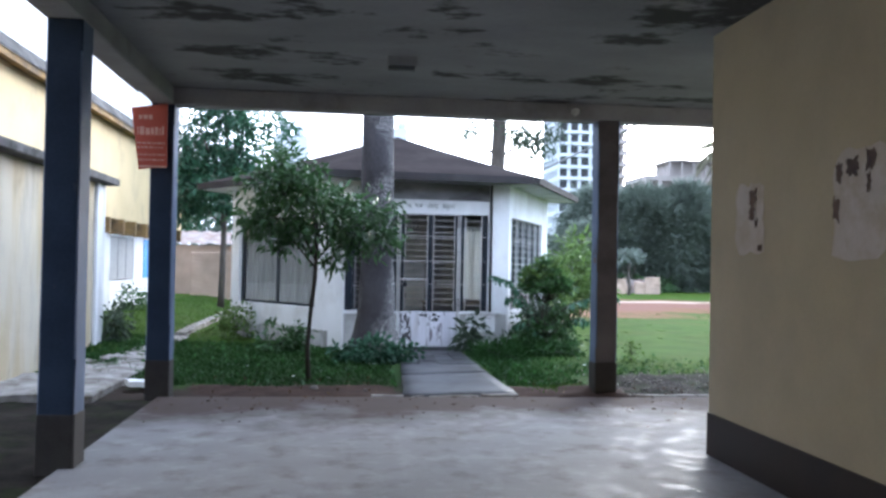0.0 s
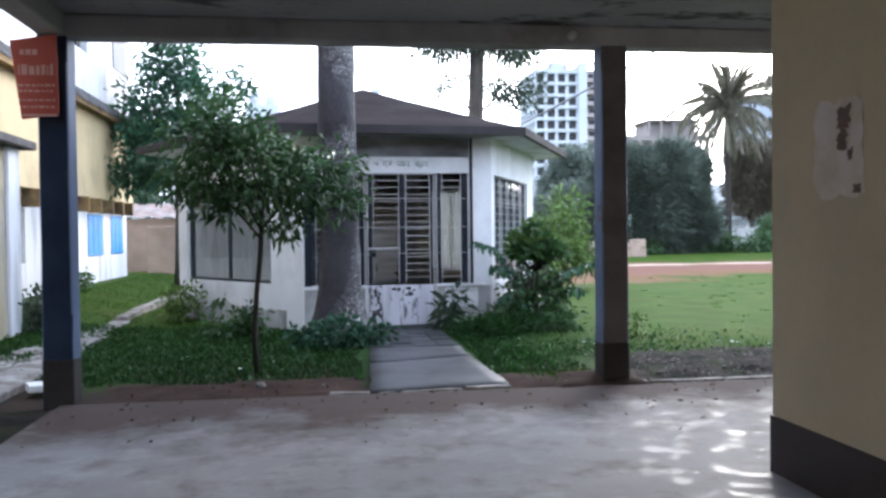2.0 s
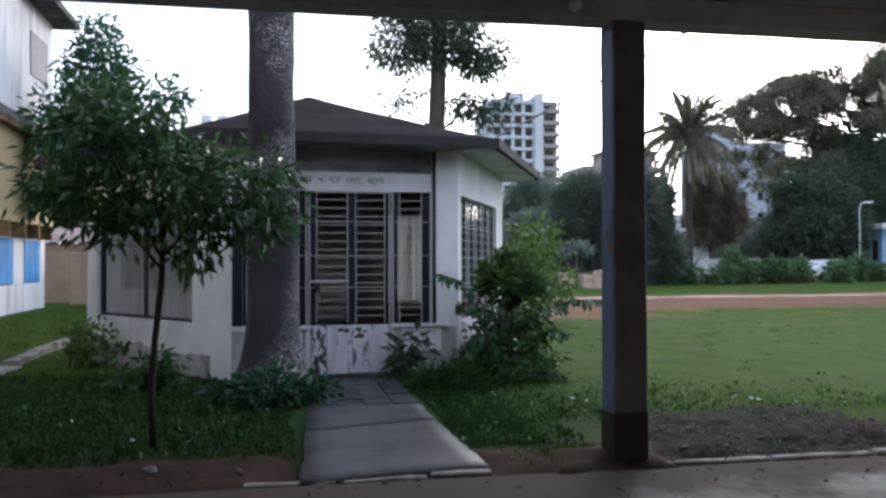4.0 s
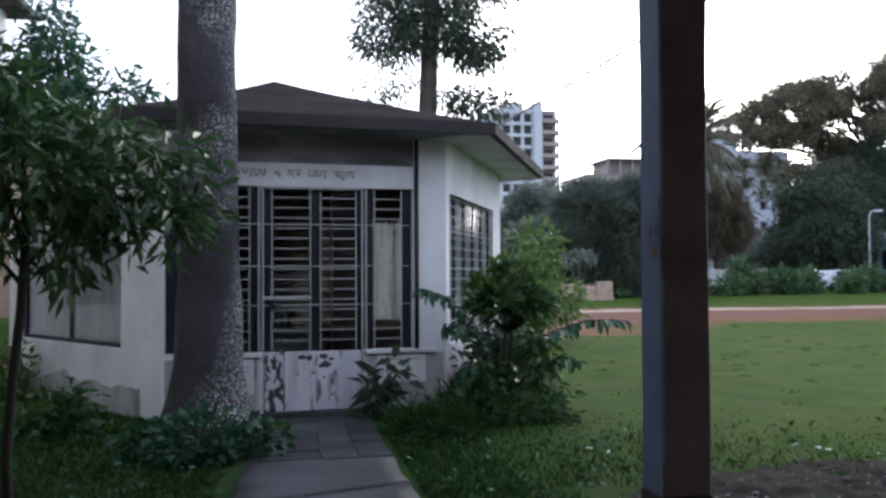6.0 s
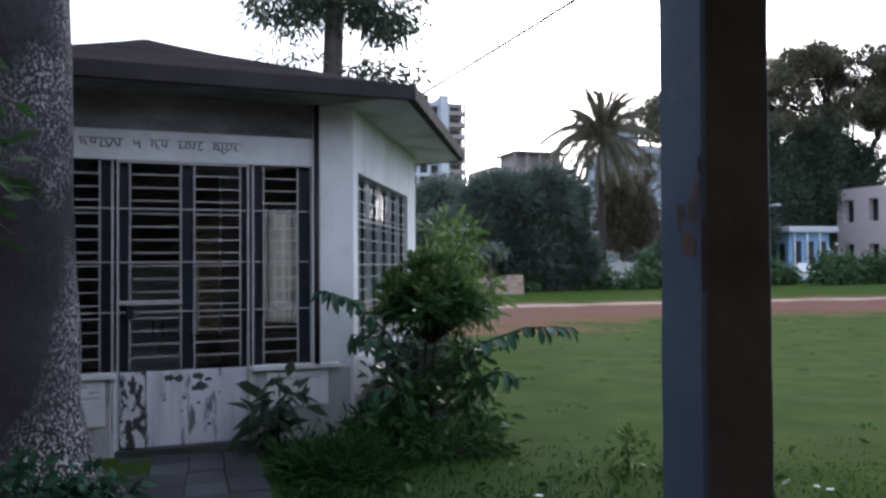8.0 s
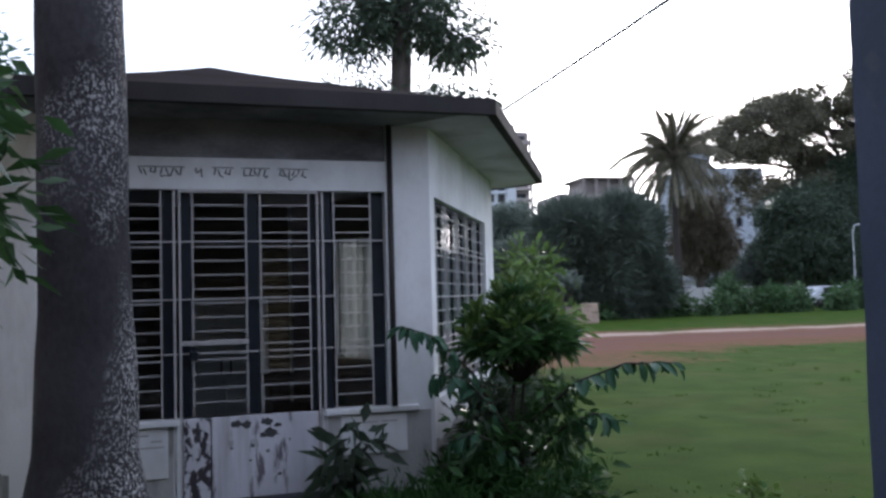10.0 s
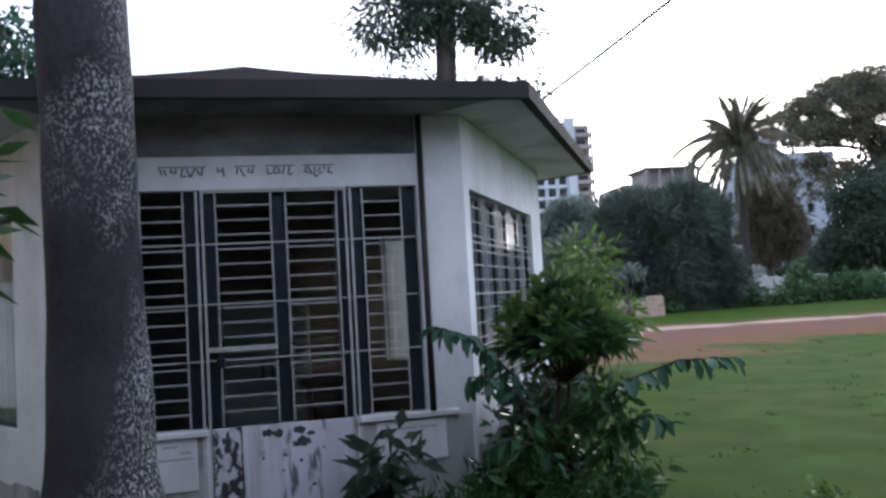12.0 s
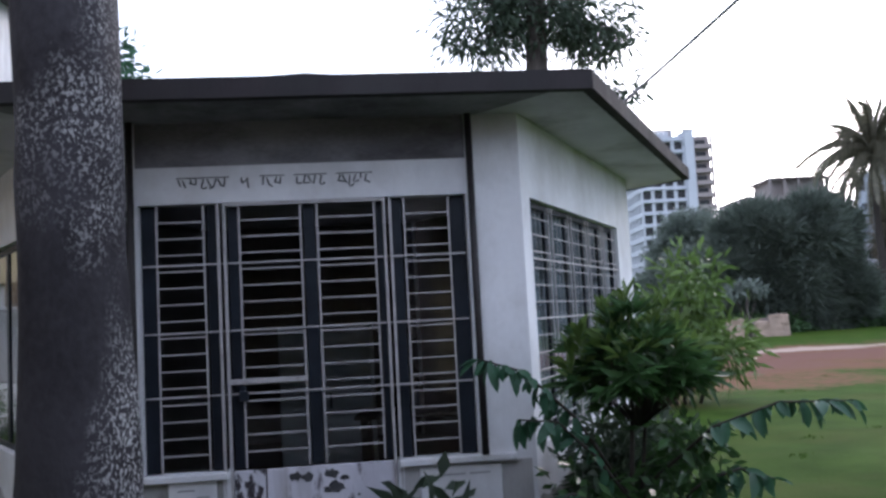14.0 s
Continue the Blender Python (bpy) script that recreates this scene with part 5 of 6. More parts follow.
bush("ground_plant", -2.1, 17.2, [(0, 0, 0.28, 0.4, 0.3, 0.3)], 60, 8, 0.06, (0.13, 0.05), M_LEAF_LIGHT, "leafy weeds growing against the pavilion wall", 34, category="plant")
bush("ground_plant", 2.22, 14.85, [(0, 0, 0.2, 0.16, 0.12, 0.24), (0.05, 0, 0.45, 0.16, 0.10, 0.16)], 14, 5, 0.06, (0.24, 0.085), M_LEAF_DARK, "dark broad-leaved plant beside the gate", 35, category="plant")
bush("ground_plant", 4.6, 13.3, [(0, 0, 0.17, 0.11, 0.11, 0.19)], 24, 5, 0.04, (0.07, 0.035), M_LEAF_LIGHT, "small weed standing in the lawn", 36, category="plant")
bush("ground_plant", -3.9, 15.2, [(0, 0, 0.3, 0.25, 0.3, 0.35)], 60, 8, 0.06, (0.12, 0.05), M_LEAF_DARK, "dark weeds at the annex wall", 37, category="plant")
bush("ground_plant", -4.8, 20.5, [(0, 0, 0.2, 0.3, 0.5, 0.3)], 60, 8, 0.06, (0.12, 0.05), M_LEAF, "weeds along the building foot", 38, category="plant")
bush("ground_plant", 2.6, 13.9, [(0, 0, 0.08, 0.42, 0.5, 0.10)], 110, 9, 0.06, (0.22, 0.018), M_GRASS_DARK, "tall dark grass beside the path", 39, droop=-0.6, category="plant")

bush("ground_plant", 2.85, 14.65, [(0, 0, 0.12, 0.4, 0.2, 0.14), (0.35, 0, 0.14, 0.25, 0.2, 0.15)], 50, 9, 0.06, (0.13, 0.03), M_GRASS_DARK, "dark undergrowth at the shrub foot by the wall", 43, category="plant")
bush("ground_plant", 3.5, 14.2, [(0, 0, 0.09, 0.5, 0.3, 0.11), (-0.5, 0.1, 0.08, 0.35, 0.3, 0.1)], 50, 9, 0.06, (0.13, 0.025), M_GRASS_DARK, "dark undergrowth at the shrub foot by the wall", 44, category="plant")

bush("ground_plant", 3.5, 15.5, [(0, 0, 0.42, 0.22, 0.3, 0.42), (0.3, 0.6, 0.4, 0.25, 0.5, 0.4), (-0.15, -0.3, 0.36, 0.22, 0.2, 0.36), (0.25, 0.1, 0.6, 0.2, 0.3, 0.25)], 70, 9, 0.07, (0.15, 0.05), M_LEAF_DARK, "dark weeds crowding the pavilion wall behind the shrub", 45, category="plant")


def grass():
    """Blades of grass on the lawn near the path."""
    rng = np.random.default_rng(7)
    P = []
    def field(n, x0, x1, y0, y1):
        x, y = rng.uniform(x0, x1, n), rng.uniform(y0, y1, n)
        for a, b in zip(x, y):
            if 0.72 < a < 2.12 and b < 15.2:
                continue
            if (Vector((a, b)) - CEN).length < 3.0:
                continue
            if b < 11.0 + 0.6 * noise.noise(Vector((a * 1.4, 0, 8))):
                continue
            if a > 3.2 and b < 11.9 + 0.6 * noise.noise(Vector((a, 0, 5))):
                continue
            if a > 2.6 and rng.random() < smooth01(11.5, 15.8, b + 0.35 * (a - 3)):
                continue
            P.append((a, b, gz(a, b) - 0.005))
    field(36000, -4.3, 2.9, 10.5, 16.0)
    field(22000, 2.1, 7.5, 10.8, 16.0)
    P = np.array(P)
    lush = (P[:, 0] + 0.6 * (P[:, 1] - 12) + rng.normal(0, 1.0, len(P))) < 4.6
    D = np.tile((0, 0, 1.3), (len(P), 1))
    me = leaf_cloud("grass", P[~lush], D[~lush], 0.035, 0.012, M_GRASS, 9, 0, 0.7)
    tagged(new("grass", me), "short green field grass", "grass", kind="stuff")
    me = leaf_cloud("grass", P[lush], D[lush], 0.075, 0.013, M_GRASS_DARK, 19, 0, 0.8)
    tagged(new("grass", me), "lush lawn grass near the pavilion, with shade in its dark colour", "grass", kind="stuff")
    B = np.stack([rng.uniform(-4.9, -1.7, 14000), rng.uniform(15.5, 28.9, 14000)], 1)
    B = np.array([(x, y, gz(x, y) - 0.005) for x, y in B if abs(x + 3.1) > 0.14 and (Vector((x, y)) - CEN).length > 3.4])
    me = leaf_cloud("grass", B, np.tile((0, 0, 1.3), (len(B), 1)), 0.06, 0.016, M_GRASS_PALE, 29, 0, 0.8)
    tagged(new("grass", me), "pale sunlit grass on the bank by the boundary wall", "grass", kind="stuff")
    k = rng.random(len(P)) < 0.08
    me = leaf_cloud("weeds", P[k], D[k] * 0.4, 0.10, 0.05, M_WEED, 10, 0.0, 1.0)
    tagged(new("weeds", me), "small broad-leaved weeds in the lawn", "weeds", kind="stuff")


grass()


def field_tufts():
    """Loose tufts of taller grass over the field, and dry leaves on the bare earth."""
    rng = np.random.default_rng(23)
    C = np.stack([rng.uniform(2.6, 17, 260), rng.uniform(11.8, 28.5, 260)], 1)
    C = np.array([c for c in C if (Vector(c) - CEN).length > 4.0 and noise.noise(Vector((c[0] * 0.5, c[1] * 0.5, 6))) > -0.1])
    P = np.repeat(C, 16, 0) + rng.normal(0, 0.05, (len(C) * 16, 2))
    P = np.array([(x, y, gz(x, y) - 0.005) for x, y in P])
    me = leaf_cloud("grass_tufts", P, np.tile((0, 0, 1.0), (len(P), 1)), 0.05, 0.014, M_GRASS, 24, 0, 0.9)
    tagged(new("grass_tufts", me), "taller grass tufts scattered over the field", "grass", kind="stuff")
    n = 170
    x, y = rng.uniform(-1.9, 6.5, n), rng.normal(10.6, 0.45, n)
    P = np.array([(a, b, max(gz(a, b), -0.045) + 0.03) for a, b in zip(x, y) if b > 10.0 and not 0.6 < a < 2.2])
    me = leaf_cloud("fallen_leaves", P, np.tile((0.3, 0.2, 0.05), (len(P), 1)), 0.06, 0.03, M_DRYLEAF, 25, 0.0, 1.0)
    tagged(new("fallen_leaves", me), "dry brown leaves lying on the bare earth", "leaves", kind="stuff")
    n = 420
    x, y = rng.uniform(3.35, 6.7, n), rng.uniform(10.15, 12.3, n)
    P = np.array([(a, b, max(gz(a, b), -0.06) + 0.035) for a, b in zip(x, y)])
    me = leaf_cloud("leaf_litter", P, np.tile((0.3, 0.2, 0.1), (n, 1)), 0.05, 0.022, M_LITTERLEAF, 26, 0.0, 1.0)
    tagged(new("leaf_litter", me), "pale dead leaves strewn over the wet dirt", "leaves", kind="stuff")
    n = 260
    x, y = rng.uniform(-2.0, 6.0, n), 9.9 - np.abs(rng.normal(0, 0.75, n))
    P = np.stack([x, y, np.full(n, FZ + 0.006)], 1)
    me = leaf_cloud("floor_debris", P, np.tile((0.5, 0.3, 0.0), (n, 1)), 0.055, 0.022, M_DRYLEAF, 27, 0.0, 0.9)
    for v in me.vertices:
        v.co.z = max(v.co.z, FZ + 0.003)
        v.co.z = min(v.co.z, FZ + 0.02)
    tagged(new("floor_debris", me), "dead leaves and crumbs of earth on the floor edge", "debris", kind="stuff")
    n = 500
    C = np.stack([rng.normal(2.78, 0.16, n), rng.normal(10.42, 0.14, n)], 1)
    P = np.array([(a, b, gz(a, b) + 0.02) for a, b in C])
    me = leaf_cloud("grass_tufts", P, np.tile((0, 0, 1.2), (n, 1)), 0.11, 0.012, M_GRASS, 28, 0, 0.6)
    tagged(new("grass_tufts", me), "grass growing round the column foot", "grass", kind="stuff")


field_tufts()


def stones():
    base = []
    for s in range(5):
        bm = bmesh.new()
        bmesh.ops.create_icosphere(bm, subdivisions=2, radius=1)
        for v in bm.verts:
            v.co *= 1 + 0.35 * noise.noise(v.co * 1.3 + Vector((s * 5, 0, 0)))
            v.co.z *= 0.6
        base.append(from_bm("stone", bm, M_STONE))
    rnd = random.Random(12)
    e = empty("rubble", (4.4, 11.0, -0.07), label="scattered grey rubble stones on wet dirt", category="rubble", group="")
    for i in range(200):
        x, y = rnd.gauss(0.2, 0.85), rnd.gauss(0, 0.45)
        ob = new("stone", base[i % 5])
        ob.parent = e
        sc = rnd.uniform(0.008, 0.018) if i % 5 else rnd.uniform(0.018, 0.036)
        ob.matrix_basis = Matrix.Translation((x, y, 0.02 + sc * 0.2)) @ Euler((0, 0, rnd.uniform(0, 6))).to_matrix().to_4x4() @ Matrix.Diagonal((sc, sc * rnd.uniform(0.6, 1), sc, 1))
    for x, y, sc in ((-0.32, 10.55, 0.06), (2.35, 10.4, 0.03), (0.3, 10.5, 0.03)):
        ob = tagged(new("stone", base[0]), "lone brown stone on the bare earth", "stone")
        ob.matrix_basis = Matrix.Translation((x, y, gz(x, y) + 0.04 + sc * 0.3)) @ Matrix.Diagonal((sc, sc, sc, 1))


stones()

# white sheet of litter on the walk
def litter():
    spots = [(-2.35, 10.75, 0.2)]
    rnd = random.Random(2)
    spots += [(rnd.uniform(-1.5, 0.5), rnd.uniform(11, 13), rnd.uniform(0.012, 0.025)) for _ in range(6)] + [(rnd.uniform(2.5, 6), rnd.uniform(10.8, 13), rnd.uniform(0.012, 0.028)) for _ in range(9)]
    for i, (x, y, r) in enumerate(spots):
        bm = rough_box(-r, r, -r * 0.7, r * 0.7, 0, max(0.06 if i == 0 else 0.012, r * 0.15), 3, r * 0.25, 0.003, i)
        ob = tagged(new("litter", from_bm("litter", bm, M_LITTER)), "crumpled white plastic bag on the ground" if i == 0 else "small scrap of white litter on the grass", "litter", group="" if i == 0 else "litter scraps")
        ob.matrix_basis = Matrix.Translation((x, y, gz(x, y) + (0.05 if i == 0 else 0.02))) @ Matrix.Rotation(rnd.uniform(0, 3), 4, "Z")


litter()

# ---------------- veranda fittings ----------------
def red_sign():
    e = empty("hanging_sign", (-2.02, 9.92, 0), label="red tin sign with faded lettering tied to the column", category="sign")
    V = [(-0.37, 0, 3.18), (0.02, 0, 3.24), (0.03, 0, 2.53), (-0.28, 0, 2.49)]
    bm = bmesh.new()
    a = [bm.verts.new(v) for v in V]
    b = [bm.verts.new((v[0], 0.012, v[2])) for v in V]
    bm.faces.new(a)
    bm.faces.new(b[::-1])
    for i in range(4):
        bm.faces.new((a[i], b[i], b[(i + 1) % 4], a[(i + 1) % 4]))
    part("panel", bm, M_SIGN, e)
    rows = [(3.08, 0.05, 0.12, 0.5), (2.93, 0.10, 0.08, 0.85), (2.79, 0.022, 0.08, 0.9), (2.74, 0.018, 0.08, 0.85), (2.66, 0.018, 0.1, 0.9), (2.60, 0.018, 0.1, 0.9)]
    rnd = random.Random(5)
    for z, h, u0, u1 in rows:
        bm = bmesh.new()
        x = -0.33 + 0.36 * u0
        while x < -0.33 + 0.36 * u1:
            w = rnd.uniform(0.012, 0.05)
            box(x, min(x + w, 0.0), -0.004, -0.001, z - h / 2, z + h / 2 * rnd.uniform(0.5, 1), 0, bm)
            x += w + 0.014
        part("text_line", bm, M_SIGNTXT, e)
    part("bottom_strip", box(-0.27, 0.02, -0.004, -0.001, 2.515, 2.535), M_SIGNTXT, e)


red_sign()


def ceiling_fitting():
    e = empty("ceiling_box", (0.52, 8.2, CEIL), label="dark square electrical box fixed under the ceiling", category="electrical box")
    part("housing", box(-0.13, 0.13, -0.12, 0.12, -0.07, 0.0, 0.01), M_STILE, e)
    for s0, s1, t0, t1 in ((-0.14, 0.14, -0.135, -0.121), (-0.14, 0.14, 0.121, 0.135), (-0.14, -0.131, -0.12, 0.12), (0.131, 0.14, -0.12, 0.12)):
        part("rim", box(s0, s1, t0, t1, -0.085, 0.0), M_GREY_TXT, e)
    h = empty("lamp_holder", (2.72, 9.99, 3.34), label="small white lamp holder on the beam", category="lamp holder")
    v, f = tube([(0, 0.03, 0), (0, -0.02, 0), (0, -0.05, -0.02)], [0.045, 0.045, 0.03], 12)
    part("holder", finish("holder", v, f, M_PALE, True), M_PALE, h)


ceiling_fitting()


def torn_posters():
    rnd = random.Random(8)
    def ragged(y0, y1, z0, z1, x, n=26, jit=0.25):
        bm = bmesh.new()
        vs = []
        for i in range(n):
            t = 2 * math.pi * i / n
            c, s = math.cos(t), math.sin(t)
            k = 1 / max(abs(c), abs(s))
            k *= 1 - jit * rnd.random()
            vs.append(bm.verts.new((x, (y0 + y1) / 2 + (y1 - y0) / 2 * c * k, (z0 + z1) / 2 + (z1 - z0) / 2 * s * k)))
        bm.faces.new(vs)
        return bm
    for ys, ye, zs, ze, blots in ((5.95, 6.42, 1.6, 2.16, ((6.05, 6.2, 1.95, 2.12), (6.08, 6.2, 1.86, 1.99), (5.97, 6.05, 1.63, 1.69), (6.04, 6.1, 1.8, 1.88))), (4.5, 5.08, 1.55, 2.26, ((4.98, 5.07, 1.78, 1.98), (4.95, 5.05, 2.02, 2.2), (4.78, 4.94, 2.06, 2.2), (4.6, 4.74, 2.08, 2.24), (4.66, 4.72, 1.95, 2.1))), (3.2, 3.7, 1.6, 2.2, ((3.3, 3.6, 1.9, 2.15),))):
        e = empty("torn_poster", (0, 0, 0), label="remains of a torn pale poster on the cream wall", category="poster", group="torn posters")
        part("paper", ragged(ys, ye, zs, ze, 3.046, jit=0.15), M_POSTER, e)
        for b in blots:
            part("printed_scrap", ragged(*b, 3.042, 22, 0.5), M_POSTERDK, e, "dark printed scrap left on the wall")


torn_posters()


def column_damage():
    """Chipped plaster on the column beside the lawn."""
    rnd = random.Random(21)
    e = empty("plaster_damage", (3.02, 10.05, 0), label="chipped pale plaster with a dark crack on the blue column", category="damage")
    for y0, y1, z0, z1, mt in ((10.02, 10.10, 1.62, 1.74, M_STONE), (10.02, 10.06, 1.70, 1.80, M_POSTERDK), (10.03, 10.14, 1.52, 1.62, M_POSTERDK), (10.10, 10.17, 1.60, 1.72, M_STONE), (10.01, 10.04, 1.78, 1.86, M_DARKPIPE)):
        bm = bmesh.new()
        vs = []
        for i in range(20):
            t = 2 * math.pi * i / 20
            k = rnd.uniform(0.45, 1.0)
            vs.append(bm.verts.new((-0.004 - 0.002 * (mt is M_POSTERDK), (y0 + y1) / 2 - 10.05 + (y1 - y0) / 2 * math.cos(t) * k, (z0 + z1) / 2 + (z1 - z0) / 2 * math.sin(t) * k)))
        bm.faces.new(vs)
        part("chip", bm, mt, e)


column_damage()

# ---------------- yellow building ----------------
def yellow_building():
    XW, XU = -5.3, -5.1
    Y0, Y1 = -14.0, 27.75
    e = empty("school_building", (XW - 3, 10, 0), label="two-storey building, ochre band over whitewash, mouldy white upper floor", category="building")
    m = Matrix(((0, -1, 0, XW), (1, 0, 0, Y0), (0, 0, 1, 0), (0, 0, 0, 1)))     # local x along +y, local y towards -x
    ln = Y1 - Y0
    holes = []
    spots = [("shutter", 23.6, 25.05), ("shutter", 25.9, 27.25), ("plain", 20.35, 22.6), ("plain", 17.2, 19.2), ("plain", 9.0, 10.6), ("plain", 5.0, 6.6), ("plain", 1.0, 2.6)]
    for kind, a, b in spots:
        holes.append((a - Y0, b - Y0, 0.95, 2.0))
    under(part("lower_wall", holed(ln, -0.3, 2.36, 0.2, holes), M_OLDWHITE, label="whitewashed ground-floor wall"), e, m)
    for kind, a, b in spots:
        w = under(part("window", box(XW - 0.19, XW - 0.17, a, b, 0.95, 2.0), M_DARKWIN), e, Matrix())
        if kind == "shutter":
            n = 3
            for i in range(n):
                u0, u1 = a + (b - a) * i / n, a + (b - a) * (i + 1) / n
                under(part("shutter", rough_box(XW - 0.05, XW + 0.015, u0 + 0.015, u1 - 0.015, 0.965, 1.985, 1, 0.002, 0.006), M_BLUE, label="bright blue painted shutter"), w, Matrix())
        else:
            for i in range(3):
                u = a + (b - a) * (i + 0.5) / 3
                under(part("shutter", box(XW - 0.05, XW - 0.01, u - (b - a) / 6 + 0.02, u + (b - a) / 6 - 0.03, 0.97, 1.98, 0.006), M_GREY_TXT, label="grey weathered shutter"), w, Matrix())
    # projecting fins between the windows under the yellow band
    for y in [3.0 + i * 1.15 for i in range(22)]:
        under(part("bracket", box(XW, XU + 0.12, y - 0.08, y + 0.08, 2.02, 2.358), M_OCHRE), e, Matrix())
    under(part("yellow_band", rough_box(XU - 0.25, XU, Y0, Y1, 2.36, 4.42, 20, 0.01), M_YELLOW, label="ochre yellow washed wall band"), e, Matrix())
    # sloping eave
    V = []
    for y in (Y0, Y1 + 0.12):
        V += [(XU - 0.02, y, 4.78), (XU + 0.24, y, 4.46), (XU + 0.24, y, 4.36), (XU - 0.02, y, 4.42)]
    F = [(0, 1, 5, 4), (1, 2, 6, 5), (2, 3, 7, 6), (3, 0, 4, 7), (3, 2, 1, 0), (4, 5, 6, 7)]
    under(part("eave", finish("eave", V, F, M_OCHRE), M_OCHRE, label="ochre brown sloping eave"), e, Matrix())
    V2 = []
    for y in (Y0, Y1 + 0.13):
        V2 += [(XU - 0.02, y, 4.83), (XU + 0.26, y, 4.50), (XU + 0.26, y, 4.462), (XU - 0.02, y, 4.785)]
    under(part("eave_top", finish("eave_top", V2, F, M_EAVETOP), M_EAVETOP, label="mould-blackened eave top"), e, Matrix())
    mu = Matrix(((0, -1, 0, XU - 0.03), (1, 0, 0, Y0), (0, 0, 1, 0), (0, 0, 0, 1)))
    uh = [(a - Y0, b - Y0, 5.75, 7.0) for a, b in ((21.6, 23.2), (17.5, 19.1), (13.4, 15.0), (9.3, 10.9), (5.2, 6.8))]
    under(part("upper_wall", holed(ln, 4.80, 7.62, 0.2, uh), M_OLDWHITE, label="mouldy white upper wall"), e, mu)
    for a, b, c, d in uh:
        w = under(part("window", box(XU - 0.2, XU - 0.18, a + Y0, b + Y0, c, d), M_DARKWIN), e, Matrix())
        for i in range(1, 3):
            u = a + Y0 + (b - a) * i / 3
            under(part("mullion", box(XU - 0.17, XU - 0.1, u - 0.03, u + 0.03, c, d), M_STILE), w, Matrix())
    under(part("closed_shutter", box(XU - 0.03, XU + 0.0, 25.7, 27.2, 5.9, 6.95, 0.008), M_GREY_TXT, label="closed pale grey shutter"), e, Matrix())
    under(part("roof_slab", box(-12, XU + 0.55, Y0, Y1 + 0.5, 7.62, 7.78), M_EAVETOP), e, Matrix())
    under(part("rear_block", box(-12, XW - 0.21, Y0 + 0.01, Y1 - 0.002, -0.3, 7.6), M_OLDWHITE), e, Matrix())
    # annex with flat slab
    XA = -4.05
    a = empty("annex", (XA - 0.6, 12, 0), label="stained cream store room with a flat concrete slab roof", category="building")
    under(part("wall", rough_box(XW + 0.01, XA, 4.0, 15.0, -0.3, 2.72, 14, 0.012), M_CREAMY), a, Matrix())
    under(part("roof_slab", rough_box(XW + 0.01, XA + 0.22, 3.8, 15.25, 2.72, 2.84, 14, 0.01), M_EAVETOP, label="mouldy flat slab with dark edge"), a, Matrix())
    under(part("corner_pilaster", rough_box(XA, XA + 0.06, 14.55, 14.98, -0.3, 2.718, 6, 0.006), M_OLDWHITE), a, Matrix())
    under(part("wall_band", rough_box(XA, XA + 0.03, 12.3, 12.7, -0.3, 2.718, 6, 0.006), M_OCHRE), a, Matrix())
    under(part("vent", box(XA - 0.02, XA + 0.004, 13.5, 13.75, 2.2, 2.5), M_DARKWIN), a, Matrix())


yellow_building()


def boundary():
    e = empty("boundary_wall", (-4, 29.2, 0), label="old tan brick boundary wall with broken top", category="wall", kind="structure")
    under(part("wall", rough_box(-5.0, 1.5, 29.1, 29.3, -0.2, 1.72, 16, 0.03), M_BRICKWALL), e, Matrix())
    under(part("pier", rough_box(-2.0, -1.7, 29.02, 29.38, -0.2, 1.85, 6, 0.02), M_BRICKWALL), e, Matrix())
    s = empty("tin_shed", (-4, 32, 0), label="low shed with rusty corrugated tin roof", category="shed")
    V, F = [], []
    n = 60
    for i in range(n + 1):
        x = -7.5 + 8.5 * i / n
        zz = 0.03 * math.sin(i * 1.6)
        V += [(x, 30.4, 2.02 + zz), (x, 33.5, 2.55 + zz)]
    F = [(2 * i, 2 * i + 2, 2 * i + 3, 2 * i + 1) for i in range(n)]
    under(part("tin_roof", finish("tin_roof", V, F, M_RUST), M_RUST), s, Matrix())
    under(part("shed_wall", box(-7.4, 0.9, 30.6, 33.3, -0.2, 1.98), M_BRICKWALL), s, Matrix())


boundary()

# ---------------- distance ----------------
def block(name, x0, x1, y0, y1, h, material, label, floors, bays, sides=("front", "left"), win=(0.5, 0.5), frame_only=False, balcony=False, parapet=0.8, category="building"):
    """Far building with recessed windows cut into the faces that show."""
    e = empty(name, ((x0 + x1) / 2, (y0 + y1) / 2, 0), label=label, category=category)
    faces = {"front": (Vector((x0, y0)), Vector((x1, y0)), bays[0]), "left": (Vector((x0, y1)), Vector((x0, y0 + 0.604)), bays[1])}
    if not frame_only:
        under(part("core", box(x0 + 0.62, x1, y0 + 0.62, y1 - 0.02, -0.3, h), M_DARKWIN), e, Matrix())
    else:
        under(part("core", box(x0 + 1.2, x1 - 1, y0 + 1.2, y1, -0.3, h - 0.3), M_CONC), e, Matrix())
    fh = h / floors
    for sd in sides:
        p, q, nb = faces[sd]
        m, ln = wall_frame(p, q)
        bw = ln / nb
        holes = []
        for i in range(nb):
            for j in range(floors):
                k = win[0] if not frame_only else 0.7
                g = win[1] if not frame_only else 0.62
                holes.append((bw * (i + 0.5 - k / 2), bw * (i + 0.5 + k / 2), fh * (j + 0.5 - g / 2) + 0.1, fh * (j + 0.5 + g / 2) + 0.1))
        under(part("facade", holed(ln, -0.3, h + parapet, 0.6, holes), material), e, m)
        if balcony:
            for j in range(1, floors):
                for i in range(0, nb, 3):
                    under(part("balcony", box(bw * i + 0.2, bw * (i + 1) - 0.2, -0.9, 0, fh * j - 0.1, fh * j + 0.9), material), e, m)
    return e


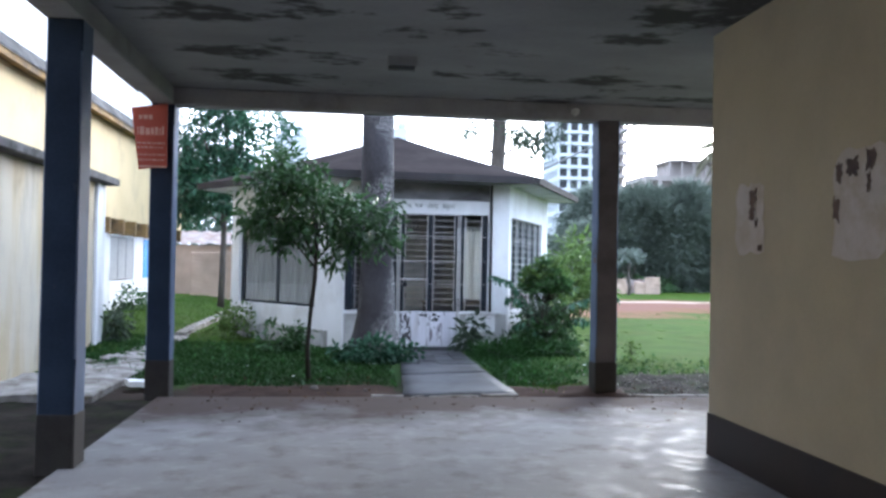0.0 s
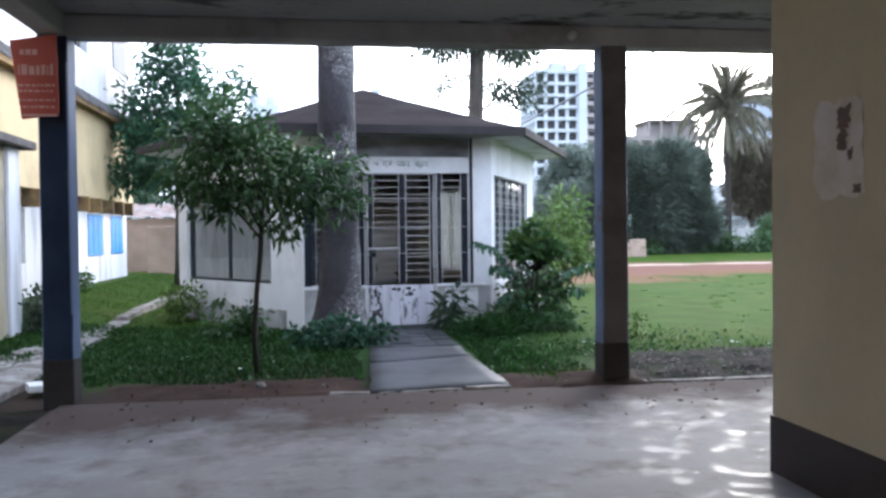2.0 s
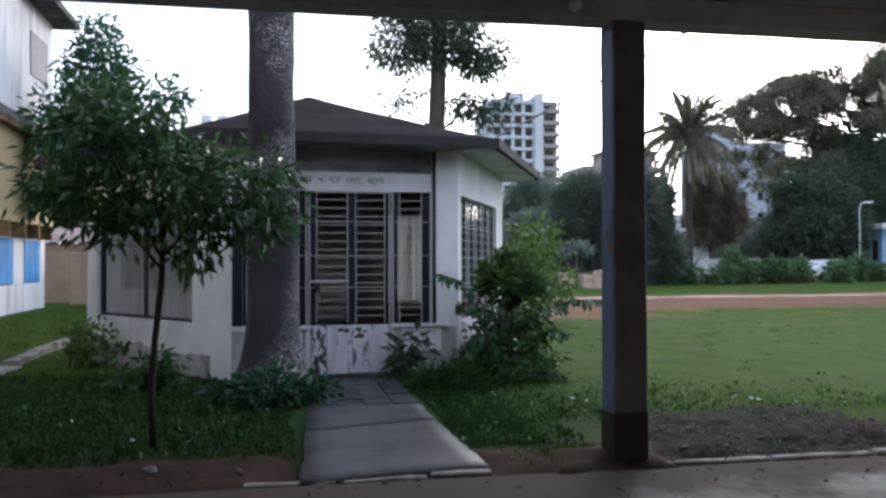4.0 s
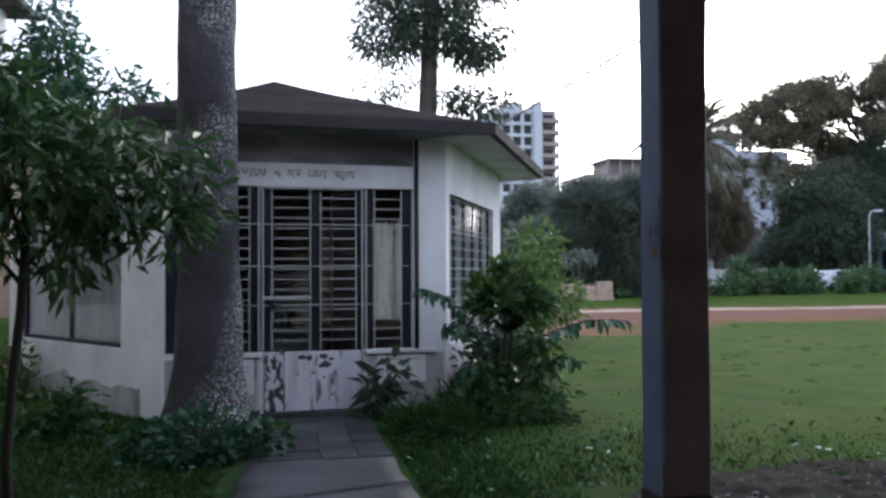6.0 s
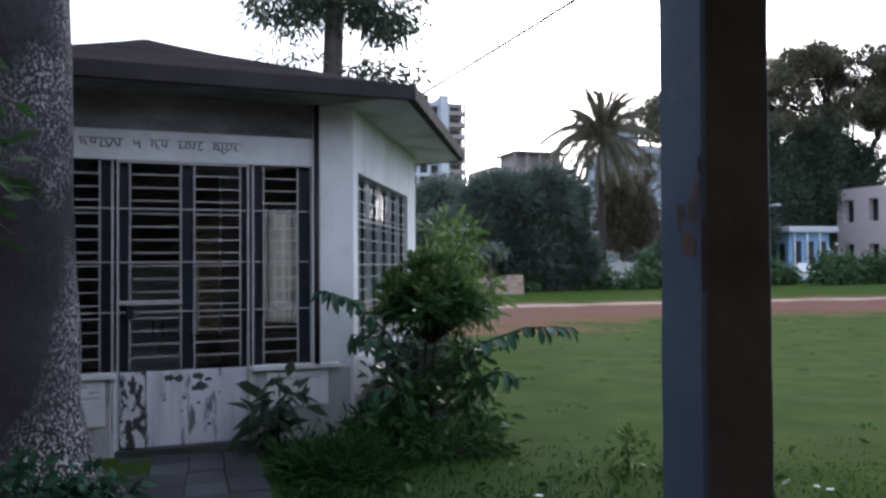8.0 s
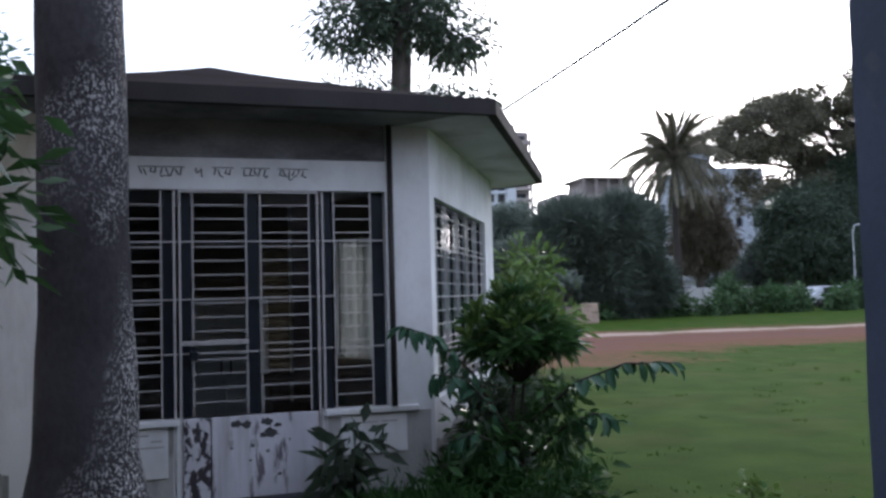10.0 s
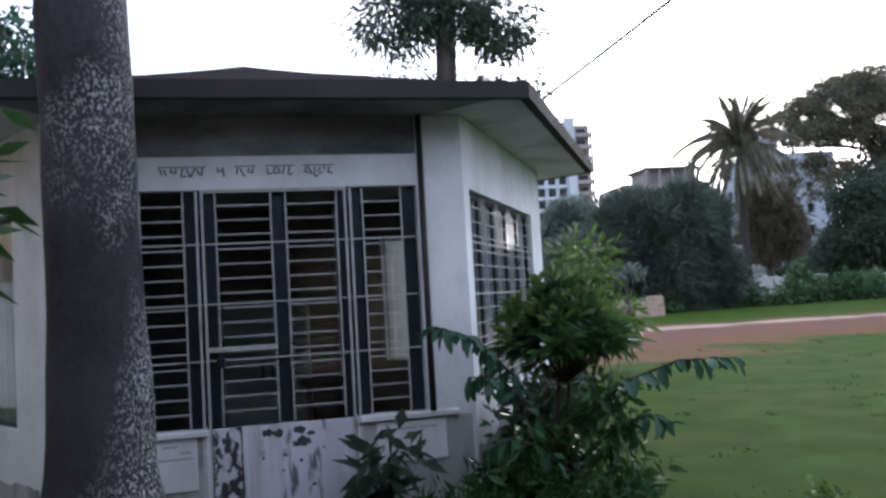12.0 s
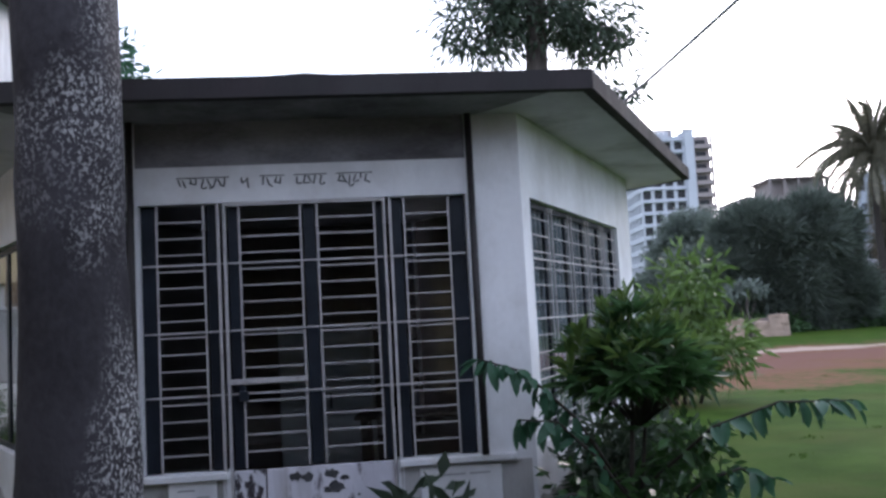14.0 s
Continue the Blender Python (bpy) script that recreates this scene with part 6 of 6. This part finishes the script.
def far_tower():
    e = block("apartment_tower", 56.0, 67.6, 222, 240, 43, M_TOWER, "tall pale apartment tower with a brown balcony wing", 14, (4, 5), win=(0.70, 0.66), parapet=0.9)
    under(part("pier", box(67.62, 69.9, 221.2, 240, -0.3, 45.2), M_TOWER), e, Matrix())
    under(part("wing_core", box(70.0, 74.4, 223.4, 240, -0.3, 44.0), M_TOWER_BROWN, label="brown clad balcony wing"), e, Matrix())
    for j in range(14):
        z = 43 / 14 * j + 0.6
        under(part("balcony", box(69.95, 74.6, 221.6, 223.38, z, z + 1.05), M_TOWER_BROWN), e, Matrix())
        under(part("balcony_door", box(70.9, 73.4, 223.3, 223.39, z + 1.06, z + 2.4), M_DARKWIN), e, Matrix())
        for i in range(4):
            x = 56.0 + 2.9 * i
            under(part("sunshade", box(x + 0.4, x + 2.5, 221.3, 221.98, z + 2.25, z + 2.4), M_TOWER), e, Matrix())
    under(part("corner_post", box(74.2, 74.7, 221.5, 222.1, -0.3, 44.6), M_TOWER_BROWN), e, Matrix())
    under(part("lift_house", box(61, 66, 226, 232, 43, 46.0), M_TOWER), e, Matrix())
    under(part("roof_beam", box(56.0, 74.7, 221.4, 221.9, 45.2, 45.6), M_TOWER_BROWN), e, Matrix())
    for x in (56.3, 60.0, 64.0, 72.4, 74.4):
        under(part("roof_post", box(x - 0.15, x + 0.15, 221.5, 221.8, 44.0, 45.2), M_TOWER_BROWN), e, Matrix())
    b = block("office_block", 65.4, 76.7, 122, 134, 18.8, M_BLDBLUE, "hazy blue-grey office block with rows of small windows", 6, (4, 3), win=(0.42, 0.42), parapet=0.4)
    under(part("roof_room", box(65.8, 69.3, 124, 130, 18.8, 21.4), M_BLDBLUE), b, Matrix())
    for y in (87.0, 88.4):
        under(part("window", box(65.76, 65.81, y + 37.6, y + 38.6, 19.7, 20.9), M_DARKWIN), b, Matrix())
    under(part("roof_slab", box(65.3, 69.8, 123.6, 130.4, 21.4, 21.7), M_BLDBLUE), b, Matrix())
    c = block("unfinished_building", 35.4, 45.6, 98, 106, 12.3, M_CONC, "unfinished concrete frame building with bare columns", 4, (6, 4), frame_only=True, parapet=0.1)
    under(part("top_slab", box(38.4, 45.0, 98.6, 105, 14.2, 14.4), M_CONC), c, Matrix())
    under(part("top_wall", box(39.0, 44.6, 99.4, 104.5, 12.4, 14.2), M_CONC), c, Matrix())
    rnd = random.Random(4)
    for i in range(5):
        x = 38.6 + i * 1.5
        under(part("bare_column", box(x - 0.14, x + 0.14, 98.7, 99.0, 12.4, 14.2), M_CONC), c, Matrix())
    for i in range(20):
        x = 35.5 + i * 0.42
        z = 12.4 if x < 38.4 else 14.4
        under(part("rebar", box(x - 0.04, x + 0.04, 98.7, 98.8, z, z + 0.4 + rnd.random() * 0.9), M_CONC), c, Matrix())
    block("pink_house", 58.5, 68, 62, 71, 7.8, M_BLDPINK, "pale pink two-storey house with dark windows", 2, (5, 3), win=(0.42, 0.5), parapet=0.15)
    s = empty("roadside_house", (51, 67, 0), label="low blue and white house with a pale roof edge", category="house")
    under(part("wall", box(49.4, 53.4, 66.3, 69, 0, 3.9), M_TEALTIN), s, Matrix())
    under(part("roof", box(48.9, 53.8, 65.6, 69.4, 3.9, 4.4, 0.05), M_TOWER), s, Matrix())
    for i in range(3):
        under(part("window", box(49.8 + i * 1.25, 50.6 + i * 1.25, 66.27, 66.31, 1.2, 3.2), M_DARKWIN), s, Matrix())
        under(part("post", box(49.45 + i * 1.25, 49.57 + i * 1.25, 65.7, 65.82, 0, 3.9), M_OLDWHITE), s, Matrix())
    for i in range(2):
        under(part("window", box(49.37, 49.41, 66.8 + i * 1.1, 67.4 + i * 1.1, 1.4, 3.0), M_DARKWIN), s, Matrix())
    lp = empty("street_lamp", (45.6, 64, 0), label="tall slim street lamp with a curved arm", category="street lamp")
    v, f = tube([(0, 0, 0), (0, 0, 4.2), (0, 0, 5.4), (0.15, 0, 5.9), (0.6, 0, 6.0)], [0.09, 0.07, 0.06, 0.05, 0.05], 8)
    part("pole", finish("pole", v, f, M_TOWER, True), M_TOWER, lp)
    part("lamp_head", box(0.55, 1.15, -0.12, 0.12, 5.9, 6.05, 0.03), M_OLDWHITE, lp)
    w = empty("white_building", (33, 72, 0), label="small white building half hidden behind the palm", category="building")
    under(part("wall", box(34.2, 37.0, 72, 78, 0, 5.3), M_OLDWHITE), w, Matrix())
    for z in (0.9, 2.6, 4.2):
        for i in range(2):
            under(part("window", box(34.5 + i * 1.3, 35.3 + i * 1.3, 71.95, 72.01, z, z + 0.75), M_DARKWIN), w, Matrix())
        under(part("ledge", box(34.0, 37.2, 71.6, 71.99, z - 0.45, z - 0.3), M_TOWER), w, Matrix())
    q = empty("roadside_wall", (33.2, 62, 0), label="low pale wall beyond the scrub", category="wall")
    for i in range(4):
        under(part("wall_panel", rough_box(30.6 + i * 1.3, 31.85 + i * 1.3, 61.9, 62.1, -0.1, 1.55, 3, 0.02, 0.012, i), M_DADO), q, Matrix())
    t = empty("rooftop_building", (8, 120, 0), label="distant pale building with rooftop water tanks", category="building")
    under(part("wall", box(-9.6, -5.2, 118, 126, 0, 18.6), M_TOWER), t, Matrix())
    for x in (-8.4, -6.4):
        v, f = tube([(x, 120, 18.6), (x, 120, 20.6)], [0.7, 0.7], 12)
        under(part("water_tank", finish("water_tank", v, f, M_TOWER, True), M_TOWER), t, Matrix())

    k = empty("water_tower_block", (9.6, 142, 0), label="distant pale block with a rooftop water tank", category="building")
    under(part("wall", box(7.6, 10.0, 140, 146, 0, 23.4), M_TOWER), k, Matrix())
    v, f = tube([(9.1, 141, 23.4), (9.1, 141, 24.6), (9.1, 141, 24.9)], [0.75, 0.75, 0.3], 12)
    under(part("water_tank", finish("water_tank", v, f, M_TOWER, True), M_TOWER), k, Matrix())


far_tower()


def parked_car(x, y, yaw, material, label):
    e = empty("parked_car", (x, y, gz(x, y)), label=label, category="car", group="cars parked along the road")
    e.rotation_euler = (0, 0, yaw)
    bm = bmesh.new()
    prof = [(-2.1, 0.35), (-2.15, 0.8), (-1.6, 0.95), (-1.1, 1.45), (0.7, 1.5), (1.3, 0.98), (2.1, 0.85), (2.2, 0.4)]
    a = [bm.verts.new((px, -0.82, pz)) for px, pz in prof]
    b = [bm.verts.new((px, 0.82, pz)) for px, pz in prof]
    bm.faces.new(a)
    bm.faces.new(b[::-1])
    for i in range(len(prof)):
        j = (i + 1) % len(prof)
        bm.faces.new((a[i], b[i], b[j], a[j]))
    bmesh.ops.bevel(bm, geom=list(bm.edges), offset=0.05, segments=2, affect="EDGES")
    part("body", bm, material, e)
    for s in (-1, 1):
        part("side_window", box(-1.0, 0.9, s * 0.83 - 0.01, s * 0.83 + 0.01, 1.0, 1.4), M_DARKWIN, e)
        for wx in (-1.35, 1.35):
            v, f = tube([(wx, s * 0.66, 0.32), (wx, s * 0.85, 0.32)], [0.32, 0.32], 14)
            part("wheel", finish("wheel", v, f, M_DARKPIPE, True), M_DARKPIPE, e)
    return e


parked_car(40.5, 60.5, 0.1, M_TOWER, "white car parked beyond the hedge")
parked_car(46.5, 59.8, 0.1, M_LITTER, "white car parked beyond the hedge")
parked_car(50.5, 60.2, 0.1, M_STEELCAB, "silver car parked beyond the hedge")


def coconut_palm(x, y, h):
    e = empty("coconut_palm", (x, y, gz(x, y)), label="tall coconut palm with brownish hanging fronds", category="palm")
    part("trunk", finish("trunk", *tube([(0, 0, -0.2), (0.05, 0, h * 0.3), (-0.05, 0, h * 0.6), (0, 0, h)], [0.30, 0.22, 0.19, 0.16], 12, 0.1), M_BARK_THIN, True), M_BARK_THIN, e)
    rnd = random.Random(3)

    def frond(length, fall, hang, width):
        """A ribbed leaf: arching rib with narrow leaflets hanging on both sides."""
        V, F = [], []
        n = 30
        rib = []
        for i in range(n):
            t = i / (n - 1)
            rib.append((length * (t - 0.30 * fall * t * t), length * (0.42 * t - fall * t * t)))
        for i, (px, pz) in enumerate(rib):
            t = i / (n - 1)
            w = width * math.sin(math.pi * (0.10 + 0.82 * t)) * rnd.uniform(0.75, 1.15)
            for sd, lag in ((-1, 0.0), (1, 0.0), (-1, 0.07), (1, 0.07)):
                o = len(V)
                w2 = w * rnd.uniform(0.8, 1.1)
                V += [(px + lag - 0.045, 0, pz), (px + lag + 0.045, 0, pz), (px + lag + 0.35 * w2, sd * w2 * 0.55, pz - hang * w2)]
                F.append((o, o + 1, o + 2))
            if i:
                qx, qz = rib[i - 1]
                o = len(V)
                V += [(qx, -0.035, qz), (qx, 0.035, qz), (px, 0.03, pz), (px, -0.03, pz), (qx, 0, qz - 0.05), (px, 0, pz - 0.05)]
                F += [(o, o + 1, o + 2, o + 3), (o, o + 4, o + 5, o + 3), (o + 1, o + 4, o + 5, o + 2)]
        return finish("frond", V, F, M_FROND)
    kinds = [(frond(3.9, 0.30, 0.5, 0.9), 1.1, 8), (frond(4.5, 0.60, 0.75, 1.0), 0.8, 12), (frond(4.8, 0.85, 0.85, 1.05), 0.42, 13), (frond(4.7, 0.8, 0.8, 1.0), -0.1, 11), (frond(5.0, 0.55, 0.5, 0.85), -0.75, 11), (frond(5.0, 0.25, 0.3, 0.7), -1.15, 11)]
    for me, tilt, n in kinds:
        turn = rnd.uniform(0, 6)
        for i in range(n):
            ob = part("frond", me, M_FROND, e)
            ob.matrix_basis = Matrix.Translation((0, 0, h)) @ Euler((rnd.uniform(-0.3, 0.3), -tilt + rnd.uniform(-0.15, 0.15), turn + i * 2 * math.pi / n + rnd.uniform(-0.2, 0.2)), "XYZ").to_matrix().to_4x4() @ Matrix.Scale(rnd.uniform(0.85, 1.08), 4)
    for k in range(7):
        a = k * 0.9
        bm = bmesh.new()
        bmesh.ops.create_icosphere(bm, subdivisions=2, radius=0.15)
        part("coconut", bm, M_BARK2, e, smooth=True).location = (0.28 * math.cos(a), 0.28 * math.sin(a), h - 0.3 - 0.1 * (k % 2))


coconut_palm(29.2, 60.2, 10.1)

# dark round trees beyond the field
def far_tree(x, y, h, r, material, label, seed, blobs=None, leaf=(0.40, 0.11), twigs=230, gap=0.25, name="tree", per=13, low=0.25, droop=0.1):
    rnd = random.Random(seed)
    blobs = blobs or [(rnd.uniform(-0.6, 0.6) * r, rnd.uniform(-0.4, 0.4) * r, h * rnd.uniform(low, 0.85), r * rnd.uniform(0.45, 0.65), r * rnd.uniform(0.4, 0.6), h * rnd.uniform(0.14, 0.22)) for _ in range(10)]
    limbs = [([(0, 0, h * 0.25), (b[0] * 0.6, b[1] * 0.6, (b[2] + h * 0.25) / 2), (b[0], b[1], b[2])], 0.09 * h / 6) for b in blobs]
    return tree(name, (x, y, gz(x, y)), [(0, 0, -0.1), (0.1, 0, h * 0.2), (0, 0, h * 0.45), (0.1, 0, h * 0.75)], [0.035 * h, 0.028 * h, 0.02 * h, 0.01 * h], limbs, blobs, twigs, per, r * 0.09, leaf, M_BARK2, material, label, seed=seed, gap=gap, twig_r=0.02, droop=droop)


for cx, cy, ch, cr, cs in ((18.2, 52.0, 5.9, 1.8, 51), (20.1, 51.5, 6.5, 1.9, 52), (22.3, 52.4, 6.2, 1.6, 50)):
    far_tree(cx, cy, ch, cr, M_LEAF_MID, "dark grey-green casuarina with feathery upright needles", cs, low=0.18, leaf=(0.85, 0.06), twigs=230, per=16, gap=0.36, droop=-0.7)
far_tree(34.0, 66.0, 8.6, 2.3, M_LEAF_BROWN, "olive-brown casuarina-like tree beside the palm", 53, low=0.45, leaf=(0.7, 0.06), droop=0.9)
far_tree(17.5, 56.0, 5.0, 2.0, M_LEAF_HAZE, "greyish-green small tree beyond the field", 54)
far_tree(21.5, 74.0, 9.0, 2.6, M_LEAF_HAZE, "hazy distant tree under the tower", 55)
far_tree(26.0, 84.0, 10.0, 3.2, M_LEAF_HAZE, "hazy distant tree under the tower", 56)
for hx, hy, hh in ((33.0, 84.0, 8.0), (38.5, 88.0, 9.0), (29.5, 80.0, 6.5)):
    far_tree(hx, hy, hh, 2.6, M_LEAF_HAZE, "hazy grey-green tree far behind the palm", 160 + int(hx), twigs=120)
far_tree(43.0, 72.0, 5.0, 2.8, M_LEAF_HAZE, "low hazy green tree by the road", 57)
far_tree(-9.5, 42.0, 8.0, 3.5, M_LEAF_TEAL, "bluish-green tree behind the boundary wall", 58)


def rain_tree():
    """Wide spreading tree with flat-layered, open foliage and a visible limb fan."""
    x, y = 64.5, 76.0
    rnd = random.Random(77)
    blobs, limbs = [], []
    mains = []
    for k in range(15):
        ex = -23.0 + 51 * k / 14
        ey = rnd.uniform(-4, 4)
        ez = 20.0 - 0.0125 * ex * ex + rnd.uniform(-0.6, 0.6)
        path = [(0, 0, 6.0), (ex * 0.16, ey * 0.2, 10.0), (ex * 0.45, ey * 0.5, 10.0 + (ez - 10.0) * 0.55), (ex * 0.75, ey * 0.8, 10.0 + (ez - 10.0) * 0.88), (ex, ey, ez)]
        limbs.append((path, rnd.uniform(0.20, 0.30)))
        mains.append(path)
    for i in range(400):
        bx = rnd.uniform(-22.0, 27.5)
        by = rnd.uniform(-5.5, 5.5)
        top = 22.2 - 0.0135 * bx * bx + 0.9 * noise.noise(Vector((bx * 0.25, by * 0.25, 4)))
        if i < 150:
            z = top - rnd.uniform(0.3, 3.2)
            blobs.append((bx, by, z, rnd.uniform(1.2, 2.5), rnd.uniform(1.1, 2.0), rnd.uniform(0.4, 0.8)))
        else:
            z = top - rnd.uniform(2.8, 9.0 if bx < -9 else 7.5)
            blobs.append((bx, by, z, rnd.uniform(0.6, 1.6), rnd.uniform(0.6, 1.4), rnd.uniform(0.25, 0.55)))
        m = min(mains, key=lambda p: abs(p[3][0] - bx * 0.8) + 0.5 * abs(p[3][1] - by))
        limbs.append(([m[2], ((m[2][0] + bx) / 2, (m[2][1] + by) / 2, (m[2][2] + z) / 2 + 0.3), (bx, by, z - 0.1)], rnd.uniform(0.06, 0.12)))
    tree("rain_tree", (x, y, gz(x, y)), [(0, 0, -0.2), (0.1, 0, 2), (0, 0, 4), (0.2, 0, 6.5)], [0.8, 0.65, 0.55, 0.42], limbs, blobs, 70, 12, 0.26, (0.30, 0.12), M_BARK_THIN, M_LEAF_DUSTY, "wide spreading rain tree with open layered foliage", seed=71, gap=0.42, twig_r=0.03, droop=0.0, inner=0.1, twig_share=4)
    for k, (tx, ty, th) in enumerate(((48.0, 70.5, 11.4), (51.5, 71.5, 13.2), (55.5, 72.5, 14.0), (59.5, 74.0, 14.6), (63.0, 75.0, 14.4), (67.5, 78.0, 14.4), (46.0, 69.0, 9.8), (44.2, 67.0, 8.2), (42.6, 66.0, 6.0))):
        far_tree(tx, ty, th, 3.5, M_LEAF_DARK, "leafy roadside tree under the rain tree", 60 + k, low=0.36, gap=0.24, twigs=260)


rain_tree()


def hedge():
    rnd = random.Random(14)
    for i in range(34):
        x = 12 + i * 1.5
        y = 50.5 + 0.10 * x + rnd.uniform(-1.6, 1.6)
        h = rnd.uniform(0.9, 2.1) if x > 24 else rnd.uniform(0.5, 1.1)
        w = rnd.uniform(0.6, 1.3)
        bush("hedge_bush", x, y, [(0, 0, h * 0.4, w, 0.8, h * 0.5), (rnd.uniform(-0.6, 0.6), 0, h * 0.75, w * 0.5, 0.5, h * 0.4)], 80, 9, 0.16, (0.34, 0.12), rnd.choice((M_SCRUB, M_LEAF, M_SCRUB, M_SCRUB)), "scrubby green bush in the row beyond the track", 100 + i, gap=0.32, group="scrub row beyond the track")
    far_tree(15.4, 45.2, 2.6, 0.8, M_LEAF_HAZE, "small pale-leaved sapling before the brick ruin", 141, blobs=[(0, 0, 2.25, 0.7, 0.6, 0.22), (-0.45, 0, 2.0, 0.4, 0.4, 0.2), (0.5, 0, 2.05, 0.4, 0.4, 0.18)], twigs=26, per=7, leaf=(0.34, 0.12), name="sapling", droop=0.6)
    far_tree(25.6, 56.0, 3.0, 1.1, M_LEAF_HAZE, "pale variegated bush at the palm foot", 142, blobs=[(0, 0, 1.6, 0.8, 0.7, 0.6), (0.5, 0, 2.3, 0.6, 0.5, 0.5), (0.9, 0, 1.2, 0.6, 0.5, 0.5)], twigs=40, per=7, leaf=(0.4, 0.10), name="bush", droop=0.3)


hedge()


def far_woods():
    rng = np.random.default_rng(91)
    n = 15000
    x = rng.uniform(-70, 170, n)
    top = np.array([5.0 + 2.6 * noise.noise(Vector((v * 0.09, 0, 1))) + 1.5 * noise.noise(Vector((v * 0.35, 0, 2))) for v in x])
    P = np.stack([x, 116 + rng.normal(0, 1.5, n), rng.uniform(0, 1, n) ** 0.8 * top * 1.3], 1)
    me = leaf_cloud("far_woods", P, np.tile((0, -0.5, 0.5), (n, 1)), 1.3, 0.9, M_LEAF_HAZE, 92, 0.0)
    tagged(new("far_woods", me), "hazy belt of distant trees", "woods", kind="stuff")


far_woods()


def brick_ruin():
    e = empty("brick_ruin", (16.8, 47.5, gz(16.8, 47.5)), label="low broken pinkish brick wall under the trees", category="wall")
    for x0, x1, z0, hh in ((-1.5, -0.75, -0.1, 0.85), (-0.2, 0.35, -0.1, 0.7), (0.37, 1.25, -0.1, 0.95)):
        part("wall_piece", rough_box(x0, x1, -0.12, 0.12, z0, hh, 5, 0.07, 0.012, x0), M_BRICKWALL, e)
    part("back_wall", rough_box(-1.5, 1.25, 1.4, 1.6, -0.1, 0.8, 4, 0.05), M_RUST, e)


brick_ruin()


def overhead_wire():
    a, b = Vector((4.06, 20.0, 3.49)), Vector((5.6, 10.5, 4.34))
    pts = [a.lerp(b, i / 14) - Vector((0, 0, 0.05 * math.sin(math.pi * i / 14))) for i in range(15)] + [Vector((5.78, 9.4, 4.30)), Vector((5.85, 8.9, 3.64))]
    v, f = tube(pts, [0.0165] * len(pts), 5)
    tagged(new("overhead_wire", finish("overhead_wire", v, f, M_GREY_TXT, True)), "thin grey service cable strung to the pavilion roof", "cable")


overhead_wire()
